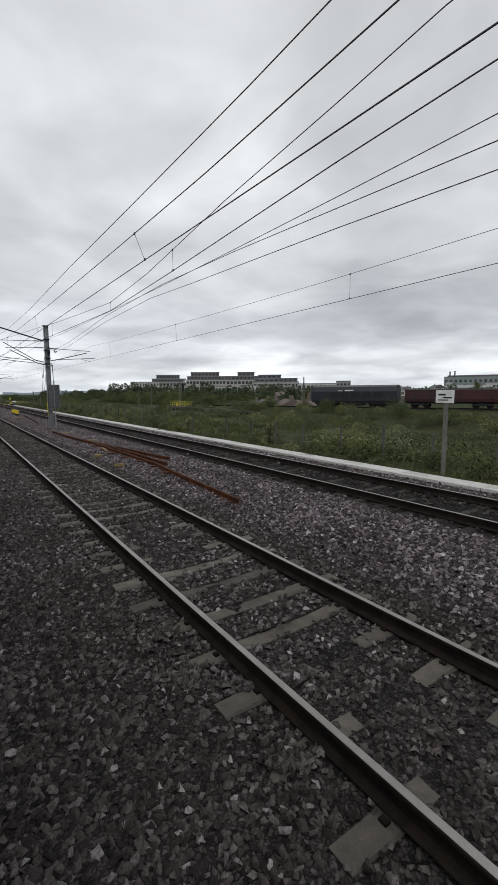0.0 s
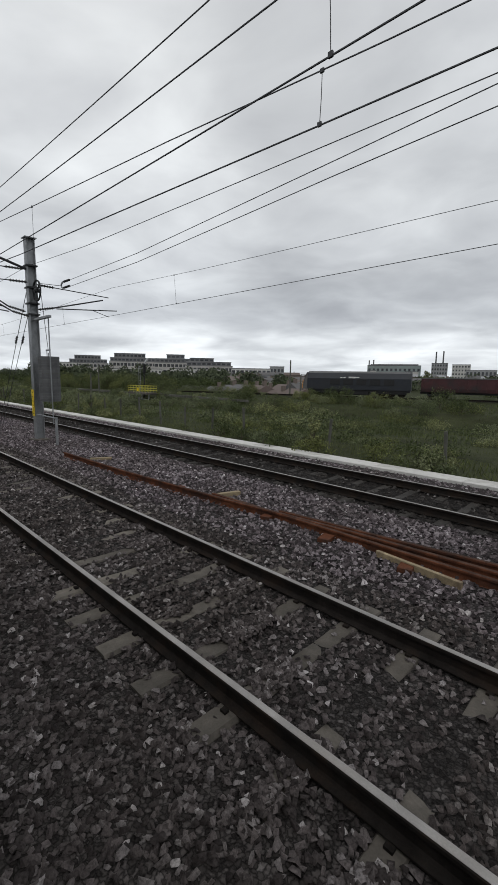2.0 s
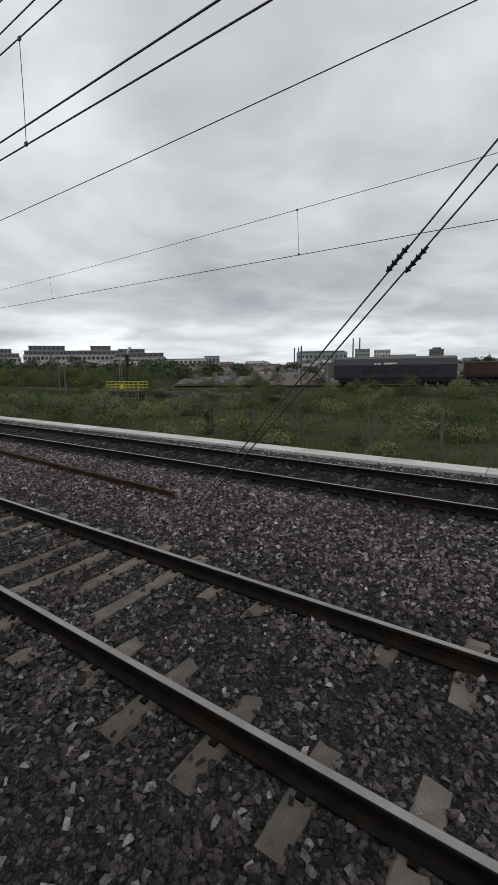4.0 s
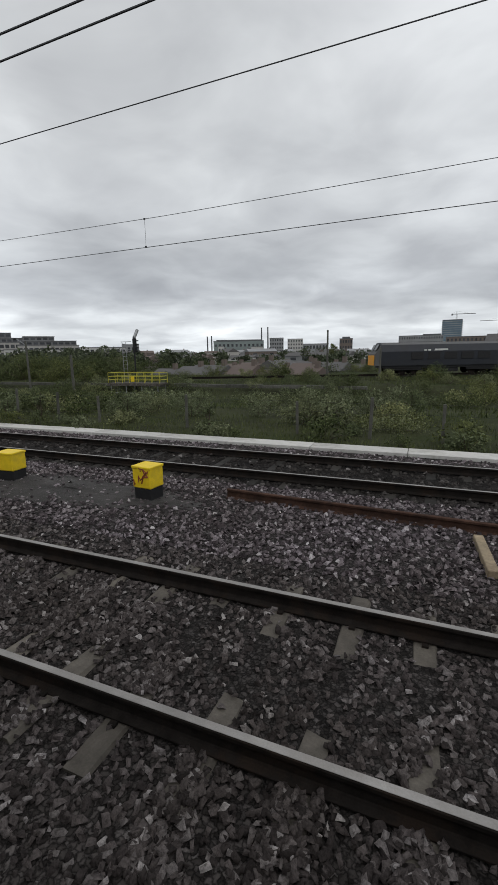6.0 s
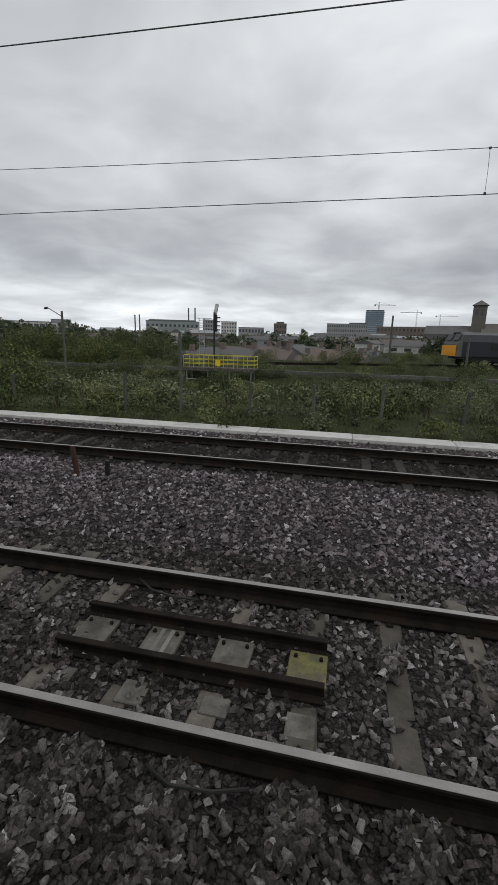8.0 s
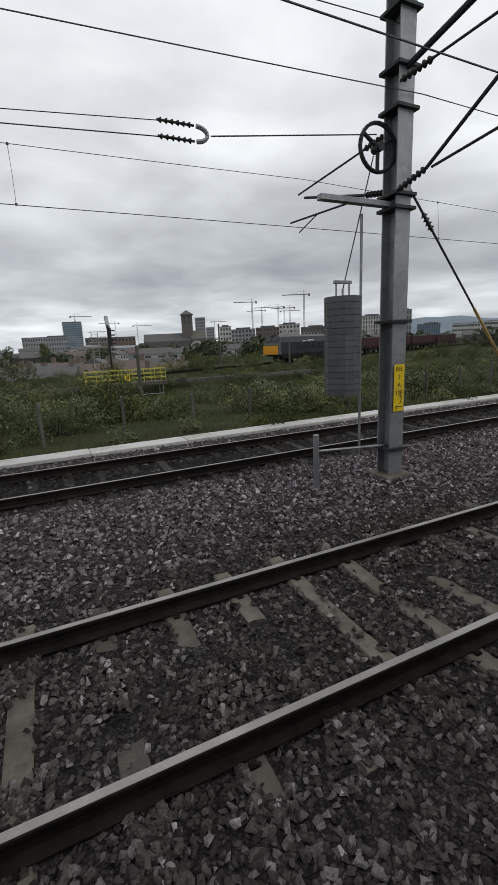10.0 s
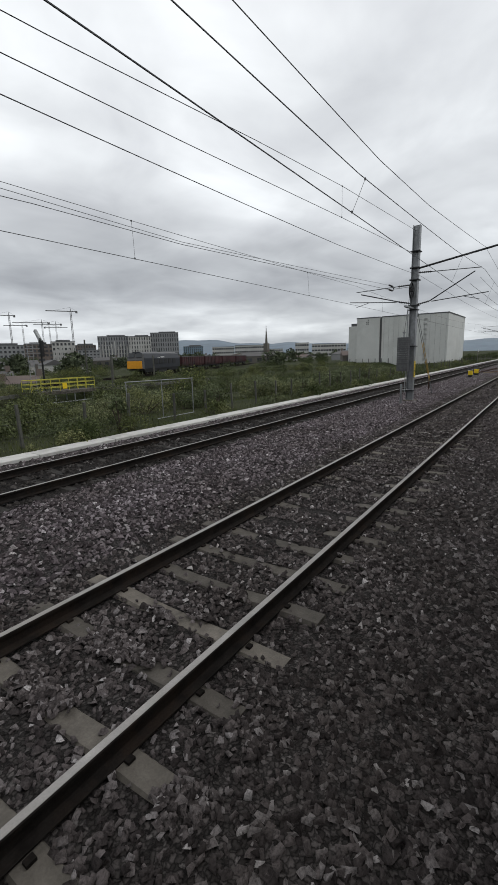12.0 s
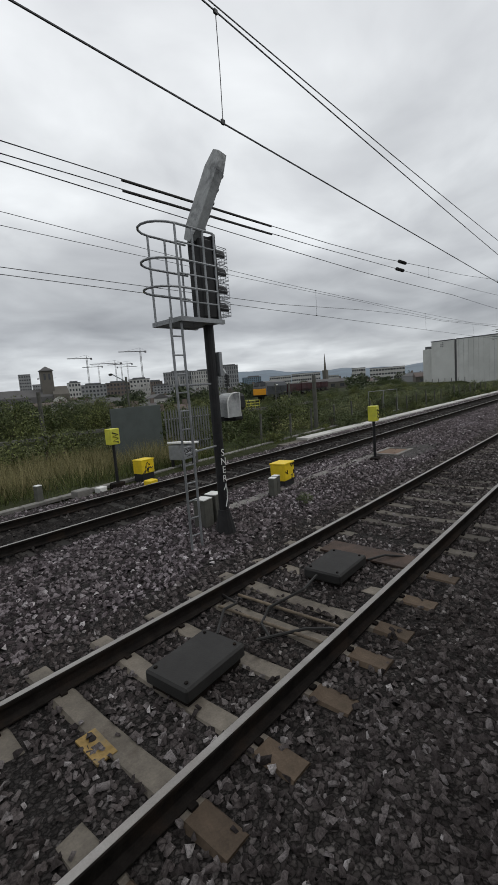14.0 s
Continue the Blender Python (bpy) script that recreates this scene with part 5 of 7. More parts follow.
M_PIPE = material("dull_tan_pipe", (0.17, 0.135, 0.098), var=0.3, scale=6, fine=40, tint=(0.11, 0.09, 0.07), bump=0.2)
M_STAIN = material("ochre_paint_stain", (0.30, 0.20, 0.07), var=0.35, scale=7, fine=50, tint=(0.17, 0.14, 0.09), bump=0.3)
M_MAG = material("dark_grey_composite", (0.03, 0.029, 0.028), var=0.2, scale=4, fine=60, rough=0.75, bump=0.15)
track_magnet((-97, 2.85, -0.14), 4)
track_magnet((-94.55, 2.86, -0.14), 2)
for k, pts in enumerate(([(-96.6, 3.0, -0.06), (-96.25, 3.25, -0.03), (-95.95, 3.35, -0.12), (-95.85, 3.75, -0.14)], [(-94.95, 2.9, -0.06), (-95.45, 2.75, 0.0), (-95.85, 2.95, -0.1), (-96.1, 2.85, -0.14), (-96.25, 2.6, -0.15)],
                         [(-94.15, 2.6, -0.08), (-93.85, 2.5, -0.1), (-93.65, 2.3, -0.15)], [(-96.35, 2.7, -0.14), (-95.95, 2.4, -0.12), (-95.75, 2.2, -0.15)])):
    tagged(part("track_cable", tube(B(), pts, 0.016, 6), M_RUBBER), "black cable looped between the rails", "cable", "cables in the track")
for y0, y1, x in ((2.15, 3.5, -96.03), (2.15, 3.5, -95.7)):
    tagged(part("cable_pipe", rod(B(), (x, y0, -0.14), (x - 0.06, y1, -0.14), 0.018), M_PIPE), "thin brown pipe lying across the sleepers", "pipe", "pipes in the track")
loose_block("painted_sleeper", (-98, 2.69), (-97.99, 3.03), 0.16, 0.02, -0.2, M_STAIN, "sleeper with a yellow paint stain", "sleeper")

loose_block("steel_plate", (-93.8, 2.15), (-93.8, 3.45), 0.42, 0.03, -0.172, material("brown_board", (0.085, 0.058, 0.045), var=0.35, scale=4, fine=40, rough=0.8, tint=(0.06, 0.045, 0.038), bump=0.3), "weathered brown plate lying between the rails", "plate")
for pts in ([(-49.08, 3.74, -0.15), (-48.76, 3.43, -0.08), (-48.5, 3.36, -0.07), (-48.31, 3.49, -0.15)], [(-48.05, 1.84, -0.16), (-47.86, 1.72, -0.1), (-47.62, 1.74, -0.1), (-47.43, 1.85, -0.16)]):
    tagged(part("track_cable", tube(B(), pts, 0.012, 6), M_RUBBER), "black cable looped between the rails", "cable", "cables in the track")

# ---- trough route, drain and markers by the signal ----
bm = B()
tr = thing("cable_trough", "row of flat concrete trough lids beside the path", "cable trough", (-89.95, 6.28, -0.115), kind="structure")
for k in range(7, 15):
    bm = B()
    box(bm, -0.485, 0.485, -0.14, 0.14, -0.05, 0.0, 0.006)
    o = part("lid", bm, M_SLAB, tr)
    o.matrix_basis = pose(-9.6 + k * 0.99, random.Random(k).uniform(-0.01, 0.01), 0, 0, 0, random.Random(k + 50).uniform(-0.8, 0.8))
tr = thing("cable_trough", "grey concrete edging beyond the far track", "cable trough", (-92.77, 11.6, -0.16), kind="structure")
for k in range(28):
    bm = B()
    box(bm, -0.485, 0.485, -0.13, 0.13, -0.06, 0.02, 0.006)
    o = part("lid", bm, M_SLAB, tr)
    o.matrix_basis = pose(-12 + k * 0.99, 0.085 * (k - 14) * 0.99 + random.Random(k).uniform(-0.01, 0.01), 0, 0, 0, 5 + random.Random(k + 50).uniform(-0.8, 0.8))


def drain():
    d = thing("drain_cover", "rusty plate in a pale concrete surround", "drain cover", (-85.7, 5.9, -0.13))
    for x0, x1, y0, y1 in ((-0.65, 0.65, -0.45, -0.33), (-0.65, 0.65, 0.33, 0.45), (-0.65, -0.53, -0.33, 0.33), (0.53, 0.65, -0.33, 0.33)):
        bm = B()
        box(bm, x0, x1, y0, y1, -0.05, 0.055, 0.006)
        part("kerb", bm, M_SLAB, d)
    bm = B()
    box(bm, -0.53, 0.53, -0.33, 0.33, -0.05, 0.035)
    part("plate", bm, material("rust_brown_plate", (0.17, 0.11, 0.075), var=0.25, scale=4, fine=50), d)


drain()


def marker_post(at, turn, label, head=M_YELGREEN):
    p = thing("marker_post", label, "marker post", at, turn, group="yellow-headed marker posts")
    part("post", rod(B(), (0, 0, -0.15), (0, 0, 1.25), 0.045, 10), M_BLACK, p)
    bm = B()
    box(bm, -0.16, 0.16, -0.13, 0.13, 1.2, 1.66, 0.015)
    h = part("head", bm, head, p, "yellow box head sprayed with a scrawl")
    r = random.Random(int(at[0] * 10))
    for f in range(2):
        bm = B()
        pts = []
        x, z = -0.1, 1.55
        for k in range(6):
            pts.append((x, -0.133, z))
            x, z = -x * r.uniform(0.7, 1.1), z - r.uniform(0.03, 0.075)
        tube(bm, pts, 0.02, 4)
        s = part("scrawl", bm, M_SPRAY, h)
        s.matrix_basis = pose(0, 0, 0, 0, 0, 90 * f) @ Matrix.Diagonal((1, 1.2 if f else 1, 1, 1))
    bm = B()
    box(bm, -0.22, 0.2, -0.12, 0.12, -0.1, 0.09, 0.03)
    part("footing", bm, M_RUST, p)


marker_post((-87.01, 5.88, -0.15), 12, "black post with a yellow box head beside a drain")
marker_post((-92.68, 11.2, -0.18), 8, "black post with a yellow box head by dry grass")




def peg(at, h, w=0.13, label="grey concrete peg with a white top"):
    p = thing("concrete_peg", label, "marker peg", at, 10, group="concrete pegs")
    bm = B()
    box(bm, -w / 2, w / 2, -w / 2, w / 2, -0.1, h, 0.01)
    part("shaft", bm, M_POST, p)
    bm = B()
    box(bm, -w / 2, w / 2, -w / 2, w / 2, h, h + 0.02, 0.004)
    part("cap", bm, M_WHITE, p)


for at, h, w in (((-91.88, 6.02, -0.14), 0.42, 0.15), ((-91.66, 6.1, -0.14), 0.42, 0.15), ((-94.1, 5.9, -0.14), 0.5, 0.26), ((-93.77, 5.95, -0.14), 0.52, 0.26), ((-94.85, 11.4, -0.2), 0.45, 0.16), ((-89.29, 11.6, -0.2), 0.5, 0.14)):
    peg(at, h, w)
loose_block("concrete_block", (-94.2, 10.8), (-93.75, 10.86), 0.3, 0.22, -0.2, M_SLAB, "low concrete block with painted bars on it", "concrete block", "low blocks by the far track")
loose_block("concrete_block", (-93.5, 10.9), (-93.25, 10.95), 0.22, 0.14, -0.2, M_WHITE, "small white-topped concrete block", "concrete block", "low blocks by the far track")
loose_block("cable_box", (-92.54, 9.95), (-92.23, 10.0), 0.26, 0.22, -0.2, M_YELLOW, "small yellow box beside the far rail", "equipment box")


# ---- colour light signal ----
def signal():
    s = thing("railway_signal", "black signal post with caged platform, four lamps and tilted indicator", "railway signal", (-94.15, 5.3, -0.15), 0)
    part("post", rod(B(), (0, 0, 0), (0, 0, 3.75), 0.085, 14), M_BLACK, s)
    part("base", rod(B(), (0, 0, -0.1), (0, 0, 0.42), 0.21, 14, 0.1), M_BLACK, s, "flared black foot")
    # sprayed letters down the post, and a run of paint below them
    for ch, z in zip("SNER", (1.42, 1.27, 1.12, 0.97)):
        lettering(ch, 0.17, 0.0, -0.088, z, M_WHITE, s)
    bm = B()
    tube(bm, [(-0.035, -0.088, 0.78), (0.01, -0.09, 0.88), (0.03, -0.088, 0.74), (0.015, -0.089, 0.6), (-0.03, -0.093, 0.48)], 0.012, 4)
    part("painted_mark", bm, M_WHITE, s, "run of white paint")
    bm = B()
    for k in range(22):
        box(bm, -0.76 + k * 0.039, -0.748 + k * 0.039, -0.22, 0.38, 3.56, 3.6)
    box(bm, -0.8, 0.12, -0.28, -0.22, 3.55, 3.62)
    box(bm, -0.8, 0.12, 0.38, 0.44, 3.55, 3.62)
    box(bm, -0.8, -0.76, -0.22, 0.38, 3.55, 3.62)
    part("platform", bm, M_GALV, s, "grey steel platform grating")
    # lamp unit on the side that faces the coming trains
    bm = B()
    box(bm, -0.19, 0.12, -0.14, 0.14, 3.66, 4.9, 0.02)
    head = part("lamp_unit", bm, M_BLACK, s, "black four-aspect lamp unit")
    bm = B()
    box(bm, 0.12, 0.14, -0.19, 0.17, 3.6, 4.98, 0.004)
    part("backboard", bm, M_BLACK, head)
    for k in range(4):
        z = 3.84 + k * 0.29
        bm = B()
        rod(bm, (0.14, 0, z), (0.17, 0, z), 0.105, 16)
        # long hood, open underneath
        arc = [(0.115 * math.cos(a), 0.115 * math.sin(a)) for a in np.linspace(-0.5, math.pi + 0.5, 13)]
        rows = [[bm.verts.new((x, y * s, z + q * s)) for y, q in arc] for x, s in ((0.14, 1.0), (0.42, 0.95), (0.42, 0.88), (0.14, 0.92))]
        for p, q in zip(rows, rows[1:]):
            for i in range(12):
                bm.faces.new((p[i], p[i + 1], q[i + 1], q[i]))
        part("hood", bm, M_BLACK, head, "black lamp hood")
        bm = B()
        for j in range(5):
            a = -0.12 + j * 0.06
            tube(bm, [(0.15, -0.14, z + a), (0.44, -0.13, z + a * 0.9), (0.47, 0.0, z + a * 0.9), (0.44, 0.13, z + a * 0.9), (0.15, 0.14, z + a)], 0.0045, 4)
        for j in range(5):
            a = -0.12 + j * 0.06
            tube(bm, [(0.17, a, z - 0.13), (0.45, a, z - 0.12), (0.45, a, z + 0.12), (0.17, a, z + 0.13)], 0.0045, 4)
        part("lamp_guard", bm, M_GALV, head, "wire mesh guard round the lamp")
    # tilted route indicator on top
    bm = B()
    pf = [(-0.08, 0.0), (-0.145, 0.22), (-0.145, 1.08), (-0.07, 1.32), (0.07, 1.32), (0.145, 1.08), (0.145, 0.22), (0.08, 0.0)]
    extrude_profile(bm, pf, -0.10, 0.06)
    ind = part("indicator", bm, M_INDIC, s, "tilted grey route indicator with streaks")
    ind.matrix_basis = pose(-0.19, 0.02, 4.85, 28, 9, 0)
    part("face_board", box(B(), 0.06, 0.075, -0.12, 0.12, 0.2, 1.12), M_BLACK, ind)
    for k in range(5):
        part("indicator_lamp", rod(B(), (0.07, 0, 0.26 + k * 0.2), (0.16, 0, 0.25 + k * 0.2), 0.036, 10), M_BLACK, ind)
    part("bracket", box(B(), -0.22, 0.08, -0.08, 0.08, 4.8, 4.96), M_BLACK, s)
    # safety cage round the platform
    def ring(z, name="cage_hoop"):
        pts = [(0.02, -0.25, z), (-0.6, -0.25, z)] + [(-0.7 - 0.40 * math.sin(t), 0.08 - 0.33 * math.cos(t), z) for t in np.linspace(0.1, math.pi - 0.1, 9)] + [(-0.6, 0.41, z), (0.02, 0.41, z)]
        part(name, tube(B(), pts, 0.018, 6), M_GALV, s, "curved steel hoop of the cage")
    for z in (4.05, 4.45, 4.95):
        ring(z)
    for x, y in ((-0.75, -0.25), (-0.42, -0.25), (-0.2, -0.25), (0.03, -0.25), (-0.75, 0.41), (-0.42, 0.41), (-0.1, 0.41)):
        part("cage_upright", rod(B(), (x, y, 3.6), (x, y, 4.95), 0.018, 6), M_GALV, s)
    for z in (3.85, 4.25, 4.7):
        part("cage_rail", rod(B(), (-0.75, -0.25, z), (0.03, -0.25, z), 0.014, 6), M_GALV, s)
    # ladder
    for x in (-0.95, -0.74):
        part("ladder_rail", rod(B(), (x, -0.2, 0.0), (x, -0.2, 3.6), 0.02, 6), M_GALV, s)
    for k in range(12):
        part("rung", rod(B(), (-0.95, -0.2, 0.25 + k * 0.28), (-0.74, -0.2, 0.25 + k * 0.28), 0.012, 6), M_GALV, s)
    for z in (1.55, 2.6):
        part("ladder_stay", rod(B(), (-0.9, -0.2, z), (0, 0, z), 0.016, 6), M_GALV, s)
    # side box and plate on the post
    bm = B()
    box(bm, 0.09, 0.16, -0.11, 0.11, 2.72, 3.12, 0.006)
    part("plate_box", bm, M_GALV, s)
    # ground-position unit on an arm
    arm = part("arm", box(B(), 0.0, 0.55, 0.0, 0.09, 1.94, 2.02), M_BLACK, s)
    bm = B()
    edge = [(0.0, 0.0), (0.32, 0.0), (0.32, 0.42), (0.2, 0.42)] + [(0.2 - 0.2 * math.sin(q), 0.22 + 0.2 * math.cos(q)) for q in np.linspace(0.25, 1.57, 7)]
    lo, hi = [bm.verts.new((0.2 + p, -0.1, 2.0 + q)) for p, q in edge], [bm.verts.new((0.2 + p, 0.18, 2.0 + q)) for p, q in edge]
    n = len(edge)
    for k in range(n):
        bm.faces.new((lo[k], lo[(k + 1) % n], hi[(k + 1) % n], hi[k]))
    bm.faces.new(lo)
    bm.faces.new(hi[::-1])
    bmesh.ops.recalc_face_normals(bm, faces=bm.faces)
    u = part("subsidiary_lamp", bm, M_INDIC, s, "grey round-shouldered subsidiary lamp with black hood")
    part("rim", tube(B(), [(0.2 + p, -0.102, 2.0 + q) for p, q in edge[1:]] + [(0.2, -0.102, 2.0)], 0.012, 5), M_WHITE, u, "pale worn rim")
    bm = B()
    box(bm, 0.5, 0.72, -0.08, 0.2, 2.1, 2.4, 0.05)
    box(bm, 0.42, 0.66, -0.04, 0.14, 1.92, 2.08, 0.03)
    part("lamp_hood", bm, M_BLACK, u)


M_INDIC = material("streaked_grey_paint", (0.36, 0.37, 0.37), var=0.25, scale=5, fine=30, tint=(0.13, 0.135, 0.14), rough=0.55, bump=0.05)
signal()


def cabinet():
    c = thing("lineside_cabinet", "tilted white-lidded cabinet on legs covered in scrawls", "cabinet", (-89.85, 11.6, -0.2), 15)
    bm = B()
    box(bm, -0.38, 0.38, -0.3, 0.3, 0.3, 0.8, 0.02)
    o = part("body", bm, M_GALV, c)
    r = random.Random(9)
    for k in range(5):
        pts = [(r.uniform(-0.33, 0.33), -0.305, r.uniform(0.36, 0.75)) for j in range(3)]
        part("scrawl", tube(B(), pts, 0.014, 4), M_SPRAY, o)
    bm = B()
    box(bm, -0.45, 0.45, -0.36, 0.36, 0.8, 0.88, 0.02)
    l = part("lid", bm, M_WHITE, c)
    l.matrix_basis = pose(0, 0, 0, 0, 6, 0)
    for x in (-0.3, 0.3):
        for y in (-0.22, 0.22):
            bm = B()
            box(bm, x - 0.04, x + 0.04, y - 0.04, y + 0.04, -0.1, 0.3)
            part("leg", bm, M_BLACK, c)


cabinet()


M_PALE = material("dull_grey_pale", (0.15, 0.155, 0.155), var=0.2, scale=4, fine=40, rough=0.6, tint=(0.10, 0.105, 0.10), bump=0.05)


def palisade():
    f = thing("palisade_fence", "short run of grey steel palisade with a sheeted gate", "fence", (-86.94, 16.2, -0.45), -8, kind="structure")
    for k in range(17):
        bm = B()
        x = k * 0.15
        a = [(x - 0.035, 0), (x + 0.035, 0), (x + 0.035, 1.95), (x, 2.1), (x - 0.035, 1.95)]
        v = [bm.verts.new((p, -0.01, q)) for p, q in a]
        w = [bm.verts.new((p, 0.012, q)) for p, q in a]
        for i in range(5):
            bm.faces.new((v[i], v[(i + 1) % 5], w[(i + 1) % 5], w[i]))
        bm.faces.new(v)
        bm.faces.new(w[::-1])
        bmesh.ops.recalc_face_normals(bm, faces=bm.faces)
        part("pale", bm, M_PALE, f)
    for z in (0.4, 1.6):
        bm = B()
        box(bm, -0.1, 2.5, 0.013, 0.05, z, z + 0.05)
        part("fence_rail", bm, M_GALV, f)
    bm = B()
    box(bm, -2.6, -0.2, 0, 0.06, 0.1, 2.35, 0.01)
    part("gate_sheet", bm, M_GATE, f, "flat grey-green gate sheet")


M_GATE = material("grey_green_sheet", (0.075, 0.088, 0.084), var=0.12, scale=2, fine=30, rough=0.6, tint=(0.085, 0.10, 0.095), bump=0.05)
palisade()


# ---- tube frame in the scrub and the kerb along the rim of the bank ----
fr = thing("tube_frame", "bare galvanised tube frame standing in the scrub", "barrier", (-70.19, 14.3, -0.35), -13)
for x in (0.0, 1.68, 3.3):
    part("upright", rod(B(), (x, 0, -0.2), (x, 0, 1.75), 0.02), M_GALV, fr)
part("top_tube", rod(B(), (-0.05, 0, 1.75), (3.35, 0, 1.75), 0.02), M_GALV, fr)
part("low_tube", rod(B(), (1.2, -0.3, 0.12), (3.2, -0.2, 0.2), 0.02), M_GALV, fr)
rim = thing("cable_trough", "long low concrete kerb along the rim of the bank", "kerb", (1.5, 39.7, -0.8), kind="structure")
for k in range(26):
    bm = B()
    q = random.Random(k + 7)
    box(bm, -88 + k * 2.0, -86.04 + k * 2.0, -0.15, 0.15, -0.1, 0.24 + q.uniform(-0.05, 0.04), 0.02)
    part("kerb", bm, M_POST, rim)

# ---- sign by the coping and the line fence ----
def lineside_sign():
    s = thing("lineside_sign", "small white sign with dark bars on a grey post", "sign", (14.8, 12.15, -0.2), 0)
    bm = B()
    box(bm, -0.05, 0.05, -0.05, 0.05, -0.1, 2.55, 0.006)
    part("post", bm, M_SLAB, s)
    bm = B()
    box(bm, -0.30, 0.28, -0.075, -0.052, 2.2, 2.58, 0.004)
    b = part("board", bm, M_WHITE, s)
    for x, z, w, h in ((-0.1, 2.45, 0.12, 0.05), (0.08, 2.36, 0.14, 0.04), (-0.06, 2.29, 0.17, 0.03)):
        bm = B()
        box(bm, x - w, x + w, -0.079, -0.0755, z - h / 2, z + h / 2)
        part("bar", bm, M_BLACK, b)


lineside_sign()


def line_fence():
    f = thing("line_fence", "old post and wire fence behind the coping", "fence", (0, 13.1, 0), kind="structure")
    bm = B()
    box(bm, -0.045, 0.045, -0.04, 0.04, -0.3, 1.25, 0.01)
    me = bpy.data.meshes.new("fence_post")
    bm.to_mesh(me)
    bm.free()
    me.materials.append(M_POST)
    for i in range(62):
        x = -84 + i * 2.12
        k = random.Random(i + 100)
        if k.random() < 0.12:
            continue
        p = new("fence_post", me)
        p.parent = f
        y = 0.35 * math.sin(x * 0.11) + k.uniform(-0.06, 0.06)
        p.matrix_basis = pose(x + k.uniform(-0.15, 0.15), y, float(ground_height(np.array(x), np.array(13.1 + y))), k.uniform(-3, 3), k.uniform(-3, 3), k.uniform(-20, 20)) @ Matrix.Diagonal((1, 1, k.uniform(0.85, 1.1), 1))
    for z in (0.35, 0.8, 1.1):
        pts = [(x, 0.35 * math.sin(x * 0.11) - 0.06, z - 0.25 + 0.02 * math.sin(x * 1.7)) for x in np.arange(-84, 46.5, 2.12)]
        part("fence_wire", tube(B(), pts, 0.003, 4), M_DARKSTEEL, f)


line_fence()


# ---- access platform and the signal behind it ----
def access_platform():
    p = thing("access_platform", "yellow-railed steel access platform on posts", "platform", (-58.28, 38.25, -1.18), 0)
    bm = B()
    box(bm, -3.32, 3.32, -0.8, 0.8, 0.62, 0.78, 0.01)
    part("deck", bm, M_CONC, p)
    for x in (-3.0, -1.0, 1.0, 3.0):
        for y in (-0.7, 0.7):
            part("leg", rod(B(), (x, y, -0.7), (x, y, 0.62), 0.05), M_GALV, p)
    for y in (-0.75, 0.75):
        for z in (1.12, 1.48, 1.86):
            part("hand_rail", rod(B(), (-3.27, y, z), (3.27, y, z), 0.027), M_YELRAIL, p)
        for k in range(8):
            part("stanchion", rod(B(), (-3.27 + k * 0.934, y, 0.78), (-3.27 + k * 0.934, y, 1.86), 0.027), M_YELRAIL, p)
    for x in (-3.27, 3.27):
        for z in (1.12, 1.48, 1.86):
            part("end_rail", rod(B(), (x, -0.75, z), (x, 0.75, z), 0.027), M_YELRAIL, p)
    part("brace", rod(B(), (-3.0, -0.7, -0.28), (3.0, -0.7, -0.28), 0.04), M_GALV, p)
    # toe board daubed with dark scrawls
    bm = B()
    box(bm, -3.32, 3.32, -0.835, -0.8, 0.5, 0.8, 0.005)
    toe = part("toe_board", bm, M_CONC, p)
    q = random.Random(9)
    for k in range(16):
        x = -3.0 + k * 0.39
        part("scrawl", tube(B(), [(x + dx, -0.84, 0.65 + q.uniform(-0.1, 0.1)) for dx in (0.0, 0.1, 0.18, 0.28)], 0.022, 4), M_SPRAY, toe)
    bm = B()
    box(bm, -0.25, 0.2, -0.83, -0.79, 0.95, 1.5, 0.01)
    part("notice", bm, M_YELLOW, p)


M_YELRAIL = material("yellow_rail_paint", (0.44, 0.41, 0.05), var=0.12, scale=4, fine=30, rough=0.5, bump=0)
access_platform()


def far_signal():
    s = thing("railway_signal", "dark signal post with a tilted head seen from the side", "railway signal", (-59.2, 39.25, -1.25), 0)
    s.scale = (1, 1, 1.06)
    part("post", rod(B(), (0, 0, 0), (0, 0, 5.4), 0.085, 10), M_BLACK, s)
    bm = B()
    box(bm, -0.05, 0.24, -0.2, 0.2, 3.8, 5.2, 0.03)
    part("lamp_unit", bm, M_BLACK, s)
    for k in range(4):
        bm = B()
        box(bm, 0.24, 0.55, -0.11, 0.11, 3.9 + k * 0.34, 4.0 + k * 0.34, 0.02)
        part("hood", bm, M_BLACK, s)
    bm = B()
    box(bm, -0.15, 0.15, -0.14, 0.14, 0, 1.15, 0.05)
    o = part("indicator", bm, M_INDIC, s)
    o.matrix_basis = pose(0.05, 0, 5.2, -38, 0, 0)
    for x in (-1.4, -0.9):
        part("ladder_rail", rod(B(), (x, -0.2, 0.6), (x, -0.2, 4.9), 0.03, 6), M_GALV, s)
    for k in range(10):
        part("rung", rod(B(), (-1.4, -0.2, 0.9 + k * 0.42), (-0.9, -0.2, 0.9 + k * 0.42), 0.02, 6), M_GALV, s)
    for z in (4.1, 4.5, 4.9):
        part("cage_rail", rod(B(), (-1.6, -0.2, z), (-0.2, -0.2, z), 0.025, 6), M_GALV, s)


far_signal()


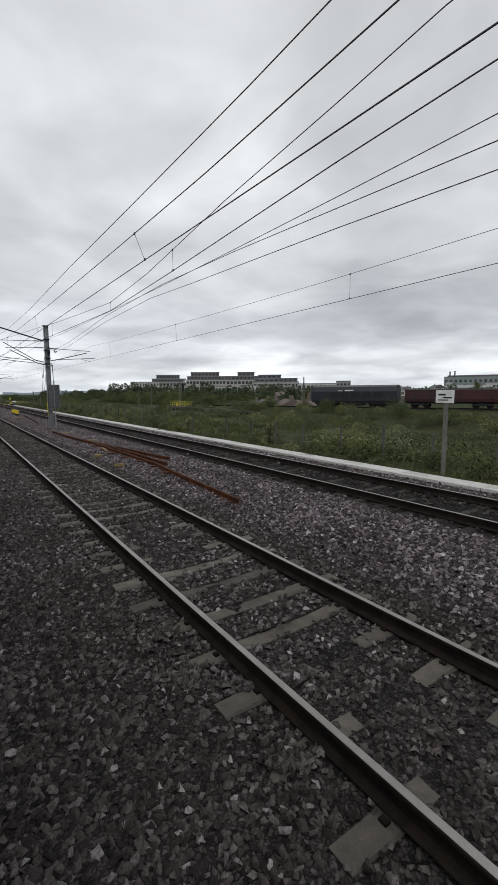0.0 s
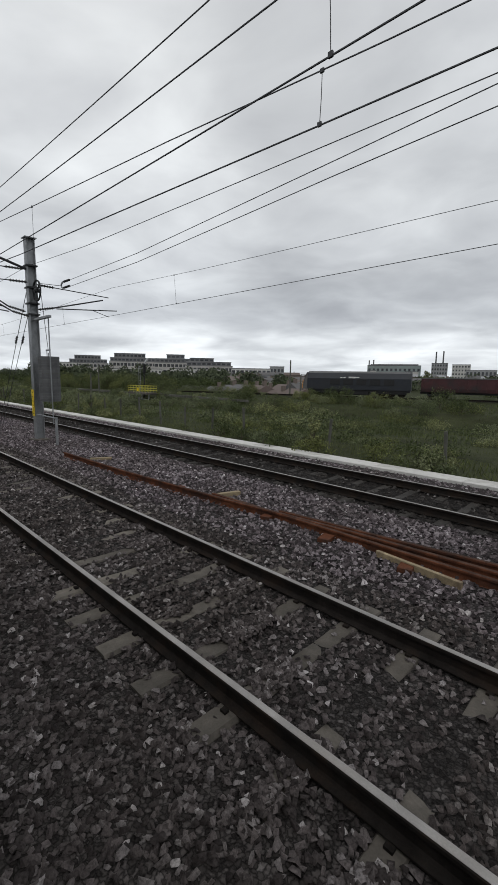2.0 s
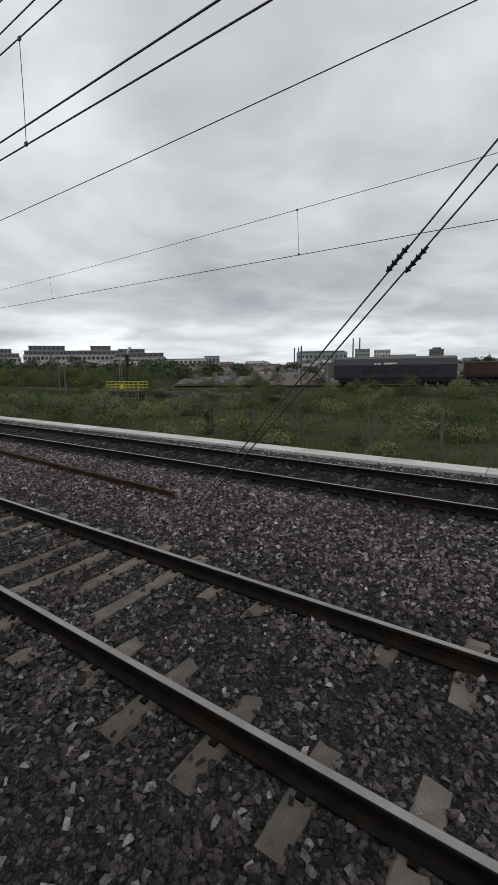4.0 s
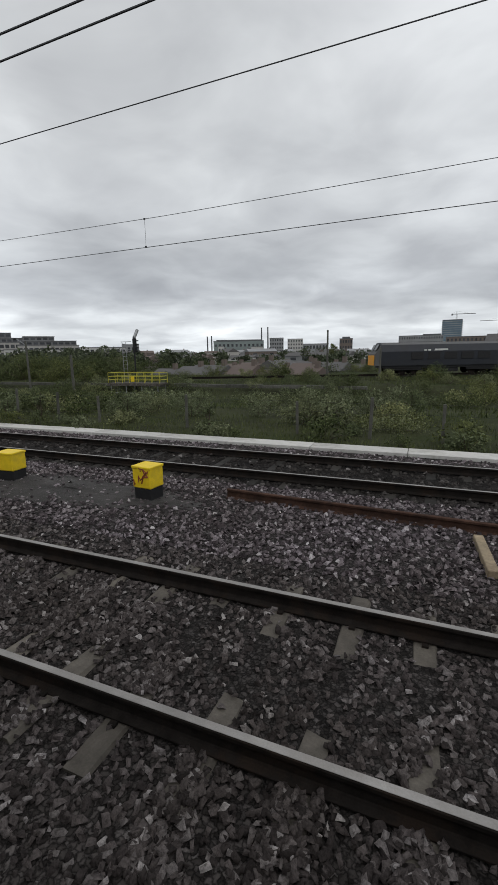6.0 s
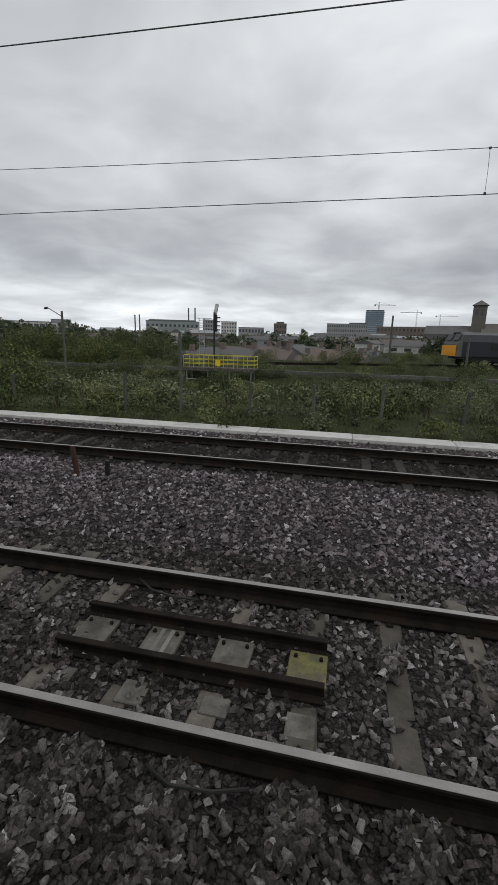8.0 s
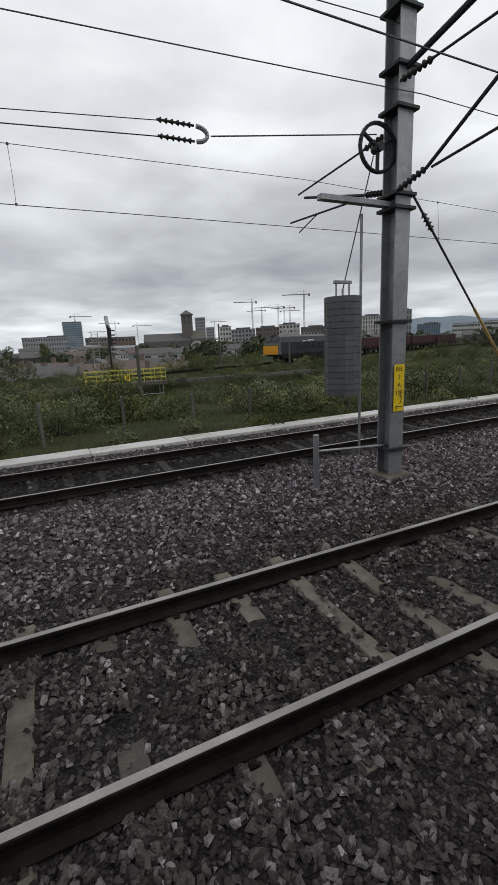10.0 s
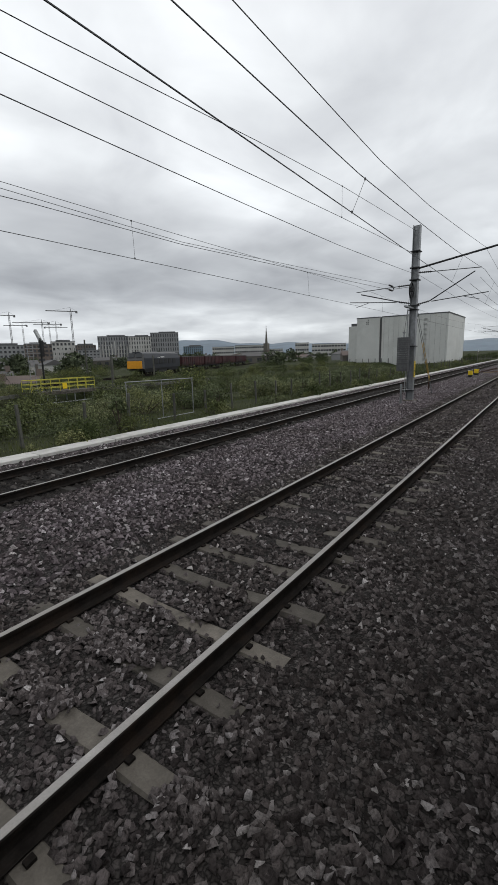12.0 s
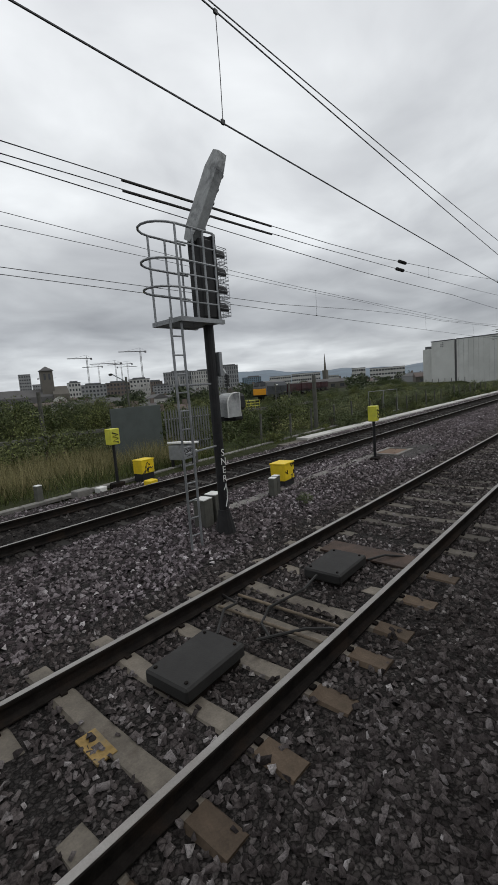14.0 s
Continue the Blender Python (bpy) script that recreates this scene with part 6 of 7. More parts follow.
def line_pole(at, h, label, arm=True):
    p = thing("line_pole", label, "pole", at, 0, group="poles in the yard")
    part("shaft", rod(B(), (0, 0, -0.3), (0, 0, h), 0.13, 10, 0.11), M_POST, p)
    if arm:
        part("arm", rod(B(), (0, 0, h - 0.5), (-1.5, 0, h + 0.3), 0.05), M_GALV, p)
        bm = B()
        insulator(bm, (-1.5, 0, h + 0.3), (-1.9, 0, h + 0.25), 0.12, 4)
        part("insulator", bm, M_RUBBER, p)


line_pole((-42.04, 57.0, -0.5), 5.8, "grey concrete pole beside the freight line", False)
line_pole((-74.4, 38.5, -1.1), 5.5, "grey steel pole with a raking arm in the scrub", True)
line_pole((-34.68, 50.6, -0.4), 3.2, "white post at the end of the siding", False)
line_pole((-77.68, 14.0, -0.3), 3.1, "slender grey post behind the coping", False)
line_pole((-58.8, 29.7, -1.0), 3.6, "slender grey post beside the platform", False)
line_pole((-88.9, 24.9, -0.8), 3.8, "slender grey post in the scrub", False)


# ---- freight train in the yard ----
M_LOCO = material("loco_slate_grey", (0.024, 0.027, 0.034), var=0.15, scale=1.2, fine=20, rough=0.55, tint=(0.026, 0.028, 0.032), bump=0.03)
M_LOCOROOF = material("loco_roof_grey", (0.10, 0.10, 0.10), var=0.15, scale=1.2, fine=20, rough=0.6)
M_SAFETY = material("safety_orange", (0.75, 0.33, 0.02), var=0.1, scale=2, fine=20, rough=0.5, bump=0)
M_WAGON = material("wagon_oxide_red", (0.06, 0.022, 0.024), var=0.25, scale=1.0, fine=15, rough=0.7, tint=(0.035, 0.026, 0.027), bump=0.05)
M_DARKGLASS = material("dark_glass", (0.02, 0.024, 0.028), var=0.1, rough=0.12, bump=0, spec=0.5)


TRAIN_TURN = 22.0


def locomotive():
    c = thing("locomotive", "slate-grey diesel locomotive with an orange nose panel", "locomotive", (-36.0, 53.4, -0.2), TRAIN_TURN)
    bm = B()
    pf = [(-1.35, 1.0), (1.35, 1.0), (1.4, 2.6), (1.05, 3.35), (0.5, 3.6), (-0.5, 3.6), (-1.05, 3.35), (-1.4, 2.6)]
    extrude_profile(bm, pf, 0.7, 15.4)
    part("body", bm, M_LOCO, c)
    bm = B()
    extrude_profile(bm, [(y * 1.004, z + 0.01) for y, z in ((1.0, 3.36), (0.5, 3.62), (-0.5, 3.62), (-1.0, 3.36))], 0.9, 15.2)
    part("roof", bm, M_LOCOROOF, c)
    bm = B()
    v = [bm.verts.new(p) for p in ((0.0, -1.3, 1.0), (0.0, 1.3, 1.0), (0.1, 1.3, 2.35), (0.1, -1.3, 2.35), (0.7, -1.35, 1.0), (0.7, 1.35, 1.0), (0.7, 1.35, 3.3), (0.7, -1.35, 3.3))]
    for q in ((0, 1, 2, 3), (0, 3, 7, 4), (1, 5, 6, 2), (3, 2, 6, 7), (0, 4, 5, 1), (4, 7, 6, 5)):
        bm.faces.new([v[k] for k in q])
    bmesh.ops.recalc_face_normals(bm, faces=bm.faces)
    part("cab_front", bm, M_LOCOROOF, c)
    bm = B()
    box(bm, -0.06, 0.0, -1.28, 1.28, 1.05, 2.2, 0.02)
    part("nose_panel", bm, M_SAFETY, c, "orange warning panel")
    for y in (-0.65, 0.65):
        bm = B()
        box(bm, -0.55, -0.5, -0.5, 0.5, -0.4, 0.4, 0.02)
        o = part("windscreen", bm, M_DARKGLASS, c)
        o.matrix_basis = pose(0.87, y, 2.85, 0, 28, 0)
    for k in range(5):
        bm = B()
        box(bm, 4.2 + k * 1.9, 5.6 + k * 1.9, -1.43, -1.395, 1.7, 2.5, 0.01)
        part("grille", bm, M_BLACK, c)
    for x, w, z in ((5.8, 0.30, 2.72), (6.25, 0.30, 2.72), (7.6, 1.5, 2.78), (7.3, 1.0, 2.58)):
        bm = B()
        box(bm, x - w / 2, x + w / 2, -1.385, -1.355, z - 0.07, z + 0.07)
        part("bar", bm, M_WHITE, c)
    bm = B()
    box(bm, 0.8, 15.3, -1.2, 1.2, 0.72, 1.0)
    part("frame", bm, M_BLACK, c)
    bm = B()
    box(bm, 6.2, 9.8, -1.15, 1.15, 0.25, 0.72, 0.08)
    part("fuel_tank", bm, M_BLACK, c)
    for x in (2.0, 3.4, 4.8, 11.4, 12.8, 14.2):
        for y in (-0.835, 0.835):
            part("wheel", rod(B(), (x, y - 0.07, 0.5), (x, y + 0.07, 0.5), 0.5, 18), M_RUST, c)
    for x in (3.4, 12.8):
        bm = B()
        box(bm, x - 2.1, x + 2.1, -1.12, -0.95, 0.45, 0.75, 0.03)
        part("bogie_frame", bm, M_BLACK, c)


locomotive()


def along(s):
    """Place on the siding, s metres behind the front of the locomotive."""
    return -36.0 + s * math.cos(radians(TRAIN_TURN)), 53.4 + s * math.sin(radians(TRAIN_TURN)), -0.2


def wagon(s, proto=None):
    if proto:
        return copy_thing(proto, pose(*along(s), 0, 0, TRAIN_TURN))
    c = thing("hopper_wagon", "oxide-red bogie wagon in the yard", "freight wagon", along(s), TRAIN_TURN, group="freight wagons")
    bm = B()
    extrude_profile(bm, [(-1.25, 0.95), (1.25, 0.95), (1.35, 1.4), (1.35, 2.75), (-1.35, 2.75), (-1.35, 1.4)], 0.4, 13.4)
    part("body", bm, M_WAGON, c)
    for k in range(12):
        bm = B()
        box(bm, 0.6 + k * 1.1, 0.72 + k * 1.1, -1.42, -1.352, 1.05, 2.72)
        part("rib", bm, M_WAGON, c)
    bm = B()
    box(bm, 0.4, 13.4, -1.4, -1.30, 2.72, 2.86, 0.01)
    part("top_rail", bm, M_LOCOROOF, c)
    bm = B()
    box(bm, 0.3, 13.5, -0.9, 0.9, 0.68, 0.95)
    part("frame", bm, M_BLACK, c)
    for wx in (1.7, 3.5, 10.3, 12.1):
        for y in (-0.835, 0.835):
            part("wheel", rod(B(), (wx, y - 0.07, 0.44), (wx, y + 0.07, 0.44), 0.44, 16), M_RUST, c)
    for wx in (2.6, 11.2):
        bm = B()
        box(bm, wx - 1.4, wx + 1.4, -1.05, -0.93, 0.4, 0.68, 0.03)
        part("bogie_frame", bm, M_BLACK, c)
    return c


w0 = wagon(16.3)
for k in range(1, 4):
    wagon(16.3 + k * 14.0, w0)
tr = thing("railway_track", "yard siding under the freight train", "railway track", (*along(0)[:2], -0.2), TRAIN_TURN, kind="structure")
for off in (-0.835, 0.835):
    part("rail", extrude_profile(B(), [(y + off, z) for y, z in RAIL_PROFILE], -22, 90), M_RUST, tr)


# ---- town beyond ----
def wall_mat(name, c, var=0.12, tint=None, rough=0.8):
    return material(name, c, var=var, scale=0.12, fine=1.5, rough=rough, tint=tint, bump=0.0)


# T_DARK, T_GREEN and T_PANE are lifted: distance haze put into their colour.
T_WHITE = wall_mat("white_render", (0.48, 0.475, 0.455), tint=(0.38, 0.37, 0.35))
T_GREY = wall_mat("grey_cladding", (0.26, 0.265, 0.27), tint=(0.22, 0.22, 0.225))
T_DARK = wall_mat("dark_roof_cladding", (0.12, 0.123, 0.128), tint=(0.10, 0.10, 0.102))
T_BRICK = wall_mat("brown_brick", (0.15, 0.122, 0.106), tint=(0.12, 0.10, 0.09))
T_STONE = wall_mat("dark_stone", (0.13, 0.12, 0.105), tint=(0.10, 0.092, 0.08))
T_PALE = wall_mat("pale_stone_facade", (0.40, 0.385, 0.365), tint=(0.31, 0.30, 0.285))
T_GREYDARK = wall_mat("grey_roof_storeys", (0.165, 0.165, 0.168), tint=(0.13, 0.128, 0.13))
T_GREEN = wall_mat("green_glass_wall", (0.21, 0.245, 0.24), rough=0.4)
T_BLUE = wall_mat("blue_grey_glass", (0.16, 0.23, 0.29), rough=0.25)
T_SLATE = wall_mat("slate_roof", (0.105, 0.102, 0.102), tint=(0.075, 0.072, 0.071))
T_PANE = material("hazed_window_glass", (0.085, 0.09, 0.098), var=0.2, scale=0.3, fine=2, rough=0.2, bump=0, rand=0.5)


def block(name, label, category, az, dist, w, d, h, mat, rows=0, cols=0, win=(0.55, 0.5), base=-2.0, turn=0.0, roof=T_DARK, from_x=-40.0, pane=T_PANE, setback=None, fins=0, group="buildings of the town"):
    """A building at an azimuth (degrees right of +y) and distance from a point of the line, its front turned to it, with window openings set in."""
    a = radians(az)
    x, y = from_x + math.sin(a) * dist, math.cos(a) * dist
    b = thing(name, label, category, (x, y, base), -az + turn, group=group)
    bm = B()
    box(bm, -w / 2, w / 2, 0, d, 0, h - base)
    part("wall", bm, mat, b)
    bm = B()
    box(bm, -w / 2 - 0.2, w / 2 + 0.2, -0.2, d + 0.2, h - base, h - base + max(0.5, 0.03 * h))
    part("roof", bm, roof, b)
    tiers = [setback] if setback and not isinstance(setback[0], tuple) else setback or ()
    z = h - base
    for sx0, sx1, sh in tiers:
        # each storey set back from the one below, with a strip of glass and an eave
        bm = B()
        box(bm, -w / 2 + w * sx0, -w / 2 + w * sx1, d * 0.15, d * 0.85, z, z + sh)
        part("roof_storey", bm, roof, b)
        if len(tiers) > 1:
            n = max(3, int(w * (sx1 - sx0) / 4))
            for j in range(n):
                bm = B()
                x0 = -w / 2 + w * (sx0 + (sx1 - sx0) * (j + 0.15) / n)
                box(bm, x0, x0 + w * (sx1 - sx0) * 0.7 / n, d * 0.15 - 0.15, d * 0.15 + 0.1, z + sh * 0.3, z + sh * 0.75)
                part("window", bm, pane, b)
            bm = B()
            box(bm, -w / 2 + w * sx0 - 0.4, -w / 2 + w * sx1 + 0.4, d * 0.15 - 0.5, d * 0.85, z + sh, z + sh + 0.4)
            part("eave", bm, T_GREY, b)
        z += sh
    if fins:
        # pale upright fins over the lower storeys
        for j in range(fins):
            bm = B()
            x0 = -w / 2 + w * (j + 0.25) / fins
            box(bm, x0, x0 + w * 0.34 / fins, -0.9, 0.0, 1.0, (h - base) * (0.62 + 0.1 * (j % 3)))
            part("fin", bm, T_WHITE, b)
    if rows and cols:
        cw, ch = w / cols, (h - base) / rows
        bm = B()
        box(bm, -cw * win[0] / 2, cw * win[0] / 2, -0.12, 0.1, -ch * win[1] / 2, ch * win[1] / 2)
        me = bpy.data.meshes.new("window")
        bm.to_mesh(me)
        bm.free()
        me.materials.append(pane)
        for i in range(rows):
            for j in range(cols):
                o = new("window", me)
                o.parent = b
                o.matrix_basis = pose(-w / 2 + (j + 0.5) * cw, 0, (i + 0.52) * ch)
    return b


def crane(az, dist, h, jib, turn, from_x=-40.0):
    a = radians(az)
    c = thing("tower_crane", "slender tower crane over a building site", "crane", (from_x + math.sin(a) * dist, math.cos(a) * dist, -2), -az + turn, group="tower cranes")
    s = h / 60
    bm = B()
    for x in (-0.7 * s, 0.7 * s):
        for y in (-0.7 * s, 0.7 * s):
            rod(bm, (x, y, 0), (x, y, h), 0.16 * s, 4)
    for k in range(int(h / 3)):
        rod(bm, (-0.7 * s, -0.7 * s, k * 3), (0.7 * s, -0.7 * s, k * 3 + 3), 0.09 * s, 4)
    part("mast", bm, M_CRANE, c)
    bm = B()
    box(bm, -jib * 0.28, jib, -0.5 * s, 0.5 * s, h, h + 0.9 * s)
    part("jib", bm, M_CRANE, c)
    bm = B()
    box(bm, -jib * 0.28, -jib * 0.2, -0.8 * s, 0.8 * s, h - 1.5 * s, h + 1.2 * s)
    part("counterweight", bm, M_CRANE, c)
    part("apex", rod(B(), (0, 0, h), (0, 0, h + 5 * s), 0.5 * s, 4, 0.2 * s), M_CRANE, c)
    part("pendant", tube(B(), [(-jib * 0.25, 0, h + 0.9 * s), (0, 0, h + 5 * s), (jib * 0.7, 0, h + 0.9 * s)], 0.10 * s, 4), M_CRANE, c)


M_CRANE = wall_mat("crane_grey", (0.16, 0.16, 0.165))

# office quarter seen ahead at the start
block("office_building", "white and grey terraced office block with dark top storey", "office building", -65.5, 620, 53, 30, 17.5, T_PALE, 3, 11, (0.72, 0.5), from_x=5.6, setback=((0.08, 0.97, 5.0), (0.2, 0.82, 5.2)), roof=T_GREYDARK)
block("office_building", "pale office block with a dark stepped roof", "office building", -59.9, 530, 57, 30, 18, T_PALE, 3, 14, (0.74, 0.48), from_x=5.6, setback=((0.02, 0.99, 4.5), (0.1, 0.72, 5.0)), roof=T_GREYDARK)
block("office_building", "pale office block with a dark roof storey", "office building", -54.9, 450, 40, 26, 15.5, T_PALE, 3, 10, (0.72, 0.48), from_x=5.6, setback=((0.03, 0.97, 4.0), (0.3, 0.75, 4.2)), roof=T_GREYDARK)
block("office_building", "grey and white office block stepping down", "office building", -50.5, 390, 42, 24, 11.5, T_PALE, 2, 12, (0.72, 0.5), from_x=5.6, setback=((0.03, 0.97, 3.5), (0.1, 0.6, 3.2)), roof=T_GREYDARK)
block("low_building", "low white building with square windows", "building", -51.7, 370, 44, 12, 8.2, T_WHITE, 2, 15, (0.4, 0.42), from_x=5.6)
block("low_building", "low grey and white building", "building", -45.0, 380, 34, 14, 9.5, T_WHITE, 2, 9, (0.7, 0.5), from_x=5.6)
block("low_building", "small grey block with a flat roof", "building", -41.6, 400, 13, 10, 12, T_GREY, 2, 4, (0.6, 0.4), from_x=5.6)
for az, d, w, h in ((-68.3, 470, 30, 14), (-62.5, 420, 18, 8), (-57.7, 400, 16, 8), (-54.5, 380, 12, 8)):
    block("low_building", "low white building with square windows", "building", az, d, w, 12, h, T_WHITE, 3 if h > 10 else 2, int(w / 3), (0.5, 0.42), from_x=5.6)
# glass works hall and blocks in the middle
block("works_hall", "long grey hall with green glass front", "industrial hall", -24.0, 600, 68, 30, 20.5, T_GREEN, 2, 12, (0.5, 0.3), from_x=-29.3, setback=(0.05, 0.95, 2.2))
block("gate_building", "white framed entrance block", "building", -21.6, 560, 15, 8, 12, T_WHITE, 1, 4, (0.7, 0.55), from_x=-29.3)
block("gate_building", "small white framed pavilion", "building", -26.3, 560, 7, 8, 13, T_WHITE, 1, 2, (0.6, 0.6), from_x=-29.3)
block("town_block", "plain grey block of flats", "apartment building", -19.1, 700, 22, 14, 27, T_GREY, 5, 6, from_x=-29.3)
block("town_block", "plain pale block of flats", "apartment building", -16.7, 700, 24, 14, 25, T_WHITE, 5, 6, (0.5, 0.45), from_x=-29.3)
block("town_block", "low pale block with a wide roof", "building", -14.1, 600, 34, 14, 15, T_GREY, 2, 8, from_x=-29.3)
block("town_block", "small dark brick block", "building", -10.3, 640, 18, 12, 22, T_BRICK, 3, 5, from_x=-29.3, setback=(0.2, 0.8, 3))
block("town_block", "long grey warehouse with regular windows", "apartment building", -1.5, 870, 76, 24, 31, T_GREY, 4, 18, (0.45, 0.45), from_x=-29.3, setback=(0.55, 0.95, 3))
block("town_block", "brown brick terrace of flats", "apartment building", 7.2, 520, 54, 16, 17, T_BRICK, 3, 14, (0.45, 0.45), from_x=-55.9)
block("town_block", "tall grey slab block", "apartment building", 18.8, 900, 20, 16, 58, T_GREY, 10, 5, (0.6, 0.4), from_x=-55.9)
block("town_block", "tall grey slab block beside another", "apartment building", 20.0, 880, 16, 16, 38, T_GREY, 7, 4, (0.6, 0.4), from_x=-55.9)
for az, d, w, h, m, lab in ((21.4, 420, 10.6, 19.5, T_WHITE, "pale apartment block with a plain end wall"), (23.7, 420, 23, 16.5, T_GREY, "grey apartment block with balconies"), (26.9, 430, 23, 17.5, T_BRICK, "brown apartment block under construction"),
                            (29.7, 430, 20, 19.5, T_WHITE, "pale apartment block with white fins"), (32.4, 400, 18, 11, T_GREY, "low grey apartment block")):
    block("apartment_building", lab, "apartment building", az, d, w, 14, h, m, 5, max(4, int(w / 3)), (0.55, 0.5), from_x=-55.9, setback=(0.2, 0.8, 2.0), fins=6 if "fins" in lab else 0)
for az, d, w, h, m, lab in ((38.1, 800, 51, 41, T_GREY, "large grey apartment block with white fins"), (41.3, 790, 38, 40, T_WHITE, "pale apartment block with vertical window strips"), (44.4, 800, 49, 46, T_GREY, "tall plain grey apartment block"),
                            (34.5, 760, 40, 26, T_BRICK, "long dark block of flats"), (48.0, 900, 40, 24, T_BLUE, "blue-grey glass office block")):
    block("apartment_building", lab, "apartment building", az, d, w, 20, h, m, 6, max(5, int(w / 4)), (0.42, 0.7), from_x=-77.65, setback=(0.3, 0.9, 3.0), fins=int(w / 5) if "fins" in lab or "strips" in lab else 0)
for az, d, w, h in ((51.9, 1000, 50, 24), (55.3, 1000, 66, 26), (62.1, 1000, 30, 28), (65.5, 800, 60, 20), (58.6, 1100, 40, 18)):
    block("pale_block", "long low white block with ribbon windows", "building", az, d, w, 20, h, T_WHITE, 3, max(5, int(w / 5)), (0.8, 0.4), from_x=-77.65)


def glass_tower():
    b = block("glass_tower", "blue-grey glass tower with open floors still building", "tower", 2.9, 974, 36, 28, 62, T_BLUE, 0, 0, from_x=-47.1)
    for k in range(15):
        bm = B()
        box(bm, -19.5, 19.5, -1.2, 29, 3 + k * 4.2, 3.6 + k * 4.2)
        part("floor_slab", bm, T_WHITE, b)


glass_tower()
crane(3.8, 985, 76, 34, 10, -55.9)
for az, d, h, j, t in ((25.4, 720, 70, 30, 195), (26.6, 700, 55, 24, 170), (28.7, 700, 59, 38, 185), (30.2, 700, 57, 30, 175), (32.0, 696, 75, 34, 190), (29.5, 720, 54, 26, 8), (8.3, 900, 56, 30, 182), (10.9, 900, 50, 30, 5), (20.6, 900, 52, 26, 8)):
    crane(az, d, h, j, t, -55.9)
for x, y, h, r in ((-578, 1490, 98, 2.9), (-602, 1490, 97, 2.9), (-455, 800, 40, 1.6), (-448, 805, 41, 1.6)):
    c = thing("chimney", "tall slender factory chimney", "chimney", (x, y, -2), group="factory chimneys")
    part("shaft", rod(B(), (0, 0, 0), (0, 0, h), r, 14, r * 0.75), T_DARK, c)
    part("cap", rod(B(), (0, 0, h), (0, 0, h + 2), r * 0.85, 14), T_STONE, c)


def church():
    c = thing("church", "dark stone church with a square bell tower", "church", (27.0, 288.0, -1.5), -16)
    bm = B()
    box(bm, -3.6, 3.6, -3.6, 3.6, 0, 25.0)
    t = part("tower", bm, T_STONE, c)
    for y in (-3.65,):
        for x in (-1.4, 1.4):
            bm = B()
            box(bm, x - 0.6, x + 0.6, y - 0.1, y + 0.3, 19.2, 23.0)
            part("belfry_opening", bm, T_PANE, t)
    bm = B()
    bmesh.ops.create_cone(bm, cap_ends=True, segments=4, radius1=6.2, radius2=0.2, depth=3.0, matrix=pose(0, 0, 26.5, 0, 0, 45))
    part("tower_roof", bm, T_SLATE, c)
    bm = B()
    extrude_profile(bm, [(-6, 0), (10, 0), (10, 8.5), (2, 13.5), (-6, 8.5)], -29, 2)
    part("nave", bm, T_SLATE, c)
    bm = B()
    extrude_profile(bm, [(-6.5, 0), (7.5, 0), (7.5, 9.5), (0.5, 14.8), (-6.5, 9.5)], 2, 12)
    f = part("west_front", bm, T_STONE, c)
    bm = B()
    bmesh.ops.create_cone(bm, cap_ends=True, segments=24, radius1=4.6, radius2=4.6, depth=0.5, matrix=pose(5.5, -6.6, 3.2, 90, 0, 0))
    part("arch", bm, T_WHITE, f, "pale arched recess")


church()


def spire():
    c = thing("church_spire", "distant slender church spire", "church", (435, 327.5, -2))
    part("tower", box(B(), -3, 3, -3, 3, 0, 21), T_STONE, c)
    bm = B()
    bmesh.ops.create_cone(bm, cap_ends=True, segments=8, radius1=1.9, radius2=0.1, depth=24, matrix=pose(0, 0, 33))
    part("needle", bm, T_STONE, c)


spire()


def house(x, y, w, d, h, turn, wall, roof, gable=1.6, base=-1.7):
    b = thing("house", "small house with a pitched slate roof", "house", (x, y, base), turn, group="houses beyond the scrub")
    bm = B()
    box(bm, -w / 2, w / 2, -d / 2, d / 2, 0, h)
    part("wall", bm, wall, b)
    bm = B()
    extrude_profile(bm, [(-d / 2 - 0.3, h), (d / 2 + 0.3, h), (0, h + gable)], -w / 2 - 0.2, w / 2 + 0.2)
    part("roof", bm, roof, b)
    bm = B()
    box(bm, w * 0.3, w * 0.3 + 0.7, -0.35, 0.35, h + gable * 0.6, h + gable + 0.9)
    part("chimney", bm, T_BRICK, b)
    for k in range(3):
        bm = B()
        box(bm, -w * 0.35 + k * w * 0.3, -w * 0.35 + k * w * 0.3 + w * 0.14, -d / 2 - 0.06, -d / 2 + 0.05, h * 0.4, h * 0.78)
        part("window", bm, T_PANE, b)


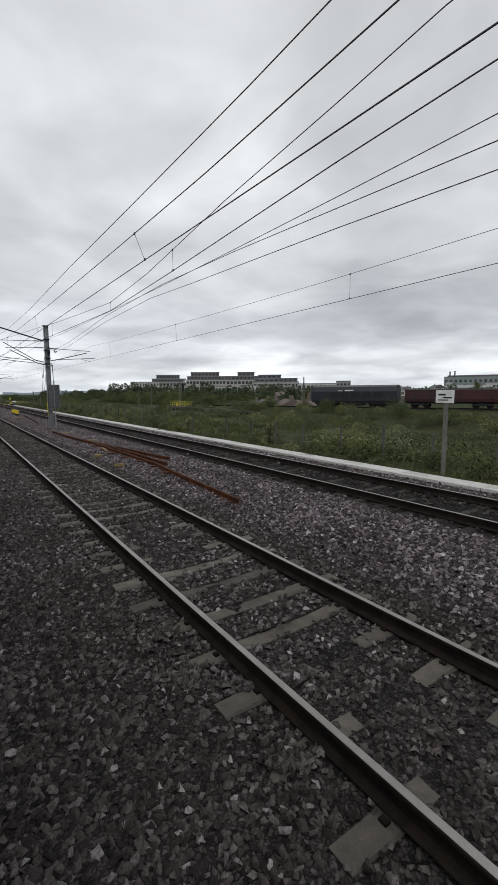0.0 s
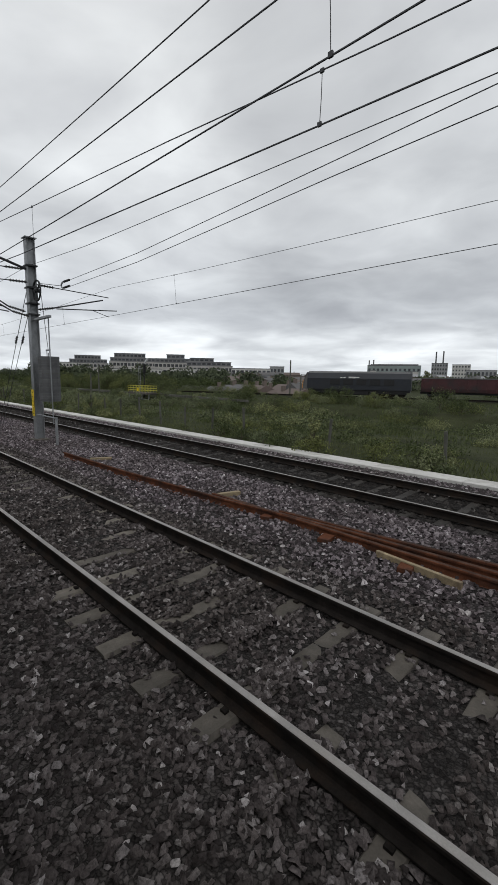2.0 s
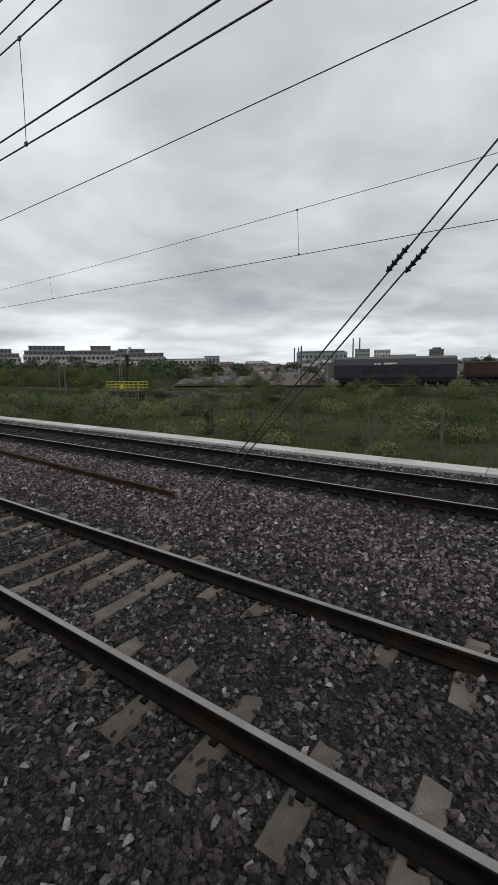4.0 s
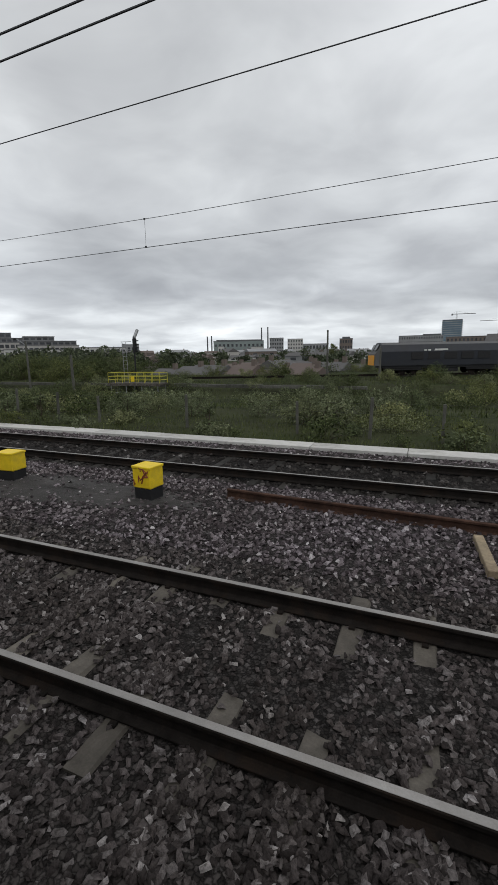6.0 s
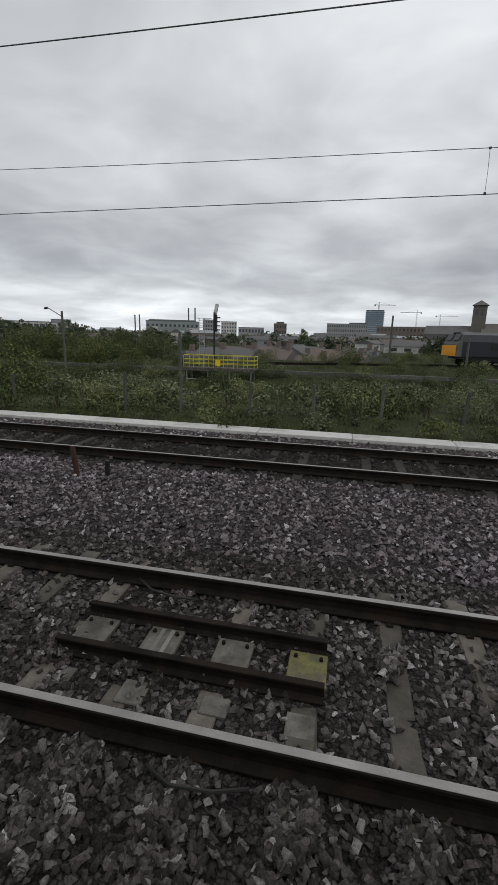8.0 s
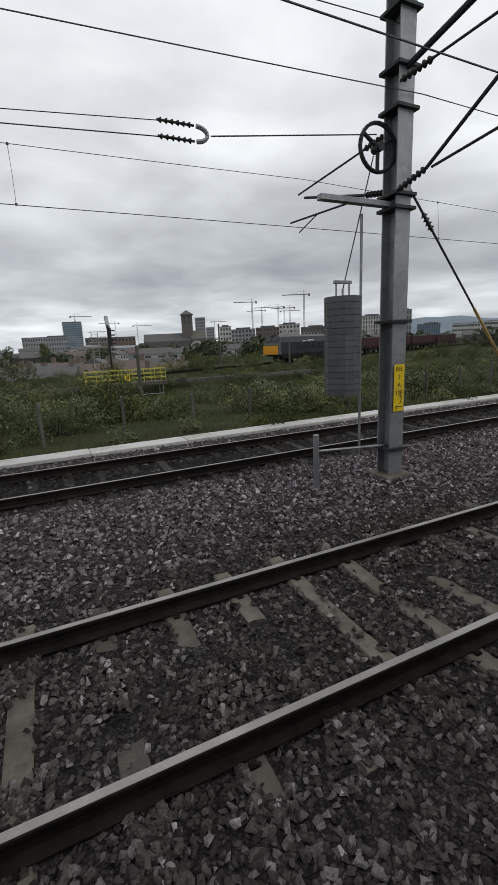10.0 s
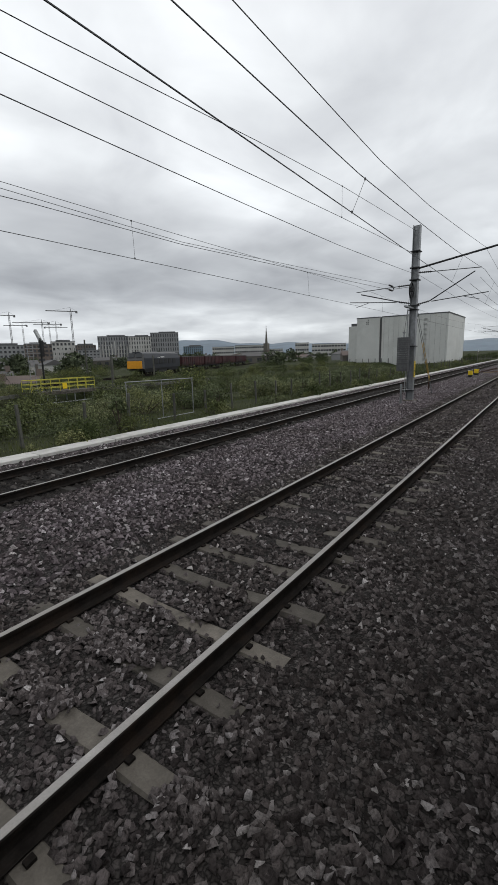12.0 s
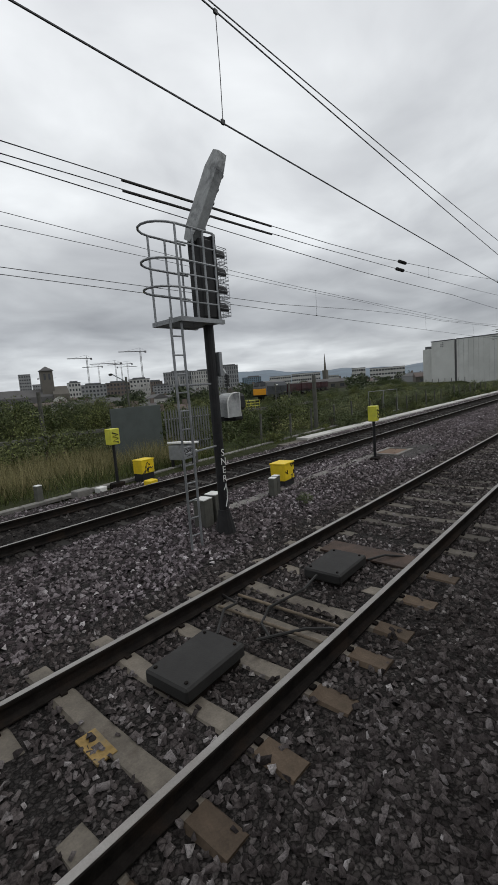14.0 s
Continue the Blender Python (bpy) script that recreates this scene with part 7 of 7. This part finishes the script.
T_TILE = wall_mat("red_brown_tiles", (0.125, 0.098, 0.088), tint=(0.10, 0.082, 0.075))
hr = random.Random(17)
for k in range(46):
    az = hr.uniform(-38, 20)
    d = hr.uniform(125, 300)
    house(-45 + math.sin(radians(az)) * d, math.cos(radians(az)) * d, hr.uniform(9, 22), hr.uniform(5.5, 8), hr.uniform(2.0, 3.2), -20 + hr.choice((0, 0, 90)) + hr.uniform(-6, 6), hr.choice((T_WHITE, T_WHITE, T_GREY, T_STONE)), hr.choice((T_SLATE, T_SLATE, T_TILE)))
for k in range(78):
    # two-storey streets farther off, their fronts and slates showing over the scrub
    az = hr.uniform(-44, 22)
    d = hr.uniform(330, 680)
    house(-40 + math.sin(radians(az)) * d, math.cos(radians(az)) * d, hr.uniform(10, 30), hr.uniform(7, 10), hr.uniform(4.6, 7.5), -az + hr.choice((0, 0, 0, 90)) + hr.uniform(-25, 25), hr.choice((T_WHITE, T_PALE, T_PALE, T_GREY, T_BRICK)), hr.choice((T_SLATE, T_SLATE, T_TILE, T_GREY)), hr.uniform(1.6, 3.0))
for k in range(18):
    # rows of houses on the low ground behind the rim
    row = k % 3
    house(-73 + (k // 3) * 5.2 + row * 1.7, 66 + row * 11 + hr.uniform(-1, 1), hr.uniform(4.6, 5.1), hr.uniform(5.5, 7), 2.3 + hr.uniform(-0.5, 0.7), -14 + hr.uniform(-2, 2), hr.choice((T_WHITE, T_GREY, T_STONE)), hr.choice((T_SLATE, T_TILE, T_SLATE)), 1.5, -3.6)
house(-56.2, 79.0, 7.5, 5.6, 3.3, -104, T_WHITE, T_SLATE, 1.6, -3.6)
for k in range(26):
    az = hr.uniform(36, 74)
    d = hr.uniform(170, 420)
    house(-80 + math.sin(radians(az)) * d, math.cos(radians(az)) * d, hr.uniform(8, 16), hr.uniform(6, 9), hr.uniform(2.4, 4.2), hr.uniform(-60, 60), hr.choice((T_WHITE, T_GREY, T_STONE, T_BRICK)), hr.choice((T_SLATE, T_TILE)))
for k in range(16):
    az = hr.uniform(-72, -40)
    d = hr.uniform(200, 380)
    house(-5 + math.sin(radians(az)) * d, math.cos(radians(az)) * d, hr.uniform(8, 14), hr.uniform(6, 9), hr.uniform(2.4, 4.0), hr.uniform(-60, 60), hr.choice((T_WHITE, T_GREY, T_BRICK)), T_SLATE)


# ---- trees among the houses, joined woodland and the hills ----
def far_trees():
    r = np.random.default_rng(77)
    vs, fs, base = [], [], 0
    n_tree = 420
    for k in range(n_tree):
        az, d = np.radians(r.uniform(-80, 80)), r.uniform(75, 700) ** 1.0
        x, y = -45 + np.sin(az) * d, np.cos(az) * d
        tall = k < 90
        if tall:
            az, d = np.radians(r.uniform(-82, -47)), r.uniform(150, 340)
            x, y = np.sin(az) * d, np.cos(az) * d
        if y < 62 or -80 < x < -40 and y < 115:
            continue
        h, w = r.uniform(2.8, 5.5) * (1 + d / 700), r.uniform(3.5, 8) * (1 + d / 500)
        if tall:
            h, w = r.uniform(5.5, 9.5), r.uniform(6, 12)
        m = int(520 if tall or d < 200 else 230)
        c = r.normal(0, 1, (m, 3))
        c /= np.linalg.norm(c, axis=1)[:, None]
        lob = r.normal(0, 0.33, (6, 3))
        c = (c * 0.45 + lob[r.integers(0, 6, m)]) * [w * 0.5, w * 0.5, h * 0.5] + [x, y, -1.7 + h * 0.5]
        c[:, 2] = np.maximum(c[:, 2], -1.6)
        s = 0.062 * w ** 0.8 * (1 if m > 300 else 1.5)
        a, b = r.normal(0, s, (m, 3)), r.normal(0, s, (m, 3))
        v = np.stack([c - a, c + b, c + a - b * 0.3], 1).reshape(-1, 3)
        vs.append(v)
        fs.append(np.arange(3 * m).reshape(-1, 3) + base)
        base += 3 * m
    tagged(mesh_from("far_trees", np.concatenate(vs), np.concatenate(fs), M_LEAF_HAZED), "trees and hedges scattered among the distant houses", "trees", kind="stuff")


far_trees()


def dark_tree(x, y, h, w, seed):
    t = thing("tree", "dark evergreen tree with a ragged pointed crown", "tree", (x, y, -1.7))
    vs = []
    r = np.random.default_rng(seed)
    for k in range(9):
        # tiers of foliage, wide below and narrow above
        q, f, bm = shrub_parts(seed + k, h * 0.34, w * (1.05 - 0.085 * k) * r.uniform(0.85, 1.1), 330, 0.2)
        bm.free()
        vs.append(q + [r.uniform(-0.4, 0.4), r.uniform(-0.4, 0.4), h * (0.06 + 0.075 * k)])
    v = np.concatenate(vs)
    mesh_from("crown", v, np.arange(len(v)).reshape(-1, 3), M_LEAF, t)
    part("trunk", rod(B(), (0, 0, -0.2), (0, 0, h * 0.8), 0.28, 8, 0.06), M_BARK, t)


dark_tree(-63.2, 161.4, 8.2, 6.6, 91)


def hills():
    r = np.random.default_rng(8)
    az = np.radians(np.linspace(-85, 88, 220))
    prof = 14 + 60 * np.clip((np.degrees(az) - 33) / 12, 0, 1) + 16 * np.sin(az * 9 + 1) * np.clip((np.degrees(az) - 30) / 20, 0, 1) + 5 * np.sin(az * 31) + 3 * np.sin(az * 77 + 2)
    prof = prof * (1 - 0.45 * np.clip((np.degrees(az) - 66) / 15, 0, 1))
    rows = []
    for k, (d, f) in enumerate(((2400, 0.0), (2700, 0.55), (3100, 0.85), (3400, 1.0))):
        rows.append(np.stack([np.sin(az) * d - 60, np.cos(az) * d, -4 + (prof * 1.55) * f], -1))
    v = np.concatenate(rows)
    n = len(az)
    i = (np.arange(3)[:, None] * n + np.arange(n - 1)[None]).ravel()
    f = np.concatenate([np.stack([i, i + 1, i + n + 1], -1), np.stack([i, i + n + 1, i + n], -1)])
    # Haze of distance is put into the hills' blue-grey colour.
    m = material("hill_with_painted_haze", (0.15, 0.19, 0.23), var=0.15, scale=0.004, fine=0.03, tint=(0.17, 0.21, 0.245), bump=0)
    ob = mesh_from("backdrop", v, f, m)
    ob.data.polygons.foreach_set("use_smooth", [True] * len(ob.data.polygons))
    tagged(ob, "low hills on the horizon, blue haze painted on", "hills", kind="structure")


hills()


def white_store():
    b = thing("white_store", "tall windowless white store with dark joint and side ladder", "industrial building", (52.9, 24.9, -1.55), 0)
    b.scale = (1.13, 1.13, 1.13)
    m = material("pale_grey_cladding", (0.56, 0.57, 0.55), var=0.06, scale=0.3, fine=3, rough=0.6, tint=(0.50, 0.51, 0.49), bump=0.02)
    bm = B()
    box(bm, 0, 24, 0, 16.6, 0, 12.7, 0.05)
    part("wall", bm, m, b)
    bm = B()
    box(bm, 0, 24, 17.2, 23.6, 0, 12.7, 0.05)
    part("wall", bm, m, b)
    bm = B()
    box(bm, 0.3, 23.7, 16.6, 17.2, 0, 12.6)
    part("joint", bm, T_DARK, b)
    bm = B()
    box(bm, 4, 22, 23.6, 27.6, 0, 11.0, 0.05)
    part("annexe", bm, m, b)
    bm = B()
    box(bm, 4.5, 8, 24.4, 27, 11.0, 11.8)
    part("roof_unit", bm, T_DARK, b)
    for y0, y1 in ((-0.1, 16.65), (17.15, 23.7)):
        bm = B()
        box(bm, -0.08, 24.1, y0, y1, 12.7, 12.95)
        part("parapet", bm, T_DARK, b)
    for k in range(13):
        bm = B()
        box(bm, -0.03, 0.0, 0.4 + k * 1.3, 0.43 + k * 1.3, 0.2, 12.6)
        part("sheet_seam", bm, T_GREY, b)
    for k in range(9):
        bm = B()
        box(bm, -0.5, 0.0, 5.0, 5.8, 1.5 + k * 1.25, 1.58 + k * 1.25)
        part("ladder_step", bm, T_DARK, b)
    for k in range(5):
        bm = B()
        box(bm, -0.12, 0.0, 20.2 + (k % 2) * 0.5, 20.5 + (k % 2) * 0.5, 11.0 + (k // 2) * 0.5, 11.3 + (k // 2) * 0.5)
        part("sign_bar", bm, T_GREY, b)
    for k in range(8):
        bm = B()
        box(bm, -1.6, -1.45, 14 + k * 1.8, 14.15 + k * 1.8, 0, 1.9)
        part("bollard", bm, T_DARK, b)


white_store()
